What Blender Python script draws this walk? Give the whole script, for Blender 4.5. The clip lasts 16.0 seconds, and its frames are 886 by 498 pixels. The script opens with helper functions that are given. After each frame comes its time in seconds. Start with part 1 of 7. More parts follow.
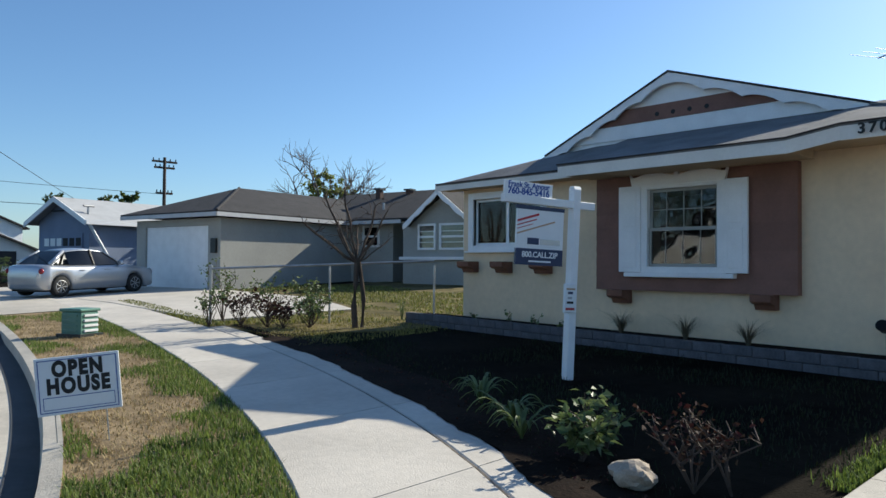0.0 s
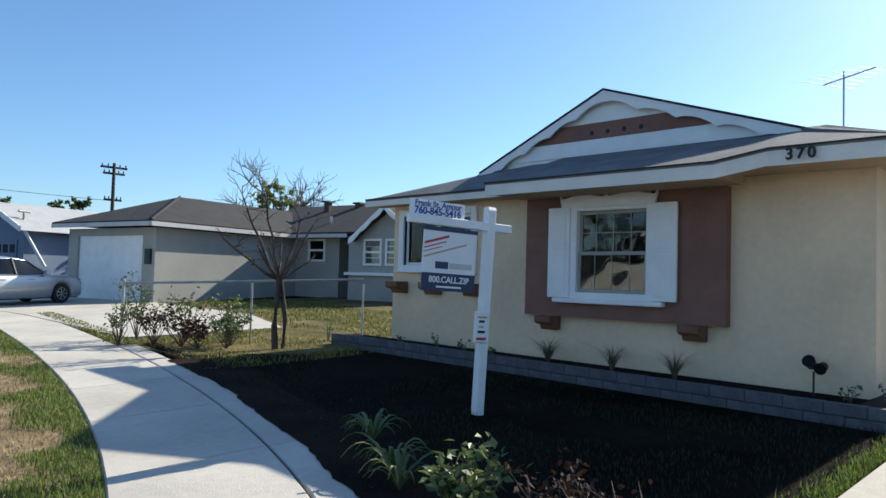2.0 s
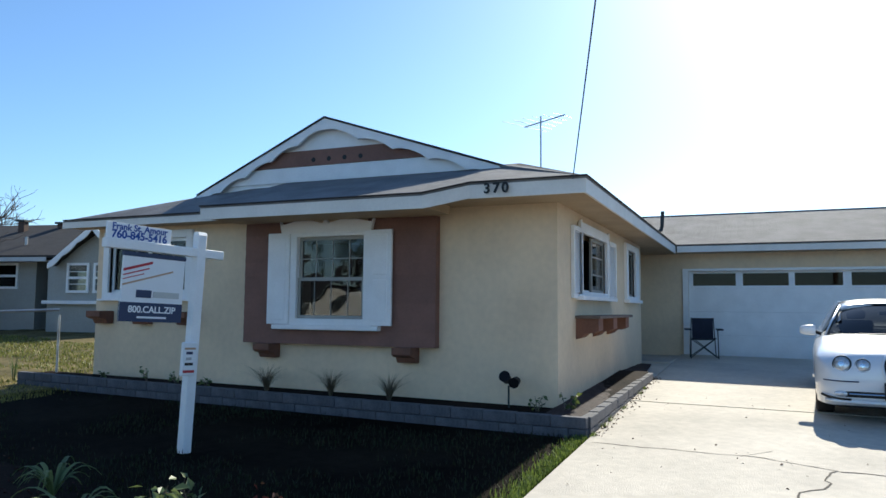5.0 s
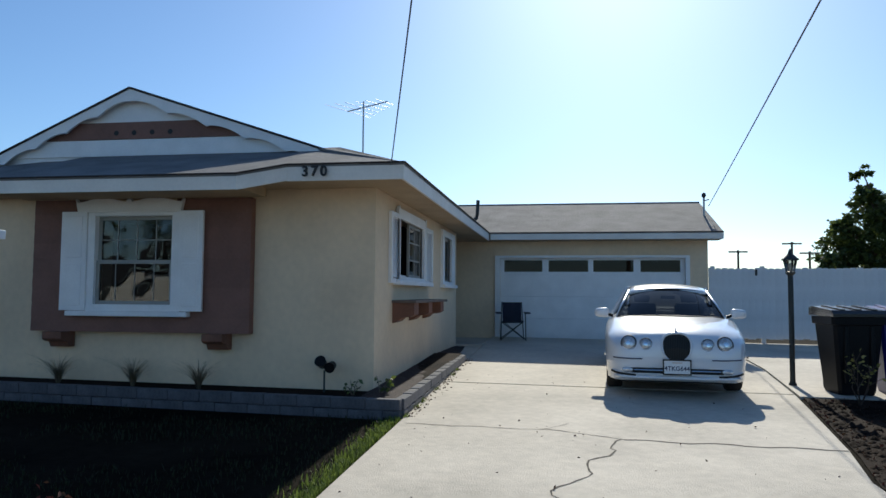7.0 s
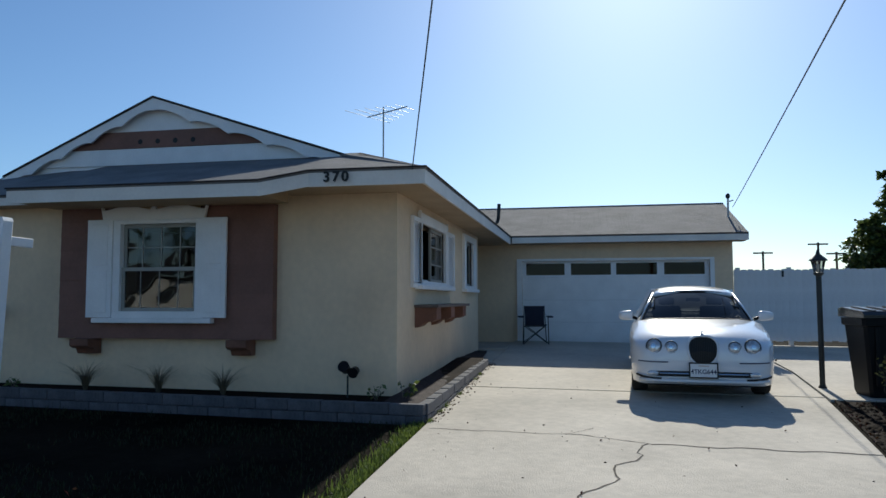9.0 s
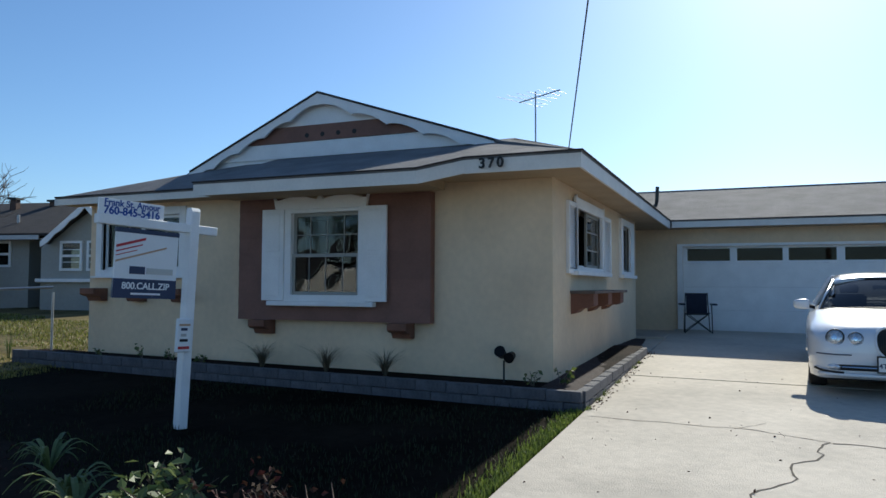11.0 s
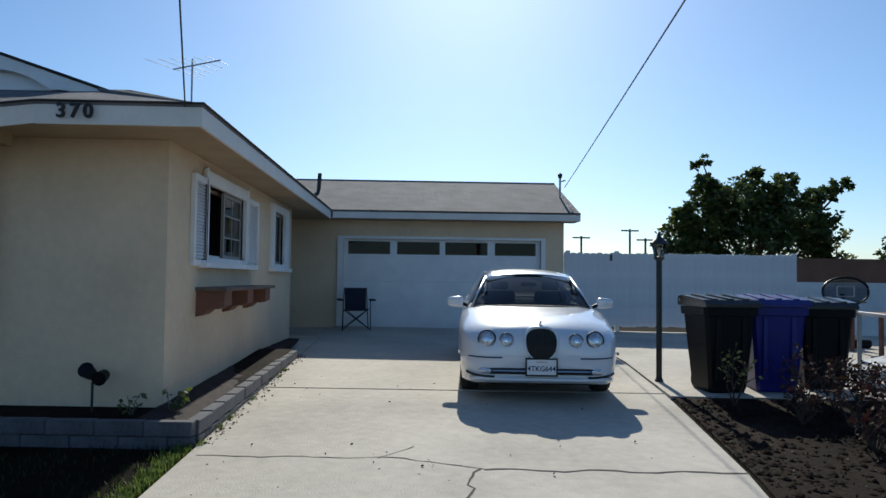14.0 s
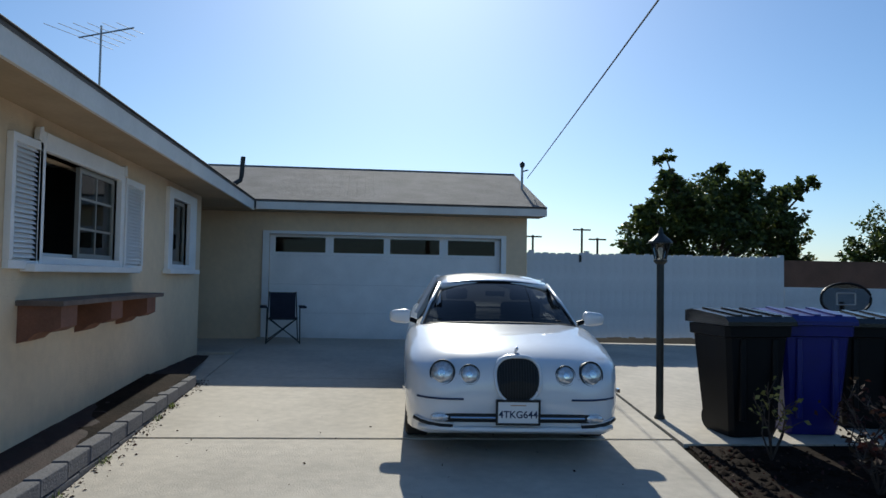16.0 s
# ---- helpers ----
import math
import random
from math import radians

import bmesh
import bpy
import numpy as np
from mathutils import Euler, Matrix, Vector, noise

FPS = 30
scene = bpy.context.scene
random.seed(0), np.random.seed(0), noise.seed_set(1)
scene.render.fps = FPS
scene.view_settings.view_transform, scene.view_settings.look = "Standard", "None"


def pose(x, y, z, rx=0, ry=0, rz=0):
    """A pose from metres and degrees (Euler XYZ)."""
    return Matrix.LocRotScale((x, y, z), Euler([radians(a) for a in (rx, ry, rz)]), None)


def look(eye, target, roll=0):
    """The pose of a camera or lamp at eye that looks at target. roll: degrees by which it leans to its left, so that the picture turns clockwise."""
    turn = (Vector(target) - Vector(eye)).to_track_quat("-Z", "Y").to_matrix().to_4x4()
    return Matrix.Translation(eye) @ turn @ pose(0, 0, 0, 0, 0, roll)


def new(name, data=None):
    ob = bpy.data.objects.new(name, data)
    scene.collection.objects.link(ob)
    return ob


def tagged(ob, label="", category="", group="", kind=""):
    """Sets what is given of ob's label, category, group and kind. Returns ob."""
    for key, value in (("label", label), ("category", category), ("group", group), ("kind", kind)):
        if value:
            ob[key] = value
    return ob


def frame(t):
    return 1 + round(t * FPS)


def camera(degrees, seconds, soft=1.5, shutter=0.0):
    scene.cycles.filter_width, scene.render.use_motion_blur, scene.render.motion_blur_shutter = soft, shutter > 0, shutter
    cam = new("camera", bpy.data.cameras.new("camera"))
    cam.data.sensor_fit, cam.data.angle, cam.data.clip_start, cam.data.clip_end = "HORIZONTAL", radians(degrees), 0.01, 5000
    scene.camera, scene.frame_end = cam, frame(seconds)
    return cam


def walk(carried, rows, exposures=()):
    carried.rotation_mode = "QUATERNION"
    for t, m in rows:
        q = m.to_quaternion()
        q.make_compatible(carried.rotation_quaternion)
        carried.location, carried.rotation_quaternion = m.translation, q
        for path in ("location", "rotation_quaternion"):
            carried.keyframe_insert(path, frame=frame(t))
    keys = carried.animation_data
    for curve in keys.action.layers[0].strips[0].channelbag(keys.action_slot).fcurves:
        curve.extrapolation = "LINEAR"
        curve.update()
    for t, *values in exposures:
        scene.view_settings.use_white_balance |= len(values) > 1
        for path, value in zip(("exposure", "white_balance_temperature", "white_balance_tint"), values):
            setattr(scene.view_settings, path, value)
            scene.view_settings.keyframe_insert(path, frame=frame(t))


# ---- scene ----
cam = camera(62.6, 16.0)
PATH = [
    (0, (0.544, 1.386, 1.208), (1.909, 2.847, 1.251), 0.4),
    (0.5, (0.831, 1.411, 1.227), (2.226, 2.843, 1.287), 1.2),
    (1, (1.051, 1.434, 1.277), (2.49, 2.823, 1.319), 1.3),
    (1.5, (1.226, 1.441, 1.298), (2.653, 2.84, 1.371), 1.1),
    (2, (1.378, 1.387, 1.326), (2.813, 2.777, 1.409), 1.6),
    (2.5, (1.456, 1.314, 1.344), (2.949, 2.641, 1.447), 1.2),
    (3, (1.468, 1.292, 1.347), (3.034, 2.53, 1.462), 1.0),
    (3.5, (1.49, 1.292, 1.358), (3.119, 2.443, 1.509), 0.4),
    (4, (1.495, 1.272, 1.358), (3.209, 2.291, 1.509), 0.2),
    (4.2, (1.492, 1.245, 1.366), (3.242, 2.202, 1.514), 0.2),
    (6.3, (1.496, 1.216, 1.348), (3.407, 1.79, 1.496), 0.6),
    (6.5, (1.493, 1.204, 1.353), (3.422, 1.715, 1.484), 0.5),
    (7, (1.494, 1.177, 1.351), (3.463, 1.505, 1.476), 0.4),
    (7.5, (1.482, 1.151, 1.347), (3.465, 1.376, 1.474), -0.1),
    (8, (1.496, 1.139, 1.351), (3.481, 1.354, 1.474), -0.3),
    (8.5, (1.495, 1.154, 1.344), (3.482, 1.357, 1.459), 0.0),
    (9, (1.519, 1.196, 1.349), (3.477, 1.58, 1.486), -0.1),
    (9.5, (1.501, 1.255, 1.357), (3.385, 1.906, 1.523), 0.1),
    (9.7, (1.49, 1.273, 1.347), (3.344, 2.003, 1.511), 0.5),
    (11.8, (1.599, 1.217, 1.34), (3.445, 1.982, 1.414), 0.2),
    (12, (1.649, 1.213, 1.329), (3.557, 1.803, 1.426), 0.6),
    (12.5, (1.91, 1.214, 1.369), (3.889, 1.475, 1.491), 1.0),
    (13, (2.304, 1.216, 1.367), (4.299, 1.299, 1.481), -0.3),
    (13.5, (2.78, 1.129, 1.386), (4.778, 1.144, 1.46), 0.9),
    (14, (3.271, 1.156, 1.393), (5.268, 1.079, 1.475), 0.7),
    (14.5, (3.801, 1.107, 1.406), (5.791, 0.922, 1.473), 1.4),
    (15, (4.333, 1.017, 1.434), (6.323, 0.826, 1.488), 2.0),
    (15.5, (4.928, 1.014, 1.465), (6.918, 0.813, 1.514), 1.4),
    (16, (5.508, 0.999, 1.488), (7.494, 0.781, 1.567), 1.0),
]
EXPOSURES = [(t, s, k, 4) for t, s, k in ((0, 0.42, 6220), (2, 0.65, 6220), (4, 0.76, 6150), (6.5, 0.37, 6120), (7, 0.14, 6100), (8, -0.05, 6080), (9.5, -0.09, 6000), (12, 0.42, 6050), (12.5, 0.35, 6020), (13.5, 0.01, 6000), (14.5, -0.07, 6000), (16, -0.11, 6000))]
walk(cam, [(t, look(eye, target, roll)) for t, eye, target, roll in PATH], EXPOSURES)

# ---- light: low sun from behind the house, clear sky ----
SUN_EL, SUN_AZ = 31.0, -4.0
world = bpy.data.worlds.new("world")
scene.world = world
world.use_nodes = True
wn = world.node_tree.nodes
sky = wn.new("ShaderNodeTexSky")
sky.sky_type = "NISHITA"
sky.sun_disc = False
sky.sun_elevation = radians(SUN_EL)
sky.sun_rotation = radians(90 - SUN_AZ)
sky.air_density, sky.dust_density, sky.ozone_density = 1.0, 0.5, 6.0
wn["Background"].inputs["Strength"].default_value = 0.11
world.node_tree.links.new(sky.outputs["Color"], wn["Background"].inputs["Color"])
sun_data = bpy.data.lights.new("sun", "SUN")
sun_data.energy, sun_data.angle, sun_data.color = 5.0, radians(0.5), (1.0, 0.9, 0.76)
sun = new("sun", sun_data)
sun_dir = Vector((math.cos(radians(SUN_EL)) * math.cos(radians(SUN_AZ)), math.cos(radians(SUN_EL)) * math.sin(radians(SUN_AZ)), math.sin(radians(SUN_EL))))
sun.matrix_world = look(sun_dir * 50, (0, 0, 0))


# ---- materials ----
def mat(name, base, rough=0.7, metal=0.0, vary=0.12, scale=3.0, bump=0.0, bump_scale=60.0, alt=None, spec=0.5, rand=0.0, coat=0.0):
    """Principled surface: base colour broken by a large and a fine noise, fine relief, and a little spread from piece to piece."""
    m = bpy.data.materials.new(name)
    m.use_nodes = True
    nt = m.node_tree
    n, ln = nt.nodes, nt.links
    b = n["Principled BSDF"]
    b.inputs["Roughness"].default_value, b.inputs["Metallic"].default_value = rough, metal
    b.inputs["Specular IOR Level"].default_value = spec
    b.inputs["Coat Weight"].default_value = coat
    tc = n.new("ShaderNodeTexCoord")
    big, fine = n.new("ShaderNodeTexNoise"), n.new("ShaderNodeTexNoise")
    big.inputs["Scale"].default_value, big.inputs["Detail"].default_value = scale, 5
    fine.inputs["Scale"].default_value, fine.inputs["Detail"].default_value = scale * 14, 4
    ln.new(tc.outputs["Object"], big.inputs["Vector"])
    ln.new(tc.outputs["Object"], fine.inputs["Vector"])
    add = n.new("ShaderNodeMath")
    add.operation = "MULTIPLY_ADD"
    add.inputs[1].default_value, add.inputs[2].default_value = 0.45, 0.0
    ln.new(fine.outputs["Fac"], add.inputs[0])
    tot = n.new("ShaderNodeMath")
    tot.operation = "ADD"
    ln.new(big.outputs["Fac"], tot.inputs[0])
    ln.new(add.outputs[0], tot.inputs[1])
    ramp = n.new("ShaderNodeMapRange")
    ramp.inputs["From Min"].default_value, ramp.inputs["From Max"].default_value = 0.5, 0.95
    ln.new(tot.outputs[0], ramp.inputs["Value"])
    mix = n.new("ShaderNodeMix")
    mix.data_type = "RGBA"
    c = Vector(base)
    lo = c * (1 - vary)
    hi = Vector(alt) if alt else c * (1 + vary)
    mix.inputs["A"].default_value = (*lo, 1)
    mix.inputs["B"].default_value = (*hi, 1)
    ln.new(ramp.outputs["Result"], mix.inputs["Factor"])
    col = mix.outputs["Result"]
    if rand:
        info = n.new("ShaderNodeObjectInfo")
        hsv = n.new("ShaderNodeHueSaturation")
        mr = n.new("ShaderNodeMapRange")
        mr.inputs["To Min"].default_value, mr.inputs["To Max"].default_value = 1 - rand, 1 + rand
        ln.new(info.outputs["Random"], mr.inputs["Value"])
        ln.new(mr.outputs["Result"], hsv.inputs["Value"])
        ln.new(col, hsv.inputs["Color"])
        col = hsv.outputs["Color"]
    ln.new(col, b.inputs["Base Color"])
    if bump:
        bn, bp = n.new("ShaderNodeTexNoise"), n.new("ShaderNodeBump")
        bn.inputs["Scale"].default_value, bn.inputs["Detail"].default_value = bump_scale, 4
        bp.inputs["Strength"].default_value, bp.inputs["Distance"].default_value = bump, 0.01
        ln.new(tc.outputs["Object"], bn.inputs["Vector"])
        ln.new(bn.outputs["Fac"], bp.inputs["Height"])
        ln.new(bp.outputs["Normal"], b.inputs["Normal"])
    return m


def island_mat(name, a, c, rough=0.6, trans=0.0):
    """Leaves and blades: colour spread island by island between a and c."""
    m = bpy.data.materials.new(name)
    m.use_nodes = True
    n, ln = m.node_tree.nodes, m.node_tree.links
    b = n["Principled BSDF"]
    b.inputs["Roughness"].default_value = rough
    g = n.new("ShaderNodeNewGeometry")
    mix = n.new("ShaderNodeMix")
    mix.data_type = "RGBA"
    mix.inputs["A"].default_value, mix.inputs["B"].default_value = (*a, 1), (*c, 1)
    ln.new(g.outputs["Random Per Island"], mix.inputs["Factor"])
    ln.new(mix.outputs["Result"], b.inputs["Base Color"])
    if trans:
        t, ms = n.new("ShaderNodeBsdfTranslucent"), n.new("ShaderNodeMixShader")
        ln.new(mix.outputs["Result"], t.inputs["Color"])
        ms.inputs["Fac"].default_value = trans
        ln.new(b.outputs["BSDF"], ms.inputs[1])
        ln.new(t.outputs["BSDF"], ms.inputs[2])
        ln.new(ms.outputs["Shader"], n["Material Output"].inputs["Surface"])
    return m


def glass_mat(name, tint=(0.75, 0.8, 0.8), gloss=1.5, ripple=0.0):
    m = bpy.data.materials.new(name)
    m.use_nodes = True
    n, ln = m.node_tree.nodes, m.node_tree.links
    tr, gl, ms, fr = n.new("ShaderNodeBsdfTransparent"), n.new("ShaderNodeBsdfGlossy"), n.new("ShaderNodeMixShader"), n.new("ShaderNodeFresnel")
    tr.inputs["Color"].default_value = (*tint, 1)
    gl.inputs["Roughness"].default_value = 0.02
    fr.inputs["IOR"].default_value = gloss
    if ripple:
        tc, nz, bp = n.new("ShaderNodeTexCoord"), n.new("ShaderNodeTexNoise"), n.new("ShaderNodeBump")
        nz.inputs["Scale"].default_value, nz.inputs["Detail"].default_value = 3.2, 0.5
        bp.inputs["Strength"].default_value, bp.inputs["Distance"].default_value = 1.0, ripple
        ln.new(tc.outputs["Object"], nz.inputs["Vector"])
        ln.new(nz.outputs["Fac"], bp.inputs["Height"])
        ln.new(bp.outputs["Normal"], gl.inputs["Normal"])
    ln.new(fr.outputs["Fac"], ms.inputs["Fac"])
    ln.new(tr.outputs["BSDF"], ms.inputs[1])
    ln.new(gl.outputs["BSDF"], ms.inputs[2])
    ln.new(ms.outputs["Shader"], n["Material Output"].inputs["Surface"])
    return m


def shingle_mat(name, base):
    m = mat(name, base, 0.92, 0, 0.25, 2.0, 0.0)
    n, ln = m.node_tree.nodes, m.node_tree.links
    tc = n.new("ShaderNodeTexCoord")
    br, bp, nz, mx = n.new("ShaderNodeTexBrick"), n.new("ShaderNodeBump"), n.new("ShaderNodeTexNoise"), n.new("ShaderNodeMath")
    br.inputs["Scale"].default_value = 1.0
    br.inputs["Brick Width"].default_value, br.inputs["Row Height"].default_value, br.inputs["Mortar Size"].default_value = 0.33, 0.14, 0.008
    br.inputs["Color1"].default_value, br.inputs["Color2"].default_value, br.inputs["Mortar"].default_value = (0.9, 0.9, 0.9, 1), (0.6, 0.6, 0.6, 1), (0, 0, 0, 1)
    nz.inputs["Scale"].default_value = 120
    mx.operation = "MULTIPLY_ADD"
    mx.inputs[1].default_value = 0.5
    ln.new(tc.outputs["UV"], br.inputs["Vector"])
    ln.new(tc.outputs["Object"], nz.inputs["Vector"])
    ln.new(nz.outputs["Fac"], mx.inputs[0])
    ln.new(br.outputs["Color"], mx.inputs[2])
    ln.new(mx.outputs[0], bp.inputs["Height"])
    bp.inputs["Strength"].default_value, bp.inputs["Distance"].default_value = 0.7, 0.012
    ln.new(bp.outputs["Normal"], n["Principled BSDF"].inputs["Normal"])
    return m


M_STUCCO = mat("tan_stucco", (0.73, 0.575, 0.395), 0.92, 0, 0.10, 0.9, 0.6, 90)
M_BROWN = mat("brown_paint", (0.20, 0.098, 0.072), 0.75, 0, 0.15, 2.0, 0.25, 50, rand=0.08)
M_BROWNB = mat("brown_wood_block", (0.18, 0.08, 0.05), 0.8, 0, 0.25, 4, 0.4, 40)
M_PLANK = mat("weathered_plank", (0.13, 0.10, 0.085), 0.85, 0, 0.25, 5, 0.5, 40)
M_WHITE = mat("white_trim_paint", (0.82, 0.81, 0.80), 0.55, 0, 0.06, 3, 0.15, 40)
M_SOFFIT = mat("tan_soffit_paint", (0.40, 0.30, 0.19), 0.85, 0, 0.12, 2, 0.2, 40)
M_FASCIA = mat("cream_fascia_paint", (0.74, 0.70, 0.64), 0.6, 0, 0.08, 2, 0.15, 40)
M_TAUPE = mat("taupe_sash_paint", (0.30, 0.29, 0.26), 0.5, 0, 0.08, 3)
M_VINYL = mat("white_vinyl", (0.8, 0.8, 0.79), 0.35, 0, 0.03, 3)
M_ROOF = shingle_mat("grey_shingle", (0.16, 0.155, 0.155))
M_ROOFN = shingle_mat("dark_brown_shingle", (0.032, 0.029, 0.029))
M_ROOFW = mat("pale_roof_sheet", (0.42, 0.42, 0.42), 0.8, 0, 0.1, 1.5, 0.3, 20)
M_GLASS = glass_mat("window_glass", (0.6, 0.63, 0.62), 1.55)
M_OLDGLASS = glass_mat("rippled_old_glass", (0.5, 0.54, 0.55), 1.55, 0.008)
M_GARGLASS = glass_mat("garage_glass", (0.2, 0.2, 0.22), 1.33)
M_BOARDGLASS = glass_mat("smoked_board", (0.5, 0.52, 0.55), 1.4)
M_CARGLASS = glass_mat("car_glass", (0.16, 0.18, 0.19), 1.5)
M_SCREEN = glass_mat("tinted_windscreen", (0.03, 0.035, 0.04), 1.6)
# dark colour in place of missing light in rooms and garage behind glass
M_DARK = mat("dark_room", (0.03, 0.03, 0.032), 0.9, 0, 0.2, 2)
M_CURTAIN = mat("pale_curtain", (0.42, 0.39, 0.33), 0.9, 0, 0.15, 6)
M_CONC = mat("drive_concrete", (0.50, 0.45, 0.375), 0.88, 0, 0.2, 0.7, 0.5, 70)
M_WALK = mat("sidewalk_concrete", (0.54, 0.49, 0.42), 0.88, 0, 0.14, 0.9, 0.4, 70, rand=0.05)
M_KERB = mat("kerb_concrete", (0.47, 0.425, 0.355), 0.88, 0, 0.2, 1.5, 0.5, 60)
M_JOINT = mat("joint_dirt", (0.06, 0.05, 0.04), 0.95, 0, 0.3, 8)
M_ASPHALT = mat("asphalt", (0.055, 0.055, 0.057), 0.9, 0, 0.3, 1.2, 0.7, 90)
# dark soil brown, lowered further for the shadows of bins and roses
M_SOIL = mat("dry_soil_with_shade", (0.014, 0.010, 0.008), 0.95, 0, 0.45, 1.1, 1.0, 30, alt=(0.030, 0.020, 0.015), spec=0.05)
# ground colour lowered almost to black: the house's shade is included in it
M_LAWN = mat("patchy_ground_with_shade", (0.008, 0.0065, 0.005), 0.97, 0, 0.4, 0.6, 1.0, 40, alt=(0.020, 0.016, 0.011), spec=0.03)
M_VERGE = mat("tan_verge_soil", (0.20, 0.14, 0.075), 0.95, 0, 0.35, 2.2, 1.0, 35, alt=(0.40, 0.30, 0.18), spec=0.1)
M_YARD = mat("dry_lawn_ground", (0.09, 0.08, 0.03), 0.95, 0, 0.4, 1.0, 1.0, 35, alt=(0.24, 0.19, 0.09), spec=0.1)
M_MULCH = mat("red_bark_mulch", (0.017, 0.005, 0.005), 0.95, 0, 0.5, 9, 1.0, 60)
M_BLOCK = mat("grey_concrete_block", (0.10, 0.10, 0.112), 0.92, 0, 0.3, 3, 0.7, 50, rand=0.08)
M_BLACK = mat("black_plastic", (0.008, 0.008, 0.009), 0.45, 0, 0.2, 4, 0.15, 80, spec=0.16)
M_LID = mat("glossy_black_lid", (0.011, 0.011, 0.012), 0.26, 0, 0.2, 4, 0.1, 60, spec=0.55)
M_BLUE = mat("blue_plastic", (0.012, 0.014, 0.16), 0.34, 0, 0.15, 4, 0.15, 80, spec=0.45)
M_TYRE = mat("tyre_rubber", (0.015, 0.015, 0.015), 0.85, 0, 0.2, 9)
M_METAL = mat("galvanised_steel", (0.42, 0.42, 0.42), 0.45, 0.8, 0.15, 5)
M_CHROME = mat("chrome", (0.8, 0.8, 0.8), 0.12, 1.0, 0.03, 5)
M_DKMETAL = mat("dark_painted_metal", (0.03, 0.035, 0.035), 0.5, 0.3, 0.2, 5)
M_CARW = mat("white_car_paint", (0.72, 0.74, 0.77), 0.28, 0, 0.02, 2, coat=1.0)
M_CARS = mat("silver_car_paint", (0.45, 0.46, 0.48), 0.32, 0.55, 0.03, 2, coat=0.8)
M_LENS = mat("lamp_lens", (0.55, 0.57, 0.60), 0.16, 0.55, 0.35, 30)
M_BARK = mat("tree_bark", (0.085, 0.06, 0.045), 0.95, 0, 0.35, 7, 0.8, 40)
M_TWIG = mat("grey_twigs", (0.16, 0.125, 0.10), 0.9, 0, 0.3, 9)
M_NWALL = mat("grey_green_stucco", (0.35, 0.345, 0.315), 0.92, 0, 0.1, 0.8, 0.5, 80)
M_NTRIM = mat("grey_trim_paint", (0.50, 0.50, 0.50), 0.7, 0, 0.1, 3, 0.15, 40)
M_BLUEWALL = mat("blue_grey_stucco", (0.20, 0.24, 0.33), 0.92, 0, 0.1, 0.8, 0.4, 60)
M_FENCE = mat("white_fence_paint", (0.66, 0.66, 0.66), 0.7, 0, 0.1, 3, 0.25, 40, rand=0.02)
M_GREEN = mat("green_enamel", (0.10, 0.22, 0.17), 0.5, 0, 0.1, 4)
M_RED = mat("red_print", (0.45, 0.02, 0.03), 0.5, 0, 0.05, 4)
M_TAILRED = mat("dull_red_lens", (0.22, 0.015, 0.025), 0.25, 0, 0.1, 6)
M_TAN = mat("tan_print", (0.5, 0.32, 0.2), 0.5, 0, 0.05, 4)
M_NAVY = mat("navy_print", (0.02, 0.035, 0.09), 0.5, 0, 0.05, 4)
M_INK = mat("black_ink", (0.01, 0.01, 0.01), 0.6, 0, 0.05, 4)
M_BLUEINK = mat("blue_ink", (0.02, 0.07, 0.3), 0.6, 0, 0.05, 4)
M_PAPER = mat("white_sign_board", (0.8, 0.8, 0.8), 0.45, 0, 0.03, 4)
M_CANVAS = mat("navy_canvas", (0.015, 0.018, 0.035), 0.85, 0, 0.2, 9, 0.2, 200)
M_ROCK = mat("pale_rock", (0.40, 0.33, 0.26), 0.9, 0, 0.3, 5, 0.9, 25)
M_BROWNWALL = mat("brown_block_wall", (0.09, 0.055, 0.042), 0.9, 0, 0.2, 2, 0.4, 30)
M_BULB = mat("frosted_bulb", (0.8, 0.8, 0.78), 0.3, 0, 0.02, 4)
L_GRASS = island_mat("grass_green", (0.05, 0.085, 0.012), (0.22, 0.28, 0.06), 0.7, 0.4)
# darker copy of the grass, its green holding the house's shade
L_LAWN = island_mat("lawn_grass_with_shade", (0.009, 0.015, 0.004), (0.028, 0.036, 0.010), 0.9, 0.2)
L_DRY = island_mat("grass_dry", (0.26, 0.19, 0.085), (0.42, 0.33, 0.17), 0.8, 0.2)
L_TREE = island_mat("tree_leaf", (0.025, 0.05, 0.012), (0.13, 0.16, 0.04), 0.38, 0.4)
L_SHRUB = island_mat("shrub_leaf", (0.05, 0.09, 0.025), (0.2, 0.24, 0.09), 0.5, 0.3)
L_ROSE = island_mat("rose_leaf", (0.045, 0.009, 0.009), (0.055, 0.034, 0.016), 0.85, 0.2)
L_TUFT = island_mat("brown_tuft", (0.10, 0.075, 0.05), (0.17, 0.14, 0.085), 0.7, 0.2)
L_OLIVE = island_mat("olive_leaf", (0.08, 0.12, 0.025), (0.34, 0.36, 0.09), 0.5, 0.5)
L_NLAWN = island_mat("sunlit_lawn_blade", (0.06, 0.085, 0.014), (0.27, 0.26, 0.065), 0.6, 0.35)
L_YELLOW = island_mat("yellowing_leaf", (0.14, 0.135, 0.025), (0.38, 0.32, 0.09), 0.55, 0.35)


# ---- building helpers ----
def part(name, bm, material, parent=None, label="", smooth=False):
    me = bpy.data.meshes.new(name)
    bm.to_mesh(me)
    bm.free()
    me.materials.append(material)
    if smooth:
        me.polygons.foreach_set("use_smooth", [True] * len(me.polygons))
    ob = new(name, me)
    if parent:
        ob.parent = parent
    if label:
        ob["label"] = label
    return ob


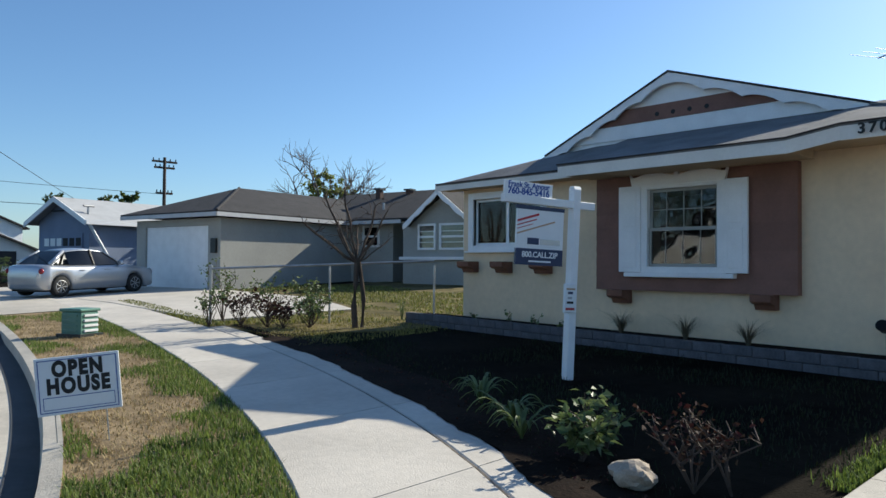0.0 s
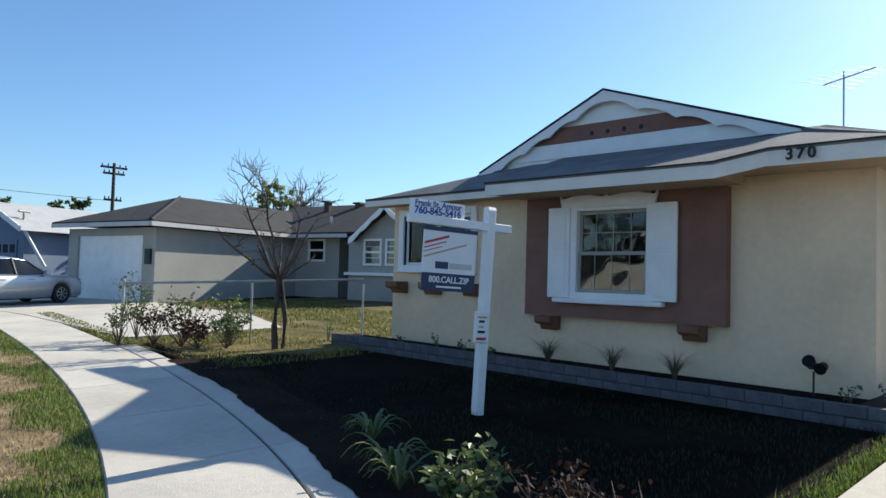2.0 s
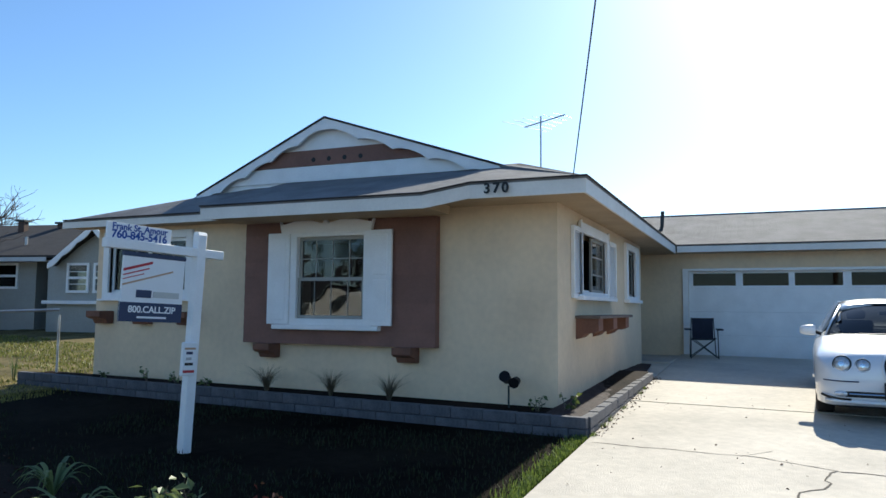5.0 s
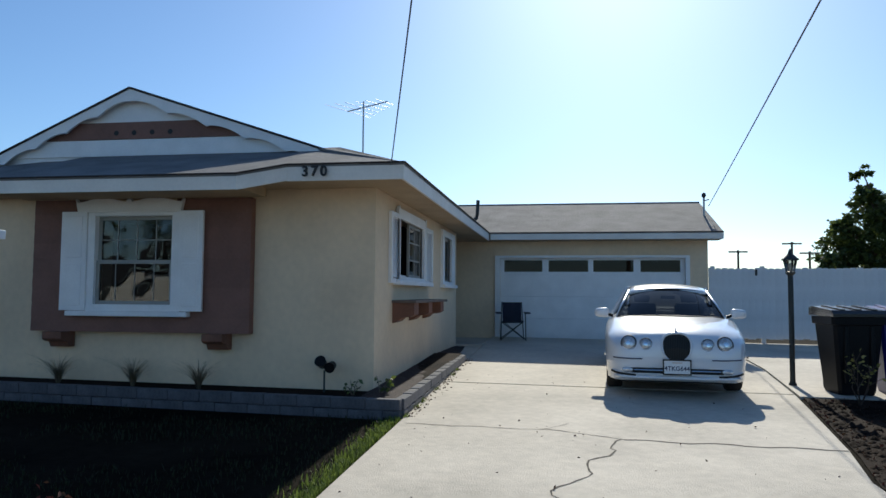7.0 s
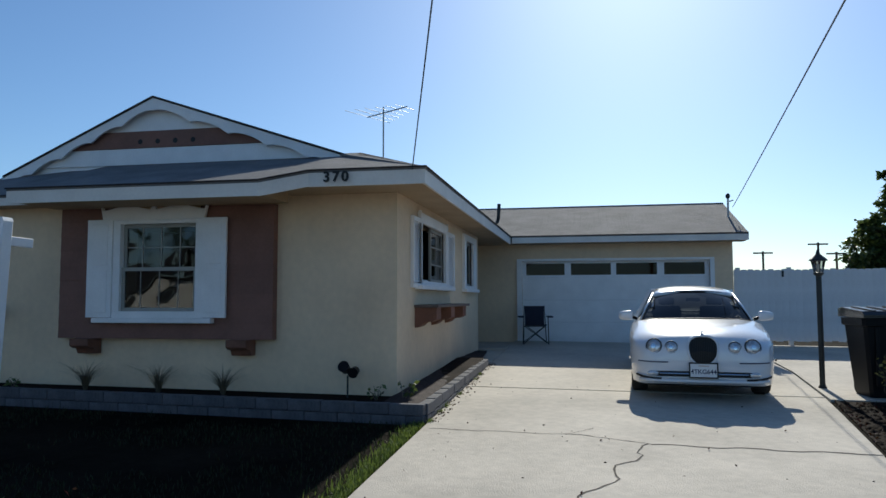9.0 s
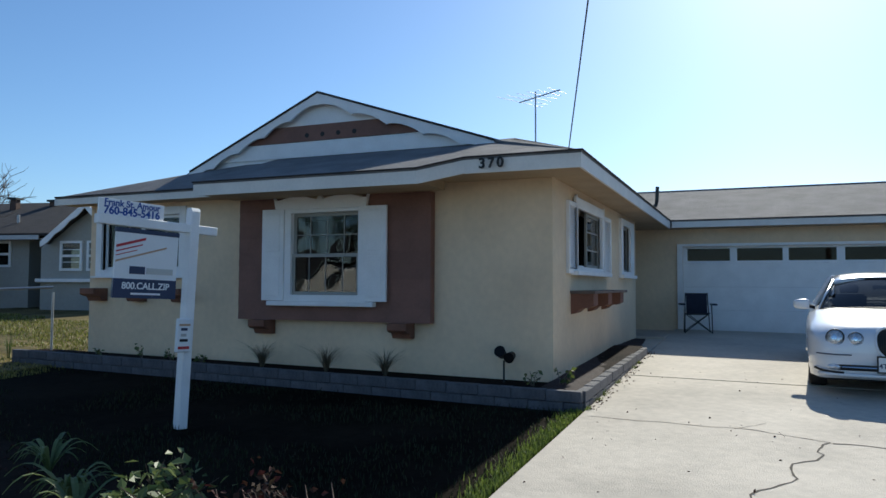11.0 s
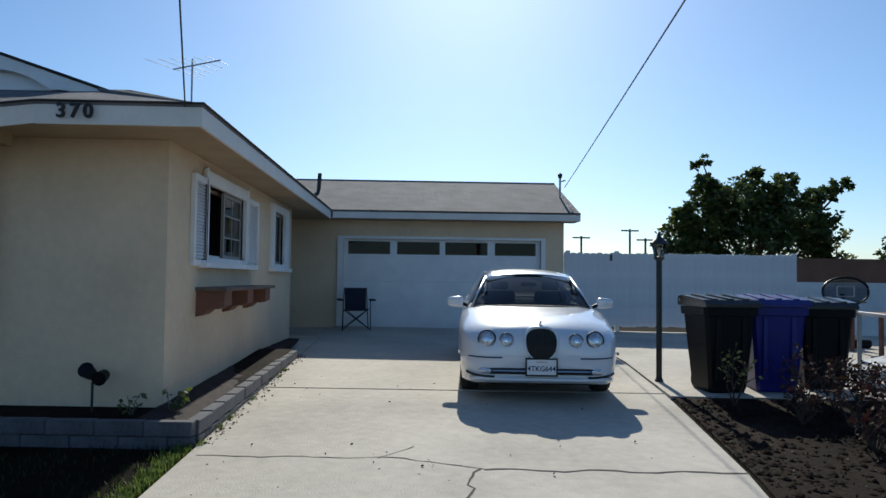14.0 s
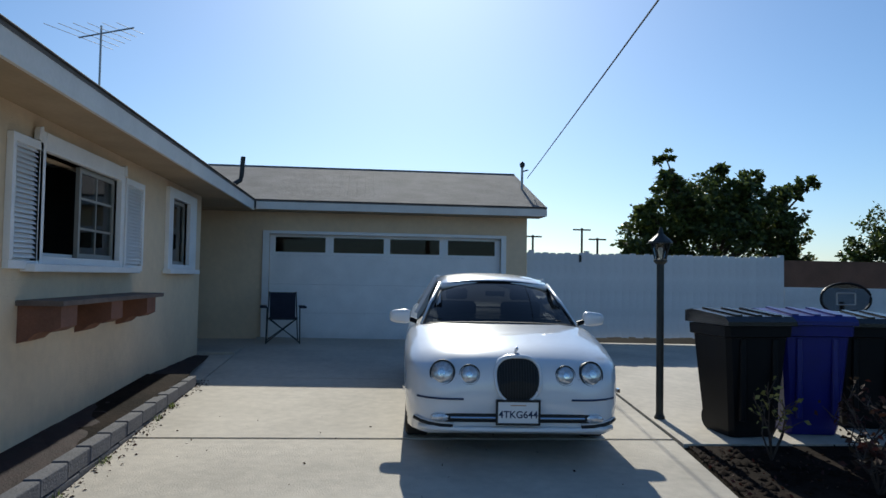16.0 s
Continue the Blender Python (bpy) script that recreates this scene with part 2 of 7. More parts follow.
def thing(name, m, label, category, group="", kind=""):
    ob = new(name)
    ob.empty_display_size = 0.1
    ob.matrix_basis = m
    return tagged(ob, label, category, group, kind)


def structure(name, bm, material, label, category="", smooth=False):
    return tagged(part(name, bm, material, None, "", smooth), label, category or name, "", "structure")


def box(bm, x0, x1, y0, y1, z0, z1, bevel=0.0):
    vs = [bm.verts.new((x, y, z)) for z in (z0, z1) for y in (y0, y1) for x in (x0, x1)]
    fs = [bm.faces.new([vs[i] for i in q]) for q in ((0, 2, 3, 1), (4, 5, 7, 6), (0, 1, 5, 4), (2, 6, 7, 3), (0, 4, 6, 2), (1, 3, 7, 5))]
    if bevel:
        es = list({e for f in fs for e in f.edges})
        bmesh.ops.bevel(bm, geom=es, offset=bevel, segments=1, affect="EDGES", profile=0.5)
    return bm


def B(x0, x1, y0, y1, z0, z1, bevel=0.0):
    return box(bmesh.new(), x0, x1, y0, y1, z0, z1, bevel)


def prism(pts, axis, a, b, bm=None):
    """A polygon in the plane across the axis, pushed from a to b along it. axis x: pts are (y, z); y: (x, z); z: (x, y)."""
    bm = bm or bmesh.new()
    put = {"x": lambda p, c: (c, p[0], p[1]), "y": lambda p, c: (p[0], c, p[1]), "z": lambda p, c: (p[0], p[1], c)}[axis]
    lo = [bm.verts.new(put(p, a)) for p in pts]
    hi = [bm.verts.new(put(p, b)) for p in pts]
    bm.faces.new(lo)
    bm.faces.new(hi[::-1])
    k = len(pts)
    for i in range(k):
        bm.faces.new((lo[i], hi[i], hi[(i + 1) % k], lo[(i + 1) % k]))
    bmesh.ops.recalc_face_normals(bm, faces=bm.faces[:])
    return bm


def tube(bm, pts, r, seg=8, r1=None):
    """A round rod through pts, tapering from r to r1."""
    pts = [Vector(p) for p in pts]
    r1 = r if r1 is None else r1
    rings = []
    for i, p in enumerate(pts):
        d = (pts[min(i + 1, len(pts) - 1)] - pts[max(i - 1, 0)]).normalized()
        q = d.to_track_quat("Z", "Y")
        rr = r + (r1 - r) * i / max(len(pts) - 1, 1)
        rings.append([bm.verts.new(p + q @ Vector((rr * math.cos(2 * math.pi * k / seg), rr * math.sin(2 * math.pi * k / seg), 0))) for k in range(seg)])
    for a, c in zip(rings, rings[1:]):
        for k in range(seg):
            bm.faces.new((a[k], a[(k + 1) % seg], c[(k + 1) % seg], c[k]))
    bm.faces.new(rings[0][::-1])
    bm.faces.new(rings[-1])
    return bm


def T(pts, r, seg=8, r1=None):
    return tube(bmesh.new(), pts, r, seg, r1)


def slab(corners, thick, bm=None):
    """A sheet through 3D corners with a thickness downwards; its UV is in metres along the sheet."""
    bm = bm or bmesh.new()
    cs = [Vector(c) for c in corners]
    uv = bm.loops.layers.uv.verify()
    nrm = (cs[1] - cs[0]).cross(cs[2] - cs[0]).normalized()
    if nrm.z < 0:
        cs, nrm = cs[::-1], -nrm
    hi = [bm.verts.new(c) for c in cs]
    lo = [bm.verts.new(c - Vector((0, 0, thick))) for c in cs]
    top = bm.faces.new(hi)
    bm.faces.new(lo[::-1])
    k = len(cs)
    for i in range(k):
        bm.faces.new((hi[i], lo[i], lo[(i + 1) % k], hi[(i + 1) % k]))
    u = Vector((0, 0, 1)).cross(nrm)
    u = u.normalized() if u.length > 0.01 else Vector((1, 0, 0))
    v = nrm.cross(u)
    for lp in top.loops:
        lp[uv].uv = (lp.vert.co.dot(u), lp.vert.co.dot(v))
    return bm


def lathe(profile, seg=20, bm=None, m=None):
    """Turns (radius, height) pairs round z."""
    bm = bm or bmesh.new()
    m = m or Matrix()
    rings = [[bm.verts.new(m @ Vector((r * math.cos(2 * math.pi * k / seg), r * math.sin(2 * math.pi * k / seg), z))) for k in range(seg)] for r, z in profile]
    for a, c in zip(rings, rings[1:]):
        for k in range(seg):
            bm.faces.new((a[k], a[(k + 1) % seg], c[(k + 1) % seg], c[k]))
    bm.faces.new(rings[0][::-1])
    bm.faces.new(rings[-1])
    return bm


def words(name, text, size, m, material, parent, label="", depth=0.002, bold=0.0, spacing=1.0):
    """Raised lettering in the built-in font, centred, in the plane of m."""
    cu = bpy.data.curves.new(name, "FONT")
    cu.body, cu.size, cu.extrude, cu.align_x, cu.align_y, cu.offset = text, size, depth, "CENTER", "CENTER", bold
    cu.space_character = spacing
    tmp = bpy.data.objects.new("tmp", cu)
    scene.collection.objects.link(tmp)
    me = bpy.data.meshes.new_from_object(tmp.evaluated_get(bpy.context.evaluated_depsgraph_get()))
    bpy.data.objects.remove(tmp)
    me.transform(m)
    me.materials.clear()
    me.materials.append(material)
    ob = new(name, me)
    ob.parent = parent
    if label:
        ob["label"] = label
    return ob


FRONT = Matrix(((0, 0, -1, 0), (-1, 0, 0, 0), (0, 1, 0, 0), (0, 0, 0, 1)))  # a plane that faces -x


def leaf_cloud(bm, centre, radius, count, size, rng, flat=0.5, shell=0.35):
    """Many small folded leaves in an uneven ball."""
    c = Vector(centre)
    rad = Vector(radius) if hasattr(radius, "__len__") else Vector((radius,) * 3)
    for _ in range(count):
        d = Vector((rng.gauss(0, 1), rng.gauss(0, 1), rng.gauss(0, 1))).normalized()
        k = shell + (1 - shell) * rng.random()
        p = c + Vector((d.x * rad.x, d.y * rad.y, d.z * rad.z)) * k
        leaf(bm, p, size * rng.uniform(0.6, 1.3), rng)


def leaf(bm, p, s, rng, up=None):
    q = Euler((rng.uniform(-1.2, 1.2), rng.uniform(-1.2, 1.2), rng.uniform(0, 6.3)))
    pts = [q.to_matrix() @ Vector(v) * s for v in ((0, 0, 0), (0.32, 0.45, 0.08), (0, 1, -0.06), (-0.32, 0.45, 0.08))]
    vs = [bm.verts.new(Vector(p) + v) for v in pts]
    bm.faces.new((vs[0], vs[1], vs[2]))
    bm.faces.new((vs[0], vs[2], vs[3]))


# ---- the lie of the land ----
def G(x, y):
    """Height of the sloping ground, level far away."""
    xx, yy = min(max(x, -8.0), 19.2), min(max(y, -12.0), 30.0)
    return 0.033 * (xx - 8.65) + 0.01 * (yy - 3)


def WALK(y):
    """x of the sidewalk's street edge: the road bends."""
    if y > 3:
        return -1.24 + 2.42 * math.log(min(y, 60.0) + 0.37)
    return 1.70 + 0.62 * (max(y, -30.0) - 3)


def KERB(y):
    """x of the kerb's back edge."""
    if y > 3:
        return -2.097 + 2.1 * math.log(min(y, 60.0) + 0.37)
    return 0.454 + 0.62 * (max(y, -30.0) - 3)


def kerb_h(y):
    """The kerb dips at the two drives."""
    t = min(1, max(0, (abs(y - 0.6) - 2.6) / 0.8)) * min(1, max(0, (abs(y - 21.5) - 5.0) / 0.8))
    return 0.02 + 0.12 * t


YS = [-300, -120, -60, -30, -16] + [-12 + 0.5 * i for i in range(85)] + [34, 40, 50, 62, 100, 300]


def ribbon(u0, u1, dz0, dz1, ys, line, bm=None):
    """A strip of ground between two offsets from a line, at heights over the lie of the land."""
    bm = bm or bmesh.new()
    prev = None
    for y in ys:
        xa, xb = line(y) + (u0(y) if callable(u0) else u0), line(y) + (u1(y) if callable(u1) else u1)
        za, zb = dz0(y) if callable(dz0) else dz0, dz1(y) if callable(dz1) else dz1
        cur = (bm.verts.new((xa, y, G(xa, y) + za)), bm.verts.new((xb, y, G(xb, y) + zb)))
        if prev:
            bm.faces.new((prev[0], prev[1], cur[1], cur[0]))
        prev = cur
    return bm


# one sheet from horizon to horizon, dropping at the kerb
gb = bmesh.new()
US = [-400, -120, -40, -15, -8, -4, -0.62, -0.16, -0.02, 0.5, 1.0, 1.36, 2.6, 3.1, 4, 5, 6, 7, 8, 9, 11, 13, 16, 20, 30, 60, 150, 500]
grid = []
for y in YS:
    row = []
    for u in US:
        x = KERB(y) + u
        z = G(x, y) - 0.035 - (kerb_h(y) + 0.06 if u < -0.1 else 0)
        row.append(gb.verts.new((x, y, z)))
    grid.append(row)
for a, c in zip(grid, grid[1:]):
    for i in range(len(US) - 1):
        gb.faces.new((a[i], a[i + 1], c[i + 1], c[i]))
structure("ground", gb, M_LAWN, "dry patchy ground of soil and sparse grass, coloured dark for shade", "ground", True)
NEAR = [y for y in YS if -60 <= y <= 62]
structure("road", ribbon(-9.5, -0.6, lambda y: -kerb_h(y) - 0.03, lambda y: -kerb_h(y) - 0.015, NEAR, KERB), M_ASPHALT, "dark grey asphalt street along the kerb", "road", True)
gut = ribbon(-0.6, -0.13, lambda y: -kerb_h(y) - 0.01, lambda y: -kerb_h(y) - 0.02, NEAR, KERB)
structure("gutter", gut, M_KERB, "pale concrete gutter beside the kerb", "gutter", True)
# dark ribbon adds the kerb's shadow, with some silt, as asphalt colour
structure("gutter_dirt", ribbon(-0.36, -0.128, lambda y: -kerb_h(y) - 0.008, lambda y: -kerb_h(y) - 0.012, NEAR, KERB), M_ASPHALT, "painted kerb shadow and silt along the foot of the kerb", "gutter", True)
kb = ribbon(-0.13, -0.11, lambda y: -kerb_h(y) - 0.02, lambda y: -0.015, NEAR, KERB)
ribbon(-0.11, 0.03, -0.015, 0.0, NEAR, KERB, kb)
ribbon(0.03, 0.03, 0.0, -0.06, NEAR, KERB, kb)
structure("verge", ribbon(0.03, lambda y: WALK(y) - KERB(y) + 0.01, -0.02, -0.02, [3.2 + 0.4 * i for i in range(43)], KERB), M_VERGE, "dry tan soil of the verge between kerb and sidewalk", "verge", True)
structure("kerb", kb, M_KERB, "pale worn concrete kerb with a real step", "kerb")


def JOINT(y):
    return 1.3


# sidewalk panels, each its own slab, and the narrow strip beside it
walk_top = structure("sidewalk", ribbon(0.02, lambda y: JOINT(y) - 0.02, -0.03, -0.03, [3.0 + 0.5 * i for i in range(60)], WALK), M_JOINT, "bending concrete sidewalk with dark joints", "sidewalk")


def panel(line, u0, u1, y0, y1, top, material, parent, name="panel", steps=3):
    bm = bmesh.new()
    ys = [y0 + (y1 - y0) * i / steps for i in range(steps + 1)]
    up = []
    for y in ys:
        a, c = line(y) + (u0(y) if callable(u0) else u0), line(y) + (u1(y) if callable(u1) else u1)
        up.append([(a, y, G(a, y) + top - 0.008), (a + 0.012, y, G(a, y) + top), (c - 0.012, y, G(c, y) + top), (c, y, G(c, y) + top - 0.008), (c, y, G(c, y) - 0.06), (a, y, G(a, y) - 0.06)])
    vs = [[bm.verts.new(p) for p in r] for r in up]
    for r, s in zip(vs, vs[1:]):
        for i in range(6):
            bm.faces.new((r[i], r[(i + 1) % 6], s[(i + 1) % 6], s[i]))
    bm.faces.new(vs[0])
    bm.faces.new(vs[-1][::-1])
    bmesh.ops.recalc_face_normals(bm, faces=bm.faces[:])
    return part(name, bm, material, parent)


for i in range(16):
    y0 = 2.95 + 1.85 * i
    panel(WALK, 0.0, lambda y: JOINT(y), y0 + 0.006, y0 + 1.844, 0.0, M_WALK, walk_top)
    if i < 6:
        panel(WALK, lambda y: JOINT(y) + 0.03, lambda y: JOINT(y) + 0.34, y0 + 0.006, y0 + 1.844, -0.005, M_WALK, walk_top)

# the drive: slabs with joints, flaring towards the garage
drive = structure("driveway", prism([(0.9, -3.0), (6, -1.0), (8, -1.2), (11.7, -1.85), (18.6, -2.1), (18.6, 2.9), (2.0, 2.9)], "z", -0.001, 0.0), M_JOINT, "sunlit tan concrete driveway with joints and a crack", "driveway")
for v in drive.data.vertices:
    v.co.z = G(v.co.x, v.co.y) - (0.085 if v.co.z < -0.0005 else 0.07)


def edge_r(x):
    return float(np.interp(x, (-2, 4, 7.6, 8.6, 11.7, 14.5, 19.3), (-2.6, -1.25, -1.15, -1.36, -1.82, -2.1, -2.2)))


def drive_slab(x0, x1, y0, y1, name="slab", base=None, n=6):
    bm = bmesh.new()
    fn0 = y0 if callable(y0) else (lambda x: y0)
    fn1 = y1 if callable(y1) else (lambda x: y1)
    rows = []
    for i in range(n + 1):
        x = x0 + (x1 - x0) * i / n
        a, c = fn0(x), fn1(x)
        rows.append([bm.verts.new(p) for p in ((x, a, G(x, a) - 0.1), (x, a, G(x, a) - 0.006), (x, a + 0.01, G(x, a)), (x, c - 0.01, G(x, c)), (x, c, G(x, c) - 0.006), (x, c, G(x, c) - 0.1))])
    for r, s in zip(rows, rows[1:]):
        for i in range(5):
            bm.faces.new((r[i], s[i], s[i + 1], r[i + 1]))
    bm.faces.new(rows[0])
    bm.faces.new(rows[-1][::-1])
    bmesh.ops.recalc_face_normals(bm, faces=bm.faces[:])
    return part(name, bm, M_CONC, base or drive)


for x0, x1 in ((-1.2, 2.6), (2.61, 5.6), (5.61, 11.87), (11.93, 14.9), (14.91, 19.2)):
    if x0 < 2:
        drive_slab(x0, x1, lambda x: edge_r(x), lambda x: min(2.9, 3.0 + (x - 1.70) / 0.62))
    else:
        drive_slab(x0, x1, lambda x: edge_r(x), 2.9)


drive_slab(14.66, 16.85, 2.915, 3.44)


def ground_line(name, pts, w, parent, material=M_JOINT, lift=0.003):
    """A thin crack lying on the concrete."""
    bm = bmesh.new()
    prev = None
    for i, (x, y) in enumerate(pts):
        d = Vector(pts[min(i + 1, len(pts) - 1)]) - Vector(pts[max(i - 1, 0)])
        n = Vector((-d.y, d.x)).normalized() * w * (0.6 + 0.8 * random.random())
        cur = (bm.verts.new((x + n.x, y + n.y, G(x, y) + lift)), bm.verts.new((x - n.x, y - n.y, G(x, y) + lift)))
        if prev:
            bm.faces.new((prev[0], prev[1], cur[1], cur[0]))
        prev = cur
    return part(name, bm, material, parent)


rc = random.Random(5)
ground_line("crack", [(8.73 + 0.025 * math.sin(i * 0.9) + rc.uniform(-0.012, 0.012), 0.62 - 0.1 * i) for i in range(21)], 0.012, drive)
ground_line("crack", [(8.78 - 0.1 * i + rc.uniform(-0.02, 0.02), 0.62 + 0.032 * i + 0.06 * math.sin(i * 0.8) + rc.uniform(-0.025, 0.025)) for i in range(22)], 0.008, drive)
ground_line("crack", [(8.75 + 0.26 * min(1, i / 6) + 0.015 * math.sin(i) + rc.uniform(-0.012, 0.012), 0.62 + 0.1 * i) for i in range(23)], 0.0065, drive)
ground_line("crack", [(9.0 + 0.045 * i + rc.uniform(-0.01, 0.01), 1.42 - 0.035 * i) for i in range(9)], 0.004, drive)
structure("street_apron", ribbon(-0.05, lambda y: 1.36, -0.002, -0.002, [-3.4 + 0.4 * i for i in range(17)], KERB), M_WALK, "concrete apron from the driveway down to the kerb", "driveway")
# pad beside the drive with the bins
pad = structure("side_pad", prism([(11.75, -4.6), (19.3, -9.5), (19.3, -2.25), (14.5, -2.13), (11.75, -1.86)], "z", -0.08, 0.0), M_CONC, "concrete pad beside the driveway under the bins", "pad")
for v in pad.data.vertices:
    v.co.z = G(v.co.x, v.co.y) + (0.002 if v.co.z > -0.04 else -0.08)
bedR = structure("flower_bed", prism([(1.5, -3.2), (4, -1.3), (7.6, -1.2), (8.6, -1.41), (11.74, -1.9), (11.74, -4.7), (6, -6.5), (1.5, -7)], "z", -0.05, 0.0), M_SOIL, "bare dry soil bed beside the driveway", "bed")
for v in bedR.data.vertices:
    v.co.z = G(v.co.x, v.co.y) - (0.012 if v.co.z > -0.02 else 0.1)


# ---- the house ----
WX, SY, LY = 10.1, 3.45, 11.05   # front wall, drive-side wall, far side wall
EAVE = 2.82


def wall_x(name, x0, x1, y0, y1, z0, z1, holes, material, label, parent=None):
    """A wall across x (its face at x0) with openings (y0, y1, z0, z1) cut through."""
    bm = bmesh.new()
    ys = sorted({y0, y1, *[h[0] for h in holes], *[h[1] for h in holes]})
    zs = sorted({z0, z1, *[h[2] for h in holes], *[h[3] for h in holes]})
    for a, c in zip(ys, ys[1:]):
        for d, e in zip(zs, zs[1:]):
            if not any(h[0] <= a and c <= h[1] and h[2] <= d and e <= h[3] for h in holes):
                box(bm, x0, x1, a, c, d, e)
    bmesh.ops.remove_doubles(bm, verts=bm.verts[:], dist=1e-5)
    bm.verts.index_update()
    dup = {}
    for f in bm.faces:
        dup.setdefault(tuple(sorted(v.index for v in f.verts)), []).append(f)
    bmesh.ops.delete(bm, geom=[f for k in dup.values() if len(k) > 1 for f in k], context="FACES_ONLY")
    if parent:
        return part(name, bm, material, parent)
    return structure(name, bm, material, label, "wall")


def wall_y(name, y0, y1, x0, x1, z0, z1, holes, material, label, parent=None):
    ob = wall_x(name, y0, y1, x0, x1, z0, z1, holes, material, label, parent)
    ob.data.transform(Matrix(((0, 1, 0, 0), (1, 0, 0, 0), (0, 0, 1, 0), (0, 0, 0, 1))))
    ob.data.flip_normals()
    return ob


W1 = (6.03, 7.09, 1.2, 2.32)      # big front window
W2 = (9.2, 10.78, 1.56, 2.4)      # far front window
S1 = (11.3, 13.05, 1.6, 2.4)      # side window
S2 = (15.07, 15.98, 1.6, 2.45)    # small side window
GD = (-1.62, 2.72, 0.26, 2.25)    # garage door
wall_x("wall_front", WX, WX + 0.2, SY, LY, -0.1, 2.72, [W1, W2], M_STUCCO, "tan stucco front wall in shade")
wall_y("wall_side", SY, SY + 0.2, WX + 0.2, 16.86, -0.1, 2.72, [S1, S2], M_STUCCO, "tan stucco side wall along the driveway")
structure("wall_porch", B(16.66, 16.86, SY + 0.2, 7.0, -0.1, 2.72), M_STUCCO, "tan stucco return wall at the recess", "wall")
wall_x("wall_garage", 19.25, 19.45, -2.13, 8.0, 0.0, 2.72, [GD], M_STUCCO, "shaded tan stucco garage front wall")
structure("wall_garage_side", B(19.45, 25, -2.13, -1.93, 0.0, 2.72), M_STUCCO, "tan stucco garage end wall", "wall")
structure("wall_far_side", B(WX + 0.2, 26, LY - 0.2, LY, -0.1, 2.72), M_STUCCO, "tan stucco far side wall", "wall")
structure("wall_back", B(25.0, 25.2, -2.1, LY, 0.0, 2.72), M_STUCCO, "tan stucco back wall", "wall")
structure("porch_floor", B(16.86, 19.25, 2.9, 8.0, 0.1, 0.31), M_CONC, "shaded concrete porch floor", "floor")
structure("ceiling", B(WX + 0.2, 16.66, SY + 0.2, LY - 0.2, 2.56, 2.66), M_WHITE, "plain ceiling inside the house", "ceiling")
structure("garage_ceiling", B(19.45, 25, -1.93, 8, 2.5, 2.6), M_DARK, "garage ceiling coloured dark like an unlit room", "ceiling")
structure("floor_inside", B(WX + 0.2, 25, SY + 0.2, LY - 0.2, 0.2, 0.3), M_DARK, "floor inside the house coloured dark like an unlit room", "floor")
structure("partition_front", B(13.4, 13.5, SY + 0.2, LY - 0.2, 0.3, 2.56), M_DARK, "plain front-room wall coloured dark like an unlit room", "wall")

# roof: dutch gable to the street, a long side eave, the garage wing across the back
RZ, RY, GX, GZ = 4.27, 7.3, 11.0, 3.33
SL = (RZ - EAVE) / (RY - 2.93)
yl, yr = 2.93 + (GZ - EAVE) / SL, 9.65
SLL = (RZ - 3.23) / (yr - RY)   # the far slope is steeper
roof = tagged(new("roof"), "dark grey shingle roof with a front dutch gable", "roof", "", "structure")
rb = slab([(9.34, 2.93, EAVE), (9.34, 4.3, EAVE), (GX + 0.3, 4.3, GZ + 0.09), (GX + 0.3, yl, GZ + 0.09)], 0.028)
part("roof_skirt", rb, M_ROOF, roof)
part("roof_skirt", slab([(9.1, 4.8, 2.69), (9.1, 8.08, 2.69), (GX + 0.3, 8.08, GZ + 0.085), (GX + 0.3, 4.8, GZ + 0.085)], 0.028), M_ROOF, roof)
part("roof_skirt", slab([(9.34, 4.3, EAVE), (9.1, 4.8, 2.69), (GX + 0.3, 4.8, GZ + 0.085)], 0.028), M_ROOF, roof)
part("roof_skirt", slab([(9.34, 4.3, EAVE), (GX + 0.3, 4.8, GZ + 0.085), (GX + 0.3, 4.3, GZ + 0.09)], 0.028), M_ROOF, roof)
part("roof_skirt", slab([(9.72, 8.08, 2.71), (9.72, 11.42, 2.70), (GX + 0.3, yr + 0.1, 3.27), (GX + 0.3, 8.08, GZ + 0.06)], 0.028), M_ROOF, roof)
part("roof_slope", slab([(9.34, 2.93, EAVE), (GX - 0.12, yl, GZ), (GX - 0.12, RY, RZ), (26, RY, RZ), (26, 2.93, EAVE)], 0.028), M_ROOF, roof)
part("roof_slope", slab([(GX - 0.12, 11.42, RZ - (11.42 - RY) * SLL), (26, 11.42, RZ - (11.42 - RY) * SLL), (26, RY, RZ), (GX - 0.12, RY, RZ), (GX - 0.12, yr, 3.23)], 0.028), M_ROOF, roof)
part("roof_slope", slab([(18.7, -2.38, EAVE), (18.7, 2.93, EAVE), (21.9, 6.5, 3.88), (21.9, -2.42, 3.88)], 0.028), M_ROOF, roof)
part("roof_slope", slab([(21.9, -2.42, 3.88), (21.9, 6.5, 3.88), (25.2, 6.5, 2.82), (25.2, -2.42, 2.82)], 0.028), M_ROOF, roof)
part("ridge_cap", T([(GX + 0.1, RY, RZ - 0.005), (26, RY, RZ - 0.005)], 0.035, 6), M_ROOF, roof)
part("ridge_cap", T([(21.9, -2.42, 3.88), (21.9, 6.3, 3.88)], 0.025, 6), M_ROOF, roof)
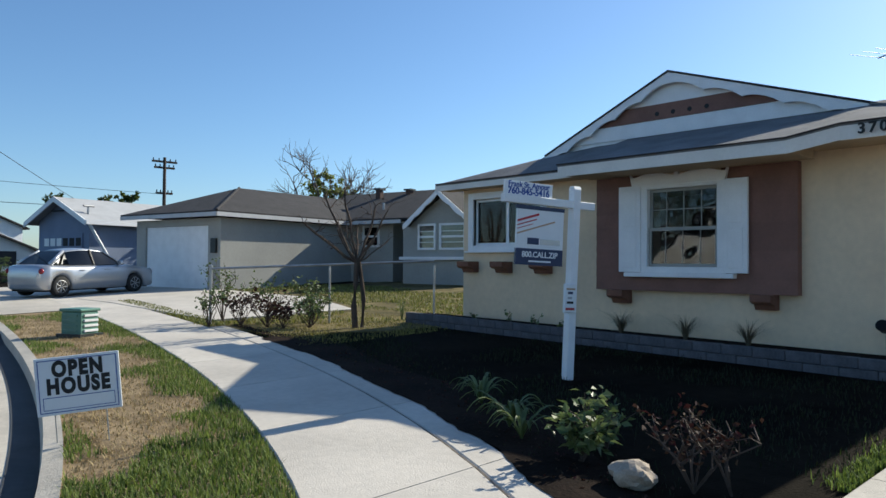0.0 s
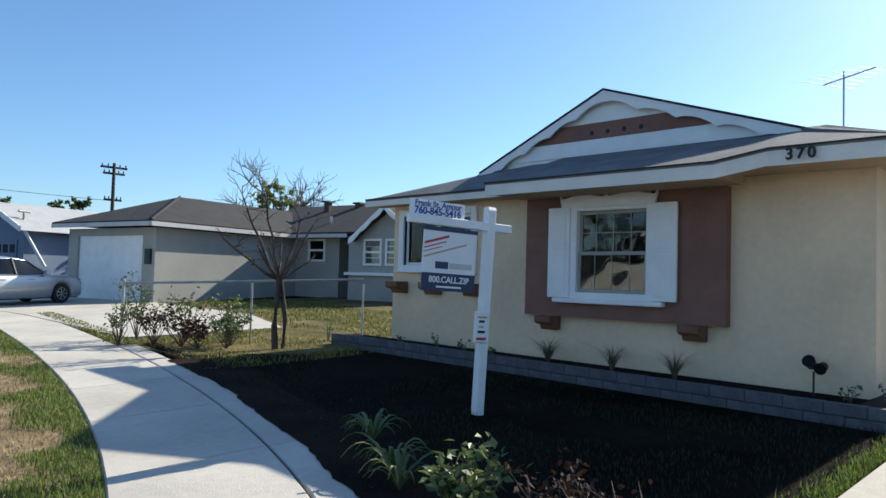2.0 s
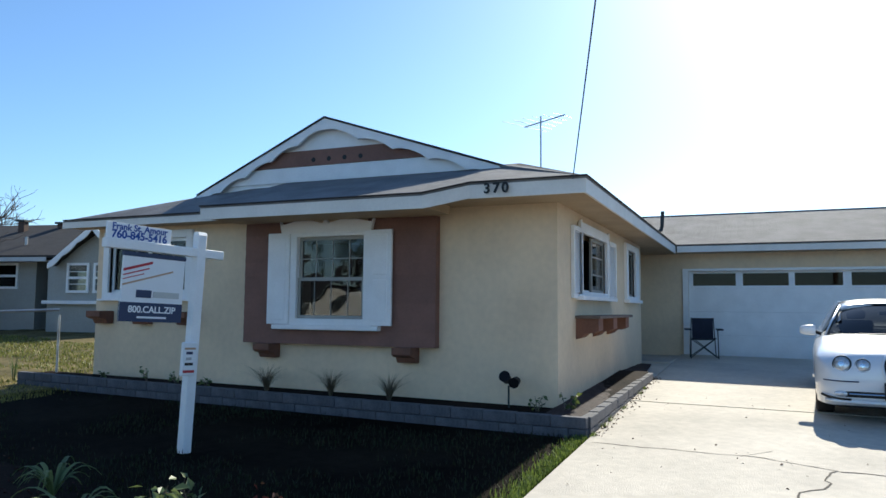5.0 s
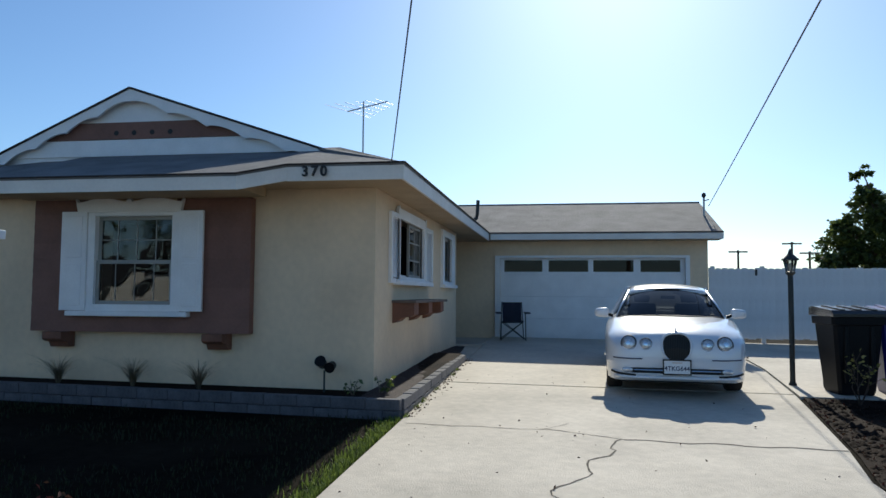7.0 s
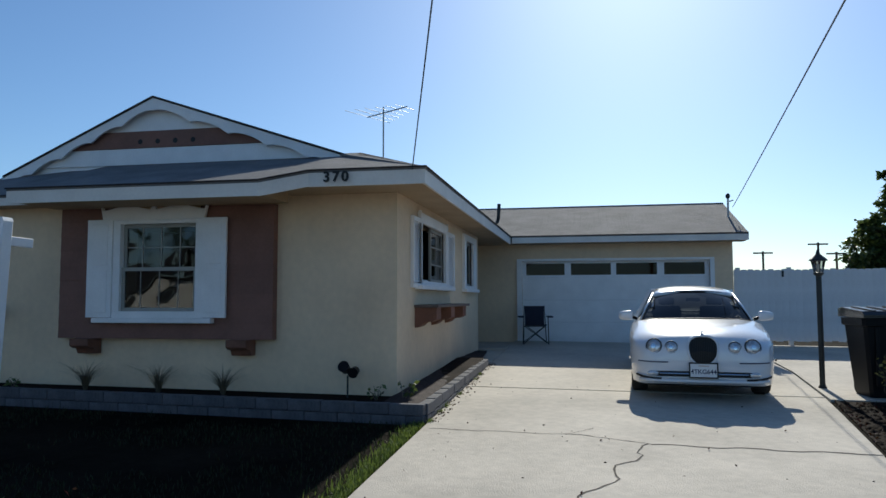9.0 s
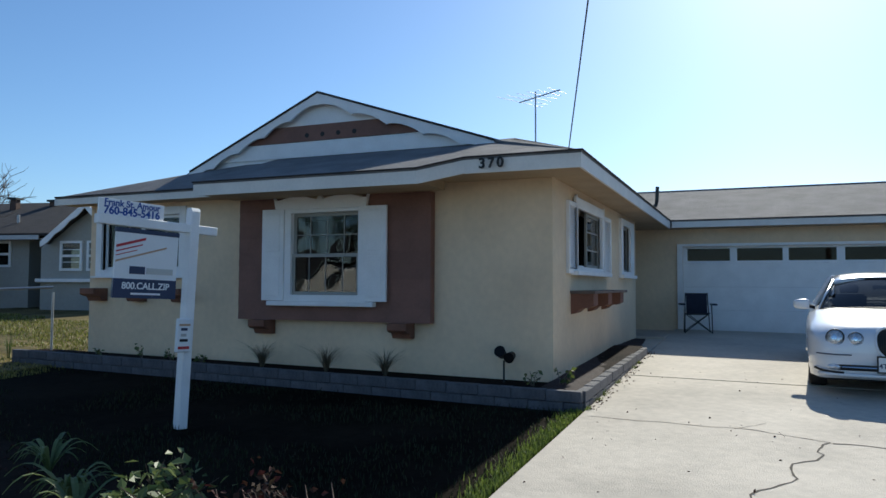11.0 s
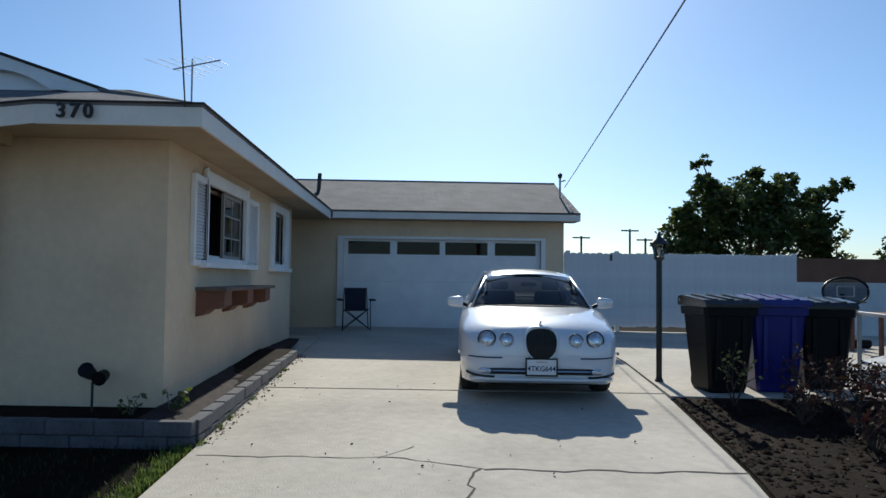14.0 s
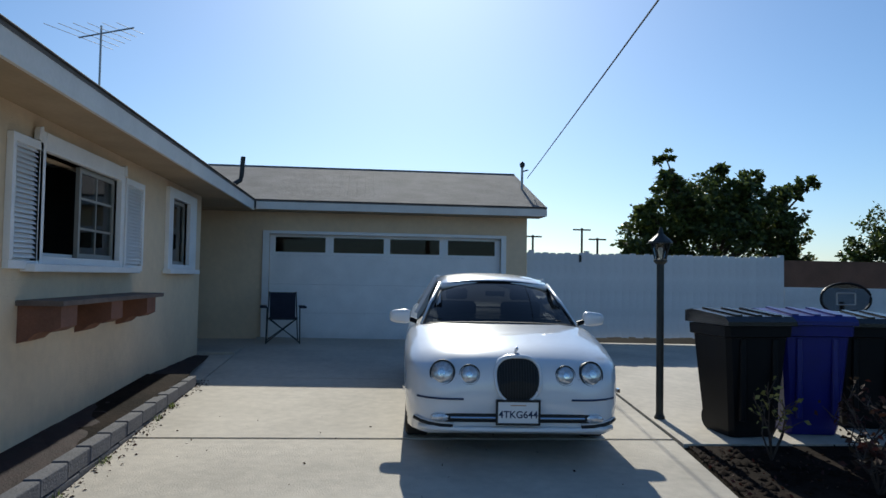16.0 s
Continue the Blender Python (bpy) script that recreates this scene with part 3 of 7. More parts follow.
# drip edges, a thin dark line over each fascia
for a, c in (((9.33, 2.92, EAVE + 0.004), (9.33, 4.3, EAVE + 0.004)), ((9.33, 4.3, EAVE + 0.004), (9.09, 4.8, 2.694)), ((9.09, 4.8, 2.694), (9.09, 8.09, 2.694)), ((9.71, 8.1, 2.712), (9.71, 11.42, 2.704)), ((9.33, 2.92, EAVE + 0.004), (18.7, 2.92, EAVE + 0.004)), ((18.69, 2.92, EAVE + 0.004), (18.69, -2.38, EAVE + 0.004))):
    part("drip_edge", T([a, c], 0.010, 6), M_ROOFN, roof)
part("gable_wall", prism([(19.3, 2.6), (25.0, 2.6), (21.9, 3.76)], "y", -2.12, -1.95), M_STUCCO, roof)

trim = tagged(new("trim"), "cream painted fascia boards under the roof edge", "trim", "", "structure")


def board(name, a, c, h, t, material, parent):
    """A board on edge whose top runs from a to c, h high and t thick."""
    a, c = Vector(a), Vector(c)
    n = Vector((-(c - a).y, (c - a).x, 0)).normalized() * t
    bm = bmesh.new()
    up = Vector((0, 0, h))
    vs = [bm.verts.new(p) for p in (a, c, c + n, a + n, a - up, c - up, c + n - up, a + n - up)]
    for q in ((0, 1, 2, 3), (7, 6, 5, 4), (0, 4, 5, 1), (1, 5, 6, 2), (2, 6, 7, 3), (3, 7, 4, 0)):
        bm.faces.new([vs[i] for i in q])
    bmesh.ops.recalc_face_normals(bm, faces=bm.faces[:])
    return part(name, bm, material, parent)


FZ = EAVE - 0.012
board("fascia", (9.345, 2.935, FZ), (9.345, 4.3, FZ), 0.175, -0.03, M_FASCIA, trim)
board("fascia", (9.105, 4.8, 2.678), (9.105, 8.08, 2.678), 0.165, -0.03, M_FASCIA, trim)
board("fascia", (9.345, 4.3, FZ), (9.105, 4.8, 2.678), 0.17, -0.03, M_FASCIA, trim)
board("fascia", (9.725, 8.1, 2.698), (9.725, 11.44, 2.69), 0.115, -0.03, M_FASCIA, trim)
board("fascia", (9.375, 2.935, FZ), (18.7, 2.935, FZ), 0.175, 0.03, M_FASCIA, trim)
board("fascia", (18.705, -2.38, FZ), (18.705, 2.905, FZ), 0.15, -0.03, M_FASCIA, trim)
board("fascia", (18.735, -2.385, FZ), (21.9, -2.415, 3.868), 0.15, 0.03, M_FASCIA, trim)
board("fascia", (21.9, -2.415, 3.868), (25.2, -2.415, 2.81), 0.15, 0.03, M_FASCIA, trim)
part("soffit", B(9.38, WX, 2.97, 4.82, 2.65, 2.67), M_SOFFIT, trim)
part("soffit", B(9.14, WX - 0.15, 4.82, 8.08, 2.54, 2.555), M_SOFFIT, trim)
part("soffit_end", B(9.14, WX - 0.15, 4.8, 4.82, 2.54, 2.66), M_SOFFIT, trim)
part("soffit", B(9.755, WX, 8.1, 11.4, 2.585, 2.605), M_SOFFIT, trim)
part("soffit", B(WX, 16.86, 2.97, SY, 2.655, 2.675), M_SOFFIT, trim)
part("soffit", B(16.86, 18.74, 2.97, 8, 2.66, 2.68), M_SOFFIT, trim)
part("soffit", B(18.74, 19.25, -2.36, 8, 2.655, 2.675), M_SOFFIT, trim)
# front gable: wall, brown louvre band with four holes, white boards, scalloped barge boards
gab = tagged(new("front_gable"), "white front gable with scalloped barge boards and brown band", "gable", "", "structure")
gy0, gy1 = yl + 0.1, yr - 0.1


def gz(y):
    return RZ - abs(y - RY) * (SLL if y > RY else SL)


part("gable_wall", prism([(gy0, GZ - 0.06), (gy1, 3.2), (RY, RZ - 0.07)], "x", GX, GX + 0.12), M_WHITE, gab)
for z0, z1, px, mm, nm in ((GZ - 0.02, GZ + 0.21, 0.03, M_WHITE, "gable_board"), (GZ + 0.225, GZ + 0.47, 0.025, M_BROWN, "brown_band")):
    yy0, yy1 = RY - (RZ - 0.1 - z0) / SL, RY + (RZ - 0.1 - z0) / SLL
    ya, yb = RY - (RZ - 0.1 - z1) / SL, RY + (RZ - 0.1 - z1) / SLL
    part(nm, prism([(yy0, z0), (yy1, z0), (yb, z1), (ya, z1)], "x", GX - px, GX - 0.002), mm, gab)
for k in range(4):
    part("vent_hole", lathe([(0.038, -0.012), (0.038, 0.0), (0.02, 0.002)], 12, None, Matrix.Translation((GX - 0.027, 6.71 + 0.28 * k, GZ + 0.315)) @ Matrix.Rotation(radians(-90), 4, "Y")), M_INK, gab)


def barge(side):
    """A barge board whose lower edge is cut in scallops."""
    n, pts_hi, pts_lo = 60, [], []
    length = RY - (yl - 0.12) if side < 0 else yr + 0.12 - RY
    for i in range(n + 1):
        t = i / n
        y = RY + side * length * t
        z = gz(y)
        d = 0.15 + 0.07 * abs(math.sin(math.pi * (t * 5.0 + 0.02))) ** 0.6 if t < 0.985 else 0.12
        pts_hi.append((y, z - 0.012))
        pts_lo.append((y, z - 0.012 - (0.33 - d) * 1.1))
    bm = bmesh.new()
    x0, x1 = GX - 0.125, GX - 0.09
    r = [[bm.verts.new((x, *p)) for p in s] for x in (x0, x1) for s in (pts_hi, pts_lo)]
    for i in range(n):
        bm.faces.new((r[0][i], r[0][i + 1], r[1][i + 1], r[1][i]))
        bm.faces.new((r[2][i], r[2][i + 1], r[3][i + 1], r[3][i]))
        bm.faces.new((r[0][i], r[0][i + 1], r[2][i + 1], r[2][i]))
        bm.faces.new((r[1][i], r[1][i + 1], r[3][i + 1], r[3][i]))
    for e in (0, n):
        bm.faces.new((r[0][e], r[1][e], r[3][e], r[2][e]))
    bmesh.ops.recalc_face_normals(bm, faces=bm.faces[:])
    return part("barge_board", bm, M_WHITE, gab)


barge(-1)
barge(1)
for ye in (yl - 0.1, yr + 0.1):
    part("rake_edge", T([(GX - 0.13, RY, RZ + 0.004), (GX - 0.13, ye, gz(ye) + 0.004)], 0.018, 6), M_ROOFN, gab)

# brown lap-sided panel under the wide eave: boards one above another, on two corbels
bp = tagged(new("brown_panel"), "brown painted lap siding panel round the front window", "panel", "", "structure")
PX = WX - 0.13
nb = 9
for k in range(nb):
    z0, z1 = 0.85 + (2.54 - 0.85) * k / nb, 0.85 + (2.54 - 0.85) * (k + 1) / nb
    cuts = [(5.0, 8.0)] if z1 <= 1.19 or z0 >= 2.36 else [(5.0, 6.0), (7.12, 8.0)]
    for y0, y1 in cuts:
        part("board", prism([(PX, z0), (PX + 0.008, z1), (WX - 0.001, z1), (WX - 0.001, z0)], "y", y0, y1), M_BROWN, bp)


def corbel(y, z, w=0.27, d=0.28, h=0.2, m=M_BROWNB):
    ob = prism([(0, 0), (-d, 0), (-d, -h * 0.45), (-d * 0.8, -h * 0.6), (-d * 0.55, -h * 0.65), (-d * 0.4, -h), (0, -h)], "y", -w / 2, w / 2)
    bmesh.ops.bevel(ob, geom=ob.edges[:], offset=0.006, segments=1, affect="EDGES")
    return tagged(part("corbel", ob, m), "brown wooden corbel block on the stucco wall", "corbel", "corbels under the front windows")


for y, z in ((7.58, 0.85), (5.41, 0.85)):
    corbel(y, z).matrix_basis = pose(WX, y, z)
for y in (10.8, 9.98, 9.1):
    corbel(y, 1.27, 0.3).matrix_basis = pose(WX, y, 1.27)


def sash(parent, axis, a0, a1, z0, z1, face, cols, rows, name="sash", t=0.035, w=0.045, glassm=M_GLASS, paint=M_VINYL, mw=0.008):
    """A glazed sash with its muntins; axis x: the sash lies across x at face."""
    def bar(u0, u1, v0, v1, d0=0.0, d1=t, nm="frame_bar"):
        if axis == "x":
            return part(nm, B(face + d0, face + d1, u0, u1, v0, v1), paint, parent)
        return part(nm, B(u0, u1, face + d0, face + d1, v0, v1), paint, parent)
    bar(a0, a1, z0, z0 + w)
    bar(a0, a1, z1 - w, z1)
    bar(a0, a0 + w, z0 + w, z1 - w)
    bar(a1 - w, a1, z0 + w, z1 - w)
    for k in range(1, cols):
        u = a0 + (a1 - a0) * k / cols
        bar(u - mw, u + mw, z0 + w, z1 - w, 0.011, 0.027, "muntin")
    for k in range(1, rows):
        v = z0 + (z1 - z0) * k / rows
        bar(a0 + w, a1 - w, v - mw, v + mw, 0.0115, 0.0265, "muntin")
    pm = bmesh.new()
    if axis == "x":
        box(pm, face + 0.016, face + 0.022, a0 + w, a1 - w, z0 + w, z1 - w)
    else:
        box(pm, a0 + w, a1 - w, face + 0.016, face + 0.022, z0 + w, z1 - w)
    p = part("pane", pm, glassm, parent)
    p.visible_shadow = False
    return p


def ornate_header(parent, y0, y1, z0, z1, x0, x1):
    """A head board cut in two swelling curves that meet in a notch."""
    n, top = 36, []
    for i in range(n + 1):
        t = i / n
        s = abs(2 * t - 1)
        h = 0.55 + 0.45 * math.sin(math.pi * min(1, s * 1.05)) ** 2 * 0.6 + (0.45 if s > 0.96 else 0) + (0.35 * max(0, 1 - s / 0.05))
        top.append((y0 + (y1 - y0) * t, z0 + (z1 - z0) * min(1.05, h)))
    bm = bmesh.new()
    r = [[bm.verts.new((x, y, z)) for y, z in top] for x in (x0, x1)] + [[bm.verts.new((x, y0 + 0.05 + (y1 - y0 - 0.1) * i / n, z0)) for i in range(n + 1)] for x in (x0, x1)]
    for i in range(n):
        bm.faces.new((r[0][i], r[0][i + 1], r[2][i + 1], r[2][i]))
        bm.faces.new((r[1][i], r[1][i + 1], r[3][i + 1], r[3][i]))
        bm.faces.new((r[0][i], r[0][i + 1], r[1][i + 1], r[1][i]))
        bm.faces.new((r[2][i], r[2][i + 1], r[3][i + 1], r[3][i]))
    for e in (0, n):
        bm.faces.new((r[0][e], r[2][e], r[3][e], r[1][e]))
    bmesh.ops.recalc_face_normals(bm, faces=bm.faces[:])
    return part("window_head", bm, M_WHITE, parent, "white curved head board")


# window 1, on the brown panel
w1 = tagged(new("window_1"), "white sash window with curved head board and shutters", "window", "", "structure")
y0, y1, z0, z1 = W1
part("casing", B(PX - 0.05, PX + 0.1, y0 - 0.1, y0, z0 - 0.02, z1 + 0.05, 0.004), M_WHITE, w1)
part("casing", B(PX - 0.05, PX + 0.1, y1, y1 + 0.1, z0 - 0.02, z1 + 0.05, 0.004), M_WHITE, w1)
part("casing", B(PX - 0.05, PX + 0.1, y0, y1, z1, z1 + 0.05, 0.004), M_WHITE, w1)
ornate_header(w1, 5.86, 7.38, 2.37, 2.6, PX - 0.07, PX - 0.015)
part("window_sill", B(PX - 0.1, PX + 0.1, 5.78, 7.45, 1.05, 1.115, 0.008), M_WHITE, w1)
part("window_apron", B(PX - 0.055, PX + 0.1, y0 - 0.1, y1 + 0.1, 1.115, 1.2, 0.004), M_WHITE, w1)
zm = 1.74
sash(w1, "x", y0, y1, zm - 0.02, z1, PX + 0.03, 4, 2, glassm=M_OLDGLASS, paint=M_TAUPE, mw=0.006)
sash(w1, "x", y0, y1, z0, zm + 0.02, PX - 0.002, 4, 1, glassm=M_OLDGLASS, paint=M_TAUPE, mw=0.004)
for a, c in ((5.6, 5.93), (7.19, 7.55)):
    sh = part("shutter", B(PX - 0.075, PX - 0.03, a, c, 1.12, 2.38, 0.004), M_WHITE, w1, "white panelled shutter")
    for q0, q1 in ((1.18, 1.72), (1.79, 2.32)):
        part("shutter_panel", B(PX - 0.082, PX - 0.07, a + 0.06, c - 0.06, q0, q1, 0.005), M_WHITE, sh)
    part("shutter_back", B(PX - 0.03, PX - 0.001, a + 0.03, c - 0.03, 1.15, 2.35), M_WHITE, sh)

# window 2, half hidden by the sign
w2 = tagged(new("window_2"), "wide white sliding window on the shaded front wall", "window", "", "structure")
y0, y1, z0, z1 = W2
part("casing", B(WX - 0.04, WX + 0.1, y0 - 0.12, y0, z0 - 0.1, z1 + 0.12, 0.004), M_WHITE, w2)
part("casing", B(WX - 0.04, WX + 0.1, y1, y1 + 0.12, z0 - 0.1, z1 + 0.12, 0.004), M_WHITE, w2)
part("casing", B(WX - 0.04, WX + 0.1, y0, y1, z1, z1 + 0.12, 0.004), M_WHITE, w2)
part("window_apron", B(WX - 0.04, WX + 0.1, y0, y1, z0 - 0.1, z0, 0.004), M_WHITE, w2)
part("window_sill", B(WX - 0.1, WX, y0 - 0.14, y1 + 0.16, z0 - 0.13, z0 - 0.1, 0.004), M_WHITE, w2)
sash(w2, "x", y0, (y0 + y1) / 2, z0, z1, WX + 0.02, 1, 1)
sash(w2, "x", (y0 + y1) / 2, y1, z0, z1, WX + 0.05, 1, 1)

# window 3, on the drive side, with louvred shutters
w3 = tagged(new("window_3"), "white sliding window with louvred shutters, half open", "window", "", "structure")
x0, x1, z0, z1 = S1
part("casing", B(x0 - 0.1, x0, SY - 0.05, SY + 0.1, z0 - 0.06, z1 + 0.14, 0.004), M_WHITE, w3)
part("casing", B(x1, x1 + 0.1, SY - 0.05, SY + 0.1, z0 - 0.06, z1 + 0.14, 0.004), M_WHITE, w3)
part("casing", B(x0, x1, SY - 0.05, SY + 0.1, z1, z1 + 0.14, 0.004), M_WHITE, w3)
part("window_apron", B(x0, x1, SY - 0.05, SY + 0.1, z0 - 0.06, z0, 0.004), M_WHITE, w3)
part("window_sill", B(x0 - 0.26, x1 + 0.5, SY - 0.11, SY, z0 - 0.12, z0 - 0.06, 0.006), M_WHITE, w3)
for s in (x0 - 0.1, x1 + 0.1):
    part("head_ear", prism([(s - 0.05, z1 + 0.06), (s + 0.05, z1 + 0.06), (s + 0.03, z1 + 0.17), (s - 0.03, z1 + 0.15)], "y", SY - 0.055, SY - 0.02), M_WHITE, w3)
sash(w3, "y", (x0 + x1) / 2 - 0.02, x1, z0, z1, SY + 0.02, 2, 3, paint=M_TAUPE, mw=0.01)
part("sash_rail", B(x0, (x0 + x1) / 2 - 0.02, SY + 0.06, SY + 0.09, z0, z0 + 0.03), M_VINYL, w3)
for a, c in ((x0 - 0.52, x0 - 0.05), (x1 + 0.15, x1 + 0.78)):
    sh = part("shutter", B(a, c, SY - 0.045, SY - 0.001, 1.5, 1.56, 0.003), M_WHITE, w3, "white louvred shutter")
    part("shutter_stile", B(a, a + 0.05, SY - 0.05, SY - 0.001, 1.56, 2.39, 0.003), M_WHITE, sh)
    part("shutter_stile", B(c - 0.05, c, SY - 0.05, SY - 0.001, 1.56, 2.39, 0.003), M_WHITE, sh)
    part("shutter_rail", B(a, c, SY - 0.05, SY - 0.001, 2.39, 2.45, 0.003), M_WHITE, sh)
    part("shutter_back", B(a + 0.05, c - 0.05, SY - 0.006, SY - 0.001, 1.56, 2.39), M_WHITE, sh)
    slat_me = None
    for k in range(23):
        z = 1.58 + 0.0355 * k
        if slat_me is None:
            first = part("slat", prism([(-0.042, 0.0), (-0.036, 0.0), (-0.008, 0.034), (-0.014, 0.034)], "x", a + 0.05, c - 0.05), M_WHITE, sh)
            slat_me = first.data
            first.location = (0, SY, z)
        else:
            s = new("slat", slat_me)
            s.parent, s.location = sh, (0, SY, z)

w4 = tagged(new("window_4"), "narrow white window near the end of the side wall", "window", "", "structure")
x0, x1, z0, z1 = S2
part("casing", B(x0 - 0.2, x0, SY - 0.05, SY + 0.1, z0 - 0.06, z1 + 0.12, 0.004), M_WHITE, w4)
part("casing", B(x1, x1 + 0.38, SY - 0.05, SY + 0.1, z0 - 0.06, z1 + 0.12, 0.004), M_WHITE, w4)
part("casing", B(x0, x1, SY - 0.05, SY + 0.1, z1, z1 + 0.12, 0.004), M_WHITE, w4)
part("window_apron", B(x0, x1, SY - 0.05, SY + 0.1, z0 - 0.06, z0, 0.004), M_WHITE, w4)
part("window_sill", B(x0 - 0.26, x1 + 0.45, SY - 0.1, SY, z0 - 0.12, z0 - 0.06, 0.005), M_WHITE, w4)
sash(w4, "y", x0, x1, z0, z1, SY + 0.03, 1, 1, paint=M_TAUPE)

# plank shelf under the side window on three shaped brackets
shelf = thing("window_shelf", pose(0, 0, 0), "weathered brown plank shelf on three shaped wall brackets", "shelf")
part("plank", B(11.0, 13.65, SY - 0.33, SY, 1.235, 1.275, 0.004), M_PLANK, shelf, "grey weathered plank")
for a in (11.04, 12.1, 13.15):
    part("bracket", prism([(SY, 1.235), (SY - 0.3, 1.235), (SY - 0.3, 1.08), (SY - 0.23, 1.045), (SY - 0.17, 1.05), (SY - 0.12, 1.03), (SY - 0.07, 0.985), (SY, 0.965)], "x", a, a + 0.3), M_BROWNB, shelf)

# garage door: panels and a row of four lights
gd = tagged(new("door_1"), "white sectional garage door with four top windows, closed", "garage door", "", "structure")
y0, y1, z0, z1 = GD
part("door_casing", B(19.2, 19.3, y0 - 0.1, y0, z0, z1 + 0.06, 0.004), M_WHITE, gd)
part("door_casing", B(19.2, 19.3, y1, y1 + 0.12, z0, z1 + 0.06, 0.004), M_WHITE, gd)
part("door_casing", B(19.2, 19.3, y0, y1, z1, z1 + 0.06, 0.004), M_WHITE, gd)
for k, (a, c) in enumerate(((z0, z0 + 0.53), (z0 + 0.532, z0 + 1.06), (z0 + 1.062, 1.863))):
    part("door_section", B(19.32, 19.36, y0, y1, a, c, 0.002), M_WHITE, gd)
lights = [(1.7, 2.62), (0.61, 1.55), (-0.45, 0.49), (-1.52, -0.61)]
part("door_section", B(19.32, 19.36, y0, y1, 1.865, 1.92), M_WHITE, gd)
part("door_section", B(19.32, 19.36, y0, y1, 2.2, z1), M_WHITE, gd)
ends = [y1] + [v for a in lights for v in (a[1], a[0])] + [y0]
for a, c in zip(ends[::2], ends[1::2]):
    part("door_mullion", B(19.32, 19.36, c, a, 1.92, 2.2), M_WHITE, gd)
for a, c in lights:
    p = part("pane", B(19.335, 19.34, a, c, 1.92, 2.2), M_GARGLASS, gd)
    p.visible_shadow = False
structure("garage_lining", B(21.0, 21.1, -1.9, 4.0, 0.3, 2.56), M_DARK, "dark sheet standing in for the unlit garage inside", "wall")

# house number on the fascia
num = thing("house_number", pose(9.306, 3.96, 2.73), "black house number 370 on the cream fascia", "house number")
for k, ch in enumerate("370"):
    words("digit", ch, 0.165, Matrix.Translation((0, 0.11 - 0.11 * k, 0)) @ FRONT, M_INK, num, "", 0.012, 0.003)


# ---- planter of concrete blocks round the house foot ----
planter = tagged(new("planter_wall"), "low grey concrete block planter edge", "planter", "", "structure")


def block_run(a, c, courses, parent, top):
    """Blocks laid end to end from a to c in courses below the top line."""
    a, c = Vector(a), Vector(c)
    d = (c - a)
    n = max(1, round(d.length / 0.4))
    ang = math.atan2(d.y, d.x)
    ln = d.length / n
    me = None
    for k in range(courses):
        for i in range(n + (k % 2)):
            s0 = (i - 0.5 * (k % 2)) * ln
            s1 = min(d.length, s0 + ln - 0.005)
            s0 = max(0, s0)
            p = a + d.normalized() * s0
            z = top(p.x, p.y) - 0.125 * (k + 1)
            if me is None or s1 - s0 < ln - 0.02:
                ob = part("block", B(0, s1 - s0, -0.055, 0.055, 0, 0.12, 0.007), M_BLOCK, parent)
                me = me or ob.data
            else:
                ob = new("block", me)
                ob.parent = parent
            ob.matrix_basis = Matrix.Translation((p.x, p.y, z)) @ Matrix.Rotation(ang + random.uniform(-0.012, 0.012), 4, "Z") @ Matrix.Rotation(random.uniform(-0.01, 0.01), 4, "X")


PT = lambda x, y: G(x, y) + 0.19
block_run((9.35, 2.94), (9.55, 12.0), 2, planter, PT)
block_run((9.41, 2.97), (14.3, 2.95), 2, planter, lambda x, y: G(x, y) + 0.185 - 0.012 * (x - 9.4))
soil = prism([(9.4, 2.99), (14.3, 2.97), (14.3, SY), (WX, SY), (WX, 12.0), (9.6, 12.0)], "z", 0, 1)
for v in soil.verts:
    v.co.z = G(v.co.x, v.co.y) + (0.13 if v.co.z > 0.5 else -0.05)
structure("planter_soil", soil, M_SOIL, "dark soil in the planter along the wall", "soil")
mul, rows = bmesh.new(), []
for i in range(37):
    x = 9.5 + 0.2 * i
    y0 = 3.02 if x < 14.3 else 3.02 + 0.09 * (x - 14.3)
    rows.append([])
    for k in range(5):
        y = y0 + (SY - y0) * k / 4
        h = 0.15 + 0.02 * k / 4 - 0.012 * (x - 9.5) - (0.03 * (x - 14.3) if x > 14.3 else 0) + 0.012 * noise.noise(Vector((x * 4, y * 9, 0.3)))
        rows[-1].append(mul.verts.new((x, y, G(x, y) + max(h, 0.006))))
for a, c in zip(rows, rows[1:]):
    for k in range(4):
        mul.faces.new((a[k], c[k], c[k + 1], a[k + 1]))
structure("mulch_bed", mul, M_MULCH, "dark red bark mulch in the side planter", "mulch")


def grass_clump(x, y, z, n, h, mt, label, rng, spread=0.5, name="ornamental_grass"):
    t = thing(name, pose(x, y, z), label, "plant", "grass tufts in the planter" if name == "ornamental_grass" else "")
    bm = bmesh.new()
    for _ in range(n):
        a, l = rng.uniform(0, 6.3), h * rng.uniform(0.6, 1.1)
        o = rng.uniform(0.2, 1.0) * spread * l
        w = 0.0025 + 0.003 * rng.random()
        d, s = Vector((math.cos(a), math.sin(a), 0)), Vector((-math.sin(a), math.cos(a), 0))
        prev = None
        for k in range(5):
            u = k / 4
            p = d * (o * u * u + 0.02) + Vector((0, 0, l * (u - 0.28 * u * u * spread)))
            ww = w * (1 - 0.9 * u)
            cur = (bm.verts.new(p + s * ww), bm.verts.new(p - s * ww))
            if prev:
                bm.faces.new((prev[0], prev[1], cur[1], cur[0]))
            prev = cur
    part("blades", bm, mt, t)
    return t


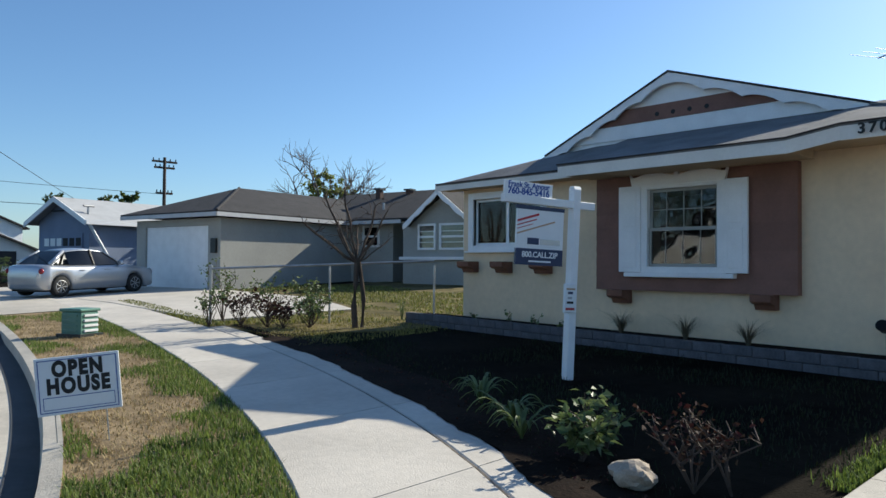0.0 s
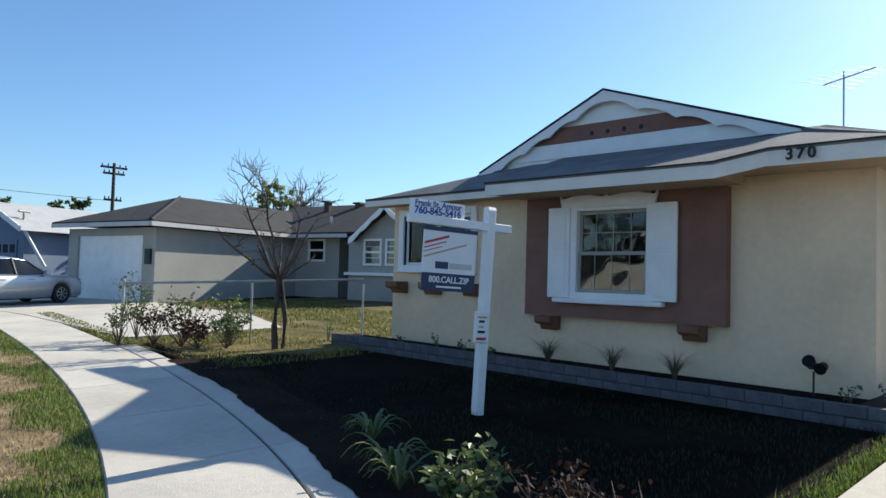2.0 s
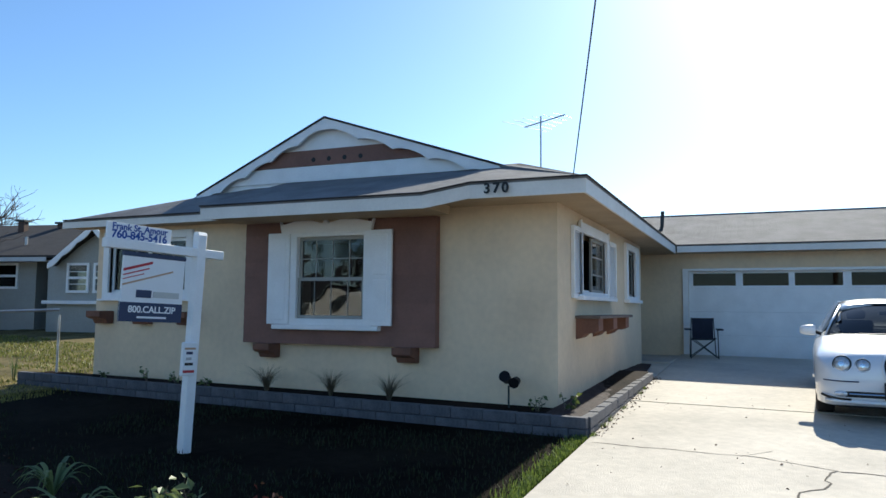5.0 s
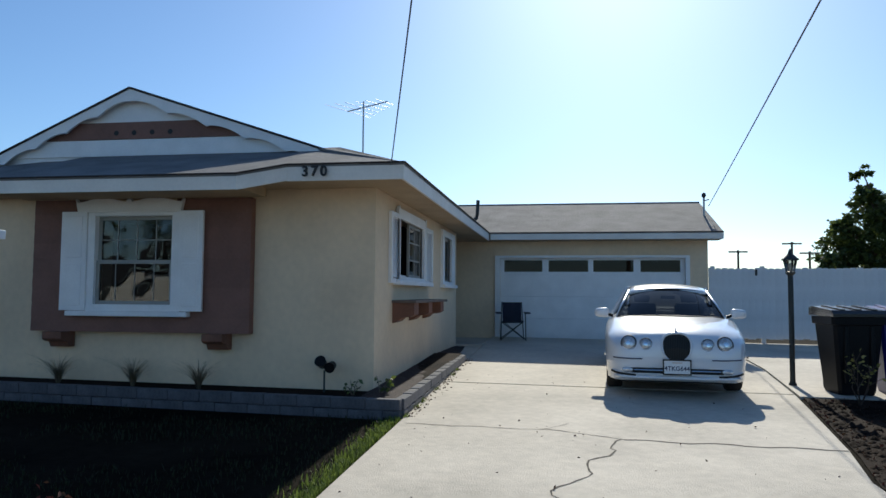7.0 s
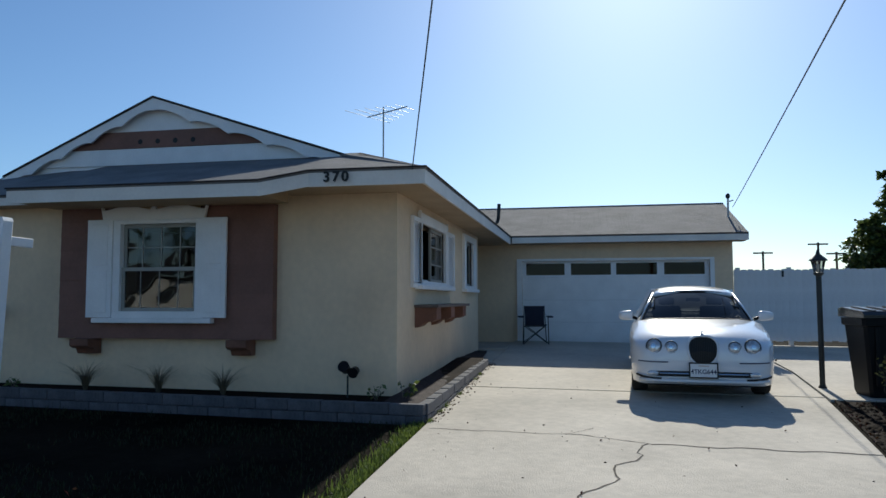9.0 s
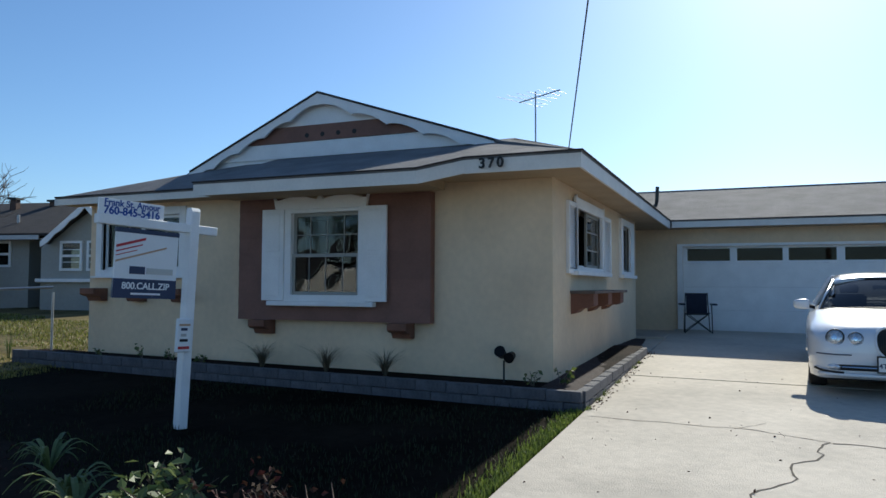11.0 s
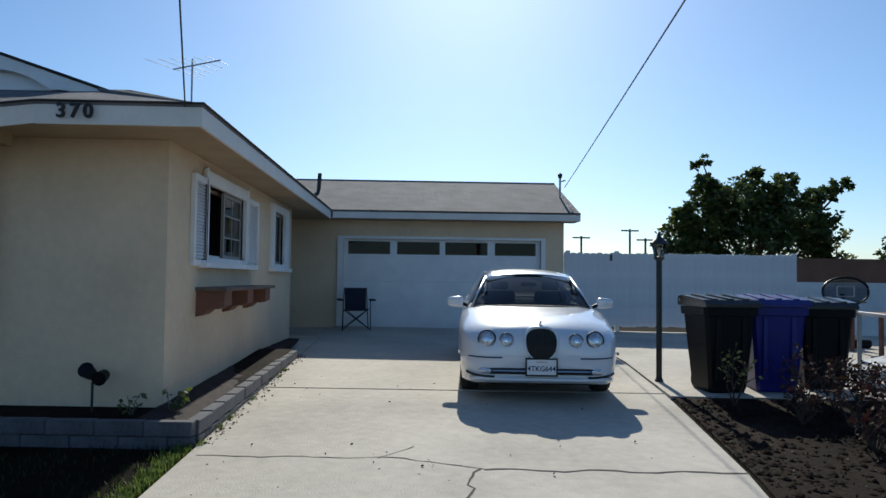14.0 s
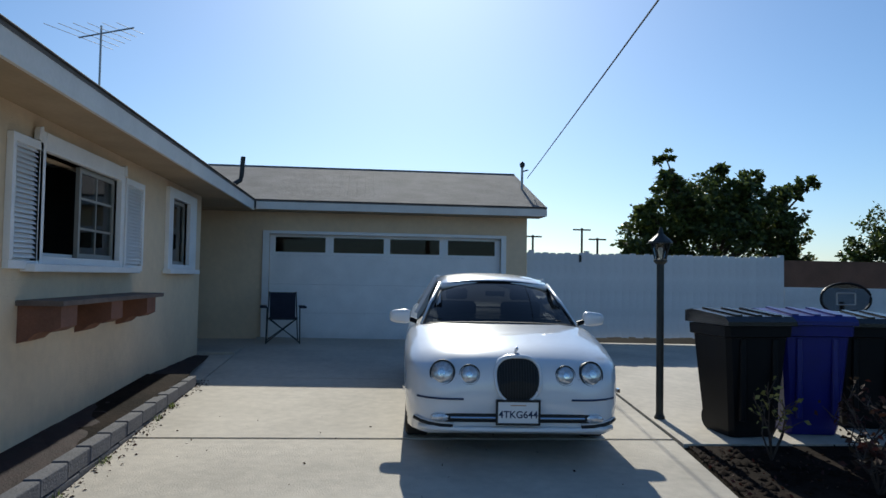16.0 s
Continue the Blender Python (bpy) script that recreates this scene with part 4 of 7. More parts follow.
rng = random.Random(11)
for y in (7.44, 6.42, 5.55):
    grass_clump(9.8, y, G(9.8, y) + 0.12, 120, 0.5, L_TUFT, "small brownish ornamental grass tuft in the planter", rng, 1.15)


def low_plant(x, y, z, h, mt, label, rng, n=16, size=0.07, name="small_plant"):
    t = thing(name, pose(x, y, z), label, "plant")
    stems, leaves = bmesh.new(), bmesh.new()
    for _ in range(5):
        a = rng.uniform(0, 6.3)
        tip = Vector((math.cos(a) * h * 0.5, math.sin(a) * h * 0.5, h * rng.uniform(0.5, 1)))
        tube(stems, [(0, 0, -0.02), tip * 0.5 + Vector((0, 0, 0.03)), tip], 0.006, 5, 0.002)
        for k in range(max(2, n // 5)):
            leaf(leaves, tip * rng.uniform(0.4, 1.05), size * rng.uniform(0.7, 1.3), rng)
    part("stem", stems, M_TWIG, t)
    part("foliage", leaves, mt, t)
    return t


for x, y, h in ((9.8, 9.6, 0.22), (9.85, 9.1, 0.18), (9.8, 8.5, 0.12), (9.75, 10.4, 0.15)):
    low_plant(x, y, G(x, y) + 0.12, h, L_SHRUB, "tiny green plant in the planter soil", rng)
low_plant(9.85, 3.5 - 0.2, G(9.85, 3.3) + 0.12, 0.24, L_TREE, "small dark leafy plant at the house corner", rng, 24, 0.075)
low_plant(9.8, 3.62, G(9.8, 3.6) + 0.12, 0.2, L_TREE, "small dark leafy plant at the house corner", rng, 18, 0.07)

spot = thing("garden_spotlight", pose(9.9, 4.0, G(9.9, 4.0) + 0.12), "small black garden spotlight on a stake", "spotlight")
part("stake", T([(0, 0, -0.05), (0, 0, 0.27)], 0.012), M_DKMETAL, spot)
part("lamp_head", lathe([(0.03, -0.09), (0.055, -0.06), (0.065, 0.05), (0.07, 0.06)], 14, None, Matrix.Translation((-0.02, 0.03, 0.36)) @ Matrix.Rotation(radians(-65), 4, "Y")), M_BLACK, spot)
part("lamp_head", lathe([(0.03, -0.09), (0.05, -0.06), (0.06, 0.05), (0.065, 0.06)], 14, None, Matrix.Translation((-0.03, -0.09, 0.32)) @ Matrix.Rotation(radians(-100), 4, "Y")), M_BLACK, spot)

# ---- sale sign on a leaning white post ----
sale = thing("sale_sign", pose(7.05, 6.33, G(7.05, 6.33) - 0.03, 2.1, -0.9, 78), "white wooden post with a hanging property sign", "sign")
part("post", B(-0.05, 0.05, -0.05, 0.05, 0, 2.1, 0.008), M_WHITE, sale)
part("post_cap", prism([(-0.05, 2.1), (0.05, 2.1), (0.03, 2.135), (-0.03, 2.135)], "y", -0.048, 0.048), M_WHITE, sale)
arm = part("arm", B(-0.04, 0.04, -0.27, 0.98, 1.885, 1.97, 0.006), M_WHITE, sale)
rider = part("rider_board", B(-0.012, 0.012, 0.33, 0.97, 1.975, 2.115, 0.002), M_PAPER, sale, "white rider board with a blue name and phone number")
words("rider_line", "Frank St. Amour", 0.082, Matrix.Translation((-0.014, 0.65, 2.08)) @ FRONT, M_BLUEINK, rider, "", 0.001, 0.002)
words("rider_line", "760-845-5416", 0.098, Matrix.Translation((-0.014, 0.65, 2.01)) @ FRONT, M_BLUEINK, rider, "", 0.001, 0.003)
pan = part("sign_panel", B(-0.012, 0.012, 0.155, 0.79, 1.24, 1.84, 0.002), M_PAPER, sale, "white and navy hanging sign panel")
part("panel_head", B(-0.016, 0.016, 0.15, 0.795, 1.83, 1.87), M_NAVY, pan)
part("navy_band", B(-0.0145, 0.0145, 0.155, 0.79, 1.24, 1.415), M_NAVY, pan)
for y0, y1, z0, z1, h, mm in ((0.785, 0.50, 1.69, 1.775, 0.024, M_RED), (0.785, 0.53, 1.65, 1.725, 0.012, M_RED), (0.785, 0.58, 1.615, 1.675, 0.008, M_RED), (0.785, 0.28, 1.56, 1.71, 0.017, M_TAN)):
    part("stripe", prism([(y0, z0), (y1, z1), (y1, z1 + h), (y0, z0 + h)], "x", -0.0155, -0.0125), mm, pan)
part("logo_bar", B(-0.0155, -0.0125, 0.49, 0.645, 1.46, 1.53), M_NAVY, pan)
part("logo_bar", B(-0.0155, -0.0125, 0.2, 0.475, 1.465, 1.52), M_CARS, pan)
words("phone_line", "800.CALL.ZIP", 0.085, Matrix.Translation((-0.016, 0.47, 1.35)) @ FRONT, M_PAPER, pan, "", 0.001, 0.002)
part("web_bar", B(-0.017, -0.014, 0.32, 0.62, 1.272, 1.29), M_PAPER, pan)
for y in (0.28, 0.66):
    part("hanger", T([(0, y, 1.93), (0, y, 1.86)], 0.006), M_METAL, sale)
fly = part("flyer_box", B(-0.09, -0.05, 0.0, 0.16, 0.74, 1.06, 0.01), M_PAPER, sale, "clear flyer box with printed sheets")
part("print_bar", B(-0.0925, -0.0895, 0.02, 0.14, 0.99, 1.01), M_TAN, fly)
for z, a, c, mm in ((0.945, 0.05, 0.12, M_NAVY), (0.89, 0.06, 0.12, M_CARS), (0.84, 0.04, 0.13, M_INK), (0.77, 0.02, 0.145, M_RED)):
    part("print_bar", B(-0.0925, -0.0895, a, c, z, z + 0.026), mm, fly)

# ---- open-house board on the verge ----
oh = thing("open_house_sign", pose(2.38, 7.39, G(2.38, 7.4) - 0.02, -5.0, 0, 66), "white board with black OPEN HOUSE lettering on stakes", "sign")
OHF = Matrix(((0, 0, -1, 0), (-1, 0, 0, 0), (0, 1, 0, 0), (0, 0, 0, 1)))
ohb = part("board", B(-0.01, 0.01, -0.295, 0.295, 0.24, 0.68, 0.002), M_PAPER, oh)
for a, c, d, e in ((-0.275, 0.275, 0.655, 0.661), (-0.275, 0.275, 0.259, 0.265), (-0.275, -0.269, 0.265, 0.655), (0.269, 0.275, 0.265, 0.655), (-0.25, 0.25, 0.372, 0.377), (-0.25, 0.25, 0.28, 0.284), (-0.25, -0.246, 0.284, 0.372), (0.246, 0.25, 0.284, 0.372)):
    part("border", B(-0.0125, -0.0095, a, c, d, e), M_BLUEINK, ohb)
for line, z in (("OPEN", 0.583), ("HOUSE", 0.452)):
    words("lettering", line, 0.15, Matrix.Translation((-0.012, 0, z)) @ OHF @ Matrix.Diagonal((0.8, 1.05, 1, 1)), M_INK, ohb, "", 0.001, 0.009, 1.22)
for y in (-0.18, 0.18):
    part("stake", T([(0.015, y, -0.05), (0.015, y, 0.6)], 0.005, 6), M_METAL, oh)

# ---- green utility box on the verge ----
ub = thing("utility_box", pose(4.5, 14.62, G(4.5, 14.6), 0, 0, 28), "small green ribbed utility box on the verge", "utility box")
part("box_body", B(-0.2, 0.2, -0.21, 0.21, 0, 0.4, 0.02), M_GREEN, ub)
part("box_lid", B(-0.225, 0.225, -0.235, 0.235, 0.4, 0.45, 0.015), M_GREEN, ub)
part("plinth", B(-0.25, 0.25, -0.26, 0.26, -0.04, 0.03), M_DKMETAL, ub)
for k in range(4):
    part("rib", B(-0.13, 0.17, -0.235, -0.205, 0.06 + 0.085 * k, 0.1 + 0.085 * k, 0.004), M_FENCE, ub)
    part("rib", B(-0.215, -0.195, -0.15, 0.15, 0.06 + 0.085 * k, 0.1 + 0.085 * k, 0.004), M_GREEN, ub)


# ---- cars ----
def car(m, paint, label, K, front_detail):
    """A four-door saloon, nose at the origin, looking along +X."""
    t = thing("parked_car", m, label, "car")
    ss = sorted({0, 0.02, 0.05, 0.1, 0.16, 0.25, 0.4, *[0.55 + 0.05 * i for i in range(17)], 1.5, 1.9, 2.4, 3.0, *[3.35 + 0.05 * i for i in range(17)], 4.3, 4.5, 4.65, 4.76, 4.83, 4.86})
    tw = lambda s: float(np.interp(s, (0, 0.02, 0.05, 0.1, 0.2, 0.4, 0.7, 1.2, 3.6, 4.3, 4.65, 4.8, 4.86), (0.55, 0.63, 0.70, 0.76, 0.825, 0.875, 0.9, 0.91, 0.91, 0.88, 0.81, 0.72, 0.6)))
    tc = lambda s: float(np.interp(s, (0, 0.02, 0.05, 0.1, 0.2, 0.4, 0.9, 1.4, 2, 3.6, 4.2, 4.7, 4.8, 4.86), (0.64, 0.71, 0.76, 0.8, 0.845, 0.885, 0.94, 0.985, 0.96, 0.97, 1.0, 0.97, 0.9, 0.7)))
    tz = lambda s: tc(s) - float(np.interp(s, (0, 0.1, 0.4, 1.2, 2, 4.2, 4.86), (0.1, 0.1, 0.085, 0.06, 0.03, 0.03, 0.06)))
    bm = bmesh.new()
    rings = []
    for s in ss:
        w, zc, zs = tw(s), tc(s), tz(s)
        zf = float(np.interp(s, (0, 0.08, 0.3, 4.6, 4.86), (0.3, 0.22, 0.19, 0.22, 0.4)))
        zb = zf
        for s0 in (0.95, 3.75):
            d = abs(s - s0)
            if d < 0.36:
                zb = max(zb, 0.31 + math.sqrt(0.36 ** 2 - d * d))
        zb = min(zb, zs - 0.12)
        half = [(0, zf), (0.6 * w, zf), (0.9 * w, zb), (0.975 * w, zb + 0.03), (w, zb + (zs - zb) * 0.45), (0.99 * w, zs - 0.085 + 0.0), (0.955 * w, zs - 0.03), (0.86 * w, zs + 0.012), (0.62 * w, zs + (zc - zs) * 0.75), (0.3 * w, zc - 0.004), (0, zc)]
        ring = [(y, z) for y, z in half] + [(-y, z) for y, z in half[-2:0:-1]]
        rings.append([bm.verts.new((-s * K, y * K, z * K)) for y, z in ring])
    n = len(rings[0])
    for a, c in zip(rings, rings[1:]):
        for i in range(n):
            bm.faces.new((a[i], a[(i + 1) % n], c[(i + 1) % n], c[i]))
    bm.faces.new(rings[0])
    bm.faces.new(rings[-1][::-1])
    bmesh.ops.recalc_face_normals(bm, faces=bm.faces[:])
    body = part("body", bm, paint, t, "", True)

    def sheet(name, fn, nu, nv, mm, parent, thick=0.0):
        b2 = bmesh.new()
        g = [[b2.verts.new(Vector(fn(u / nu, v / nv)) * K) for v in range(nv + 1)] for u in range(nu + 1)]
        for i in range(nu):
            for j in range(nv):
                b2.faces.new((g[i][j], g[i + 1][j], g[i + 1][j + 1], g[i][j + 1]))
        bmesh.ops.recalc_face_normals(b2, faces=b2.faces[:])
        if thick:
            bmesh.ops.solidify(b2, geom=b2.faces[:], thickness=thick)
        return part(name, b2, mm, parent, "", True)

    # greenhouse: each station has a roof edge and a belt edge
    RT = lambda s: float(np.interp(s, (1.95, 2.15, 2.5, 2.9, 3.3, 3.5), (1.335, 1.375, 1.405, 1.41, 1.38, 1.345)))
    RW = lambda s: float(np.interp(s, (1.95, 2.3, 2.9, 3.5), (0.555, 0.585, 0.585, 0.53)))
    roof_ = sheet("car_roof", lambda u, v: (-(1.97 + 1.5 * u), (2 * v - 1) * RW(1.97 + 1.5 * u), RT(1.97 + 1.5 * u) - 0.055 * abs(2 * v - 1) ** 2.5), 10, 10, paint, t, 0.03)
    ws = lambda u, v: (-(1.28 + 0.12 * abs(2 * v - 1) ** 2 + 0.69 * u + 0.015 * math.sin(3.14 * u) * -1), (2 * v - 1) * (0.735 + (0.555 - 0.735) * u), 0.975 - 0.03 * abs(2 * v - 1) ** 2 + (1.33 - 0.965) * u - 0.02 * abs(2 * v - 1) ** 2.5 * u + 0.02 * math.sin(3.14 * u))
    g1 = sheet("windscreen", ws, 6, 8, M_SCREEN, t)
    g1.visible_shadow = False
    # black rubber seal round the windscreen
    rim = [ws(0, k / 12) for k in range(13)] + [ws(k / 6, 1) for k in range(1, 7)] + [ws(1, 1 - k / 12) for k in range(1, 13)] + [ws(1 - k / 6, 0) for k in range(1, 7)]
    part("windscreen_seal", tube(bmesh.new(), [Vector((x + 0.008, y, z + 0.005)) * K for x, y, z in rim], 0.01 * K, 5), M_INK, t)
    g2 = sheet("rear_window", lambda u, v: (-(4.1 - 0.63 * u), (2 * v - 1) * (0.7 + (0.53 - 0.7) * u), 0.98 + 0.35 * u + 0.02 * math.sin(3.14 * u)), 4, 6, M_SCREEN, t)
    g2.visible_shadow = False
    for sd in (-1, 1):
        for a, c, nm in ((1.62, 2.5, "side_window"), (2.58, 3.42, "side_window")):
            f = lambda u, v, a=a, c=c, sd=sd: (-(a + (c - a) * u), sd * (0.8 + (RW(max(1.97, a + (c - a) * u)) + 0.005 - 0.8) * v), 0.955 + (min(RT(max(1.97, a + (c - a) * u)) - 0.065, 0.975 + (a + (c - a) * u - 1.3) * 0.53) - 0.955) * v)
            g3 = sheet(nm, f, 5, 3, M_SCREEN, t)
            g3.visible_shadow = False
        part("pillar", tube(bmesh.new(), [Vector(p) * K for p in ((-1.42, sd * 0.745, 0.945), (-1.7, sd * 0.665, 1.125), (-2.02, sd * 0.565, 1.315))], 0.024 * K, 6, 0.02 * K), paint, t, "", True)
        part("pillar", tube(bmesh.new(), [Vector(p) * K for p in ((-2.54, sd * 0.8, 0.95), (-2.56, sd * 0.59, 1.35))], 0.04 * K, 6), M_BLACK if not front_detail else paint, t)
        part("pillar", tube(bmesh.new(), [Vector(p) * K for p in ((-4.05, sd * 0.74, 0.98), (-3.46, sd * 0.55, 1.32))], 0.07 * K, 6, 0.05 * K), paint, t, "", True)
        mr = part("wing_mirror", bmesh.new(), paint, t, "", True)
        bb = bmesh.new()
        bmesh.ops.create_uvsphere(bb, u_segments=14, v_segments=10, radius=1)
        for v in bb.verts:
            c = v.co
            q = [math.copysign(abs(k) ** 0.55, k) for k in c]
            v.co = Vector((-1.62 + 0.065 * q[0], sd * 0.965 + 0.105 * q[1], 1.0 + 0.068 * q[2] * (1 - 0.15 * q[1] * sd))) * K
        bb.to_mesh(mr.data)
        bb.free()
        mr.data.polygons.foreach_set("use_smooth", [True] * len(mr.data.polygons))
        part("mirror_stalk", tube(bmesh.new(), [Vector((-1.6, sd * 0.8, 0.95)) * K, Vector((-1.6, sd * 0.9, 0.985)) * K], 0.025 * K, 6), M_BLACK, t)
        for s0 in (0.95, 3.75):
            wm = Matrix.Translation(Vector((-s0, sd * 0.775, 0.315)) * K) @ Matrix.Rotation(radians(-90 * sd), 4, "X")
            wh = part("wheel", lathe([(0.2 * K, -0.1 * K), (0.29 * K, -0.105 * K), (0.315 * K, -0.08 * K), (0.315 * K, 0.08 * K), (0.29 * K, 0.105 * K), (0.21 * K, 0.1 * K)], 28, None, wm), M_TYRE, t, "black tyre", True)
            part("rim", lathe([(0.205 * K, 0.03 * K), (0.205 * K, 0.098 * K), (0.185 * K, 0.104 * K), (0.17 * K, 0.07 * K), (0.05 * K, 0.075 * K), (0.04 * K, 0.1 * K)], 24, None, wm), M_METAL, wh)
            for k in range(7):
                a = 2 * math.pi * k / 7
                part("spoke", tube(bmesh.new(), [wm @ Vector((0.04 * K * math.cos(a), 0.04 * K * math.sin(a), 0.09 * K)), wm @ Vector((0.18 * K * math.cos(a), 0.18 * K * math.sin(a), 0.095 * K))], 0.017 * K, 5), M_METAL, wh)
    part("underside", B(-4.5 * K, -0.3 * K, -0.7 * K, 0.7 * K, 0.17 * K, 0.3 * K), M_BLACK, t)
    for y in (-0.36, 0.36):
        part("seat", B(-2.62 * K, -2.48 * K, (y - 0.22) * K, (y + 0.22) * K, 0.5 * K, 1.1 * K, 0.03), M_CANVAS, t)
        part("headrest", B(-2.6 * K, -2.52 * K, (y - 0.12) * K, (y + 0.12) * K, 1.12 * K, 1.24 * K, 0.02), M_CANVAS, t)
    part("dashboard", B(-1.75 * K, -1.42 * K, -0.66 * K, 0.66 * K, 0.8 * K, 0.965 * K, 0.02), M_BLACK, t)
    part("rear_shelf", B(-4.0 * K, -3.4 * K, -0.6 * K, 0.6 * K, 0.8 * K, 0.98 * K), M_BLACK, t)
    part("rear_view_mirror", B(-1.86 * K, -1.84 * K, -0.1 * K, 0.1 * K, 1.2 * K, 1.25 * K, 0.008), M_BLACK, t)
    if not front_detail:
        for sd in (-1, 1):
            bb = bmesh.new()
            bmesh.ops.create_uvsphere(bb, u_segments=12, v_segments=8, radius=1)
            for v in bb.verts:
                v.co = Vector((-4.66 + 0.2 * v.co.x, sd * (0.755) + 0.08 * v.co.y, 0.8 + 0.09 * v.co.z)) * K
            part("tail_light", bb, M_TAILRED, t, "red tail light", True)
            part("head_light", lathe([(0.12, -0.03), (0.11, 0.03), (0.05, 0.05)], 14, None, Matrix.Translation(Vector((-0.2, sd * 0.72, 0.68)) * K) @ Matrix.Rotation(radians(75), 4, "Y")), M_LENS, t)
            for x in (-2.1, -3.05):
                part("door_handle", B((x - 0.1) * K, (x + 0.1) * K, (sd * 0.915 - 0.012) * K, (sd * 0.915 + 0.012) * K, 0.79 * K, 0.815 * K, 0.005), paint, t)
            part("side_trim", B(-3.3 * K, -1.35 * K, (sd * 0.912 - 0.008) * K, (sd * 0.912 + 0.008) * K, 0.5 * K, 0.53 * K), paint, t)
        return t
    # nose: oval grille, four round lamps, bumper with an intake, plate
    face = lambda y, z: -float(np.interp(abs(y), (0, 0.5, 0.6, 0.66, 0.73, 0.79, 0.84), (0.0, 0.0, 0.012, 0.035, 0.075, 0.14, 0.25))) - max(0, (z - 0.62) * (0.3 + 0.9 * abs(y)))

    def oval(y, z, k):
        return [(y + k * 0.168 * math.copysign(abs(math.cos(a)) ** 0.8, math.cos(a)) * (1 + 0.13 * math.sin(a)), z + k * 0.17 * math.copysign(abs(math.sin(a)) ** 0.85, math.sin(a))) for a in [2 * math.pi * i / 40 for i in range(40)]]
    ring = bmesh.new()
    o1, o2, o3 = oval(0, 0.655, 1.12), oval(0, 0.655, 1.05), oval(0, 0.655, 0.97)
    rows = [[ring.verts.new(Vector((face(y, z) + dx, y, z)) * K) for y, z in o] for o, dx in ((o1, -0.03), (o1, 0.03), (o2, 0.042), (o3, 0.03), (o3, -0.02))]
    for a, c in zip(rows, rows[1:]):
        for i in range(40):
            ring.faces.new((a[i], a[(i + 1) % 40], c[(i + 1) % 40], c[i]))
    bmesh.ops.recalc_face_normals(ring, faces=ring.faces[:])
    gr = part("grille", ring, paint, t, "oval chrome-rimmed radiator grille", True)
    back = bmesh.new()
    hub = back.verts.new(Vector((face(0, 0.655) + 0.03, 0, 0.655)) * K)
    edge = [back.verts.new(Vector((face(y, z) + 0.024, y, z)) * K) for y, z in o3]
    for i in range(40):
        back.faces.new((hub, edge[i], edge[(i + 1) % 40]))
    part("grille_mesh", back, M_INK, gr)
    for k in range(-7, 8):
        y = 0.021 * k
        hh = 0.158 * math.sqrt(max(0.05, 1 - (y / 0.172) ** 2))
        part("grille_bar", tube(bmesh.new(), [Vector((face(y, z) + 0.034, y, z)) * K for z in (0.655 - hh, 0.655, 0.655 + hh)], 0.0028 * K, 4), M_DKMETAL, gr)
    part("hood_ornament", tube(bmesh.new(), [Vector(p) * K for p in ((-0.19, 0, 0.845), (-0.15, 0, 0.875), (-0.1, 0, 0.895), (-0.06, 0, 0.885))], 0.012 * K, 6, 0.008 * K), M_CHROME, t, "chrome hood ornament", True)
    part("hood_badge", lathe([(0.024, 0), (0.022, 0.01), (0.01, 0.014)], 14, None, Matrix.Translation(Vector((-0.075, 0, 0.835)) * K) @ Matrix.Rotation(radians(60), 4, "Y")), M_CHROME, t)
    for sd in (-1, 1):
        for y, z, r, yaw in ((0.375, 0.685, 0.083, 6), (0.585, 0.695, 0.103, 16)):
            lm = Matrix.Translation(Vector((face(y, z) + 0.012 - 0.012, sd * y, z)) * K) @ Matrix.Rotation(radians(sd * yaw), 4, "Z") @ Matrix.Rotation(radians(90 - 16), 4, "Y")
            hl = part("head_light", lathe([(r * K, -0.08), (r * K, 0.012), (r * 0.93 * K, 0.02), (r * 0.9 * K, 0.006)], 24, None, lm), M_DKMETAL, t, "round headlight with dark rim", True)
            part("lens", lathe([(r * 0.9 * K, 0.0), (r * 0.86 * K, 0.016), (r * 0.6 * K, 0.03), (r * 0.2 * K, 0.036)], 24, None, lm), M_LENS, hl, "clear round lamp lens", True)
            part("reflector", lathe([(r * 0.32 * K, 0.03), (r * 0.3 * K, 0.037), (r * 0.15 * K, 0.039)], 16, None, lm), M_CHROME, hl)
        part("fog_lamp", lathe([(0.06 * K, -0.05), (0.055 * K, 0.012), (0.02 * K, 0.02)], 16, None, Matrix.Translation(Vector((face(0.6, 0.36) + 0.026, sd * 0.6, 0.362)) * K) @ Matrix.Rotation(radians(90), 4, "Y") @ Matrix.Diagonal((0.55, 1.25, 1, 1))), M_LENS, t)
        part("bumper_strip", tube(bmesh.new(), [Vector((face(y, 0.5) + 0.008, sd * y, 0.505)) * K for y in (0.42, 0.5, 0.6, 0.7, 0.78)], 0.008 * K, 6), M_NAVY, t)
        part("side_marker", B(-0.42 * K, -0.36 * K, (sd * 0.89 - 0.01) * K, (sd * 0.89 + 0.01) * K, 0.5 * K, 0.53 * K), M_CHROME, t)
        part("wiper", tube(bmesh.new(), [Vector((-1.38, sd * 0.05 + 0.05, 1.0)) * K, Vector((-1.42, sd * 0.6, 0.99)) * K], 0.009 * K, 5), M_BLACK, t)
    for sd in (-1, 1):
        part("panel_seam", tube(bmesh.new(), [Vector((face(y, 0.66) + 0.001, sd * y, 0.66)) * K for y in (0.2, 0.24, 0.28)], 0.004 * K, 4), M_INK, t)
        part("panel_seam", tube(bmesh.new(), [Vector((face(y, 0.66) + 0.001, sd * y, 0.66)) * K for y in (0.46, 0.475, 0.485)], 0.004 * K, 4), M_INK, t)
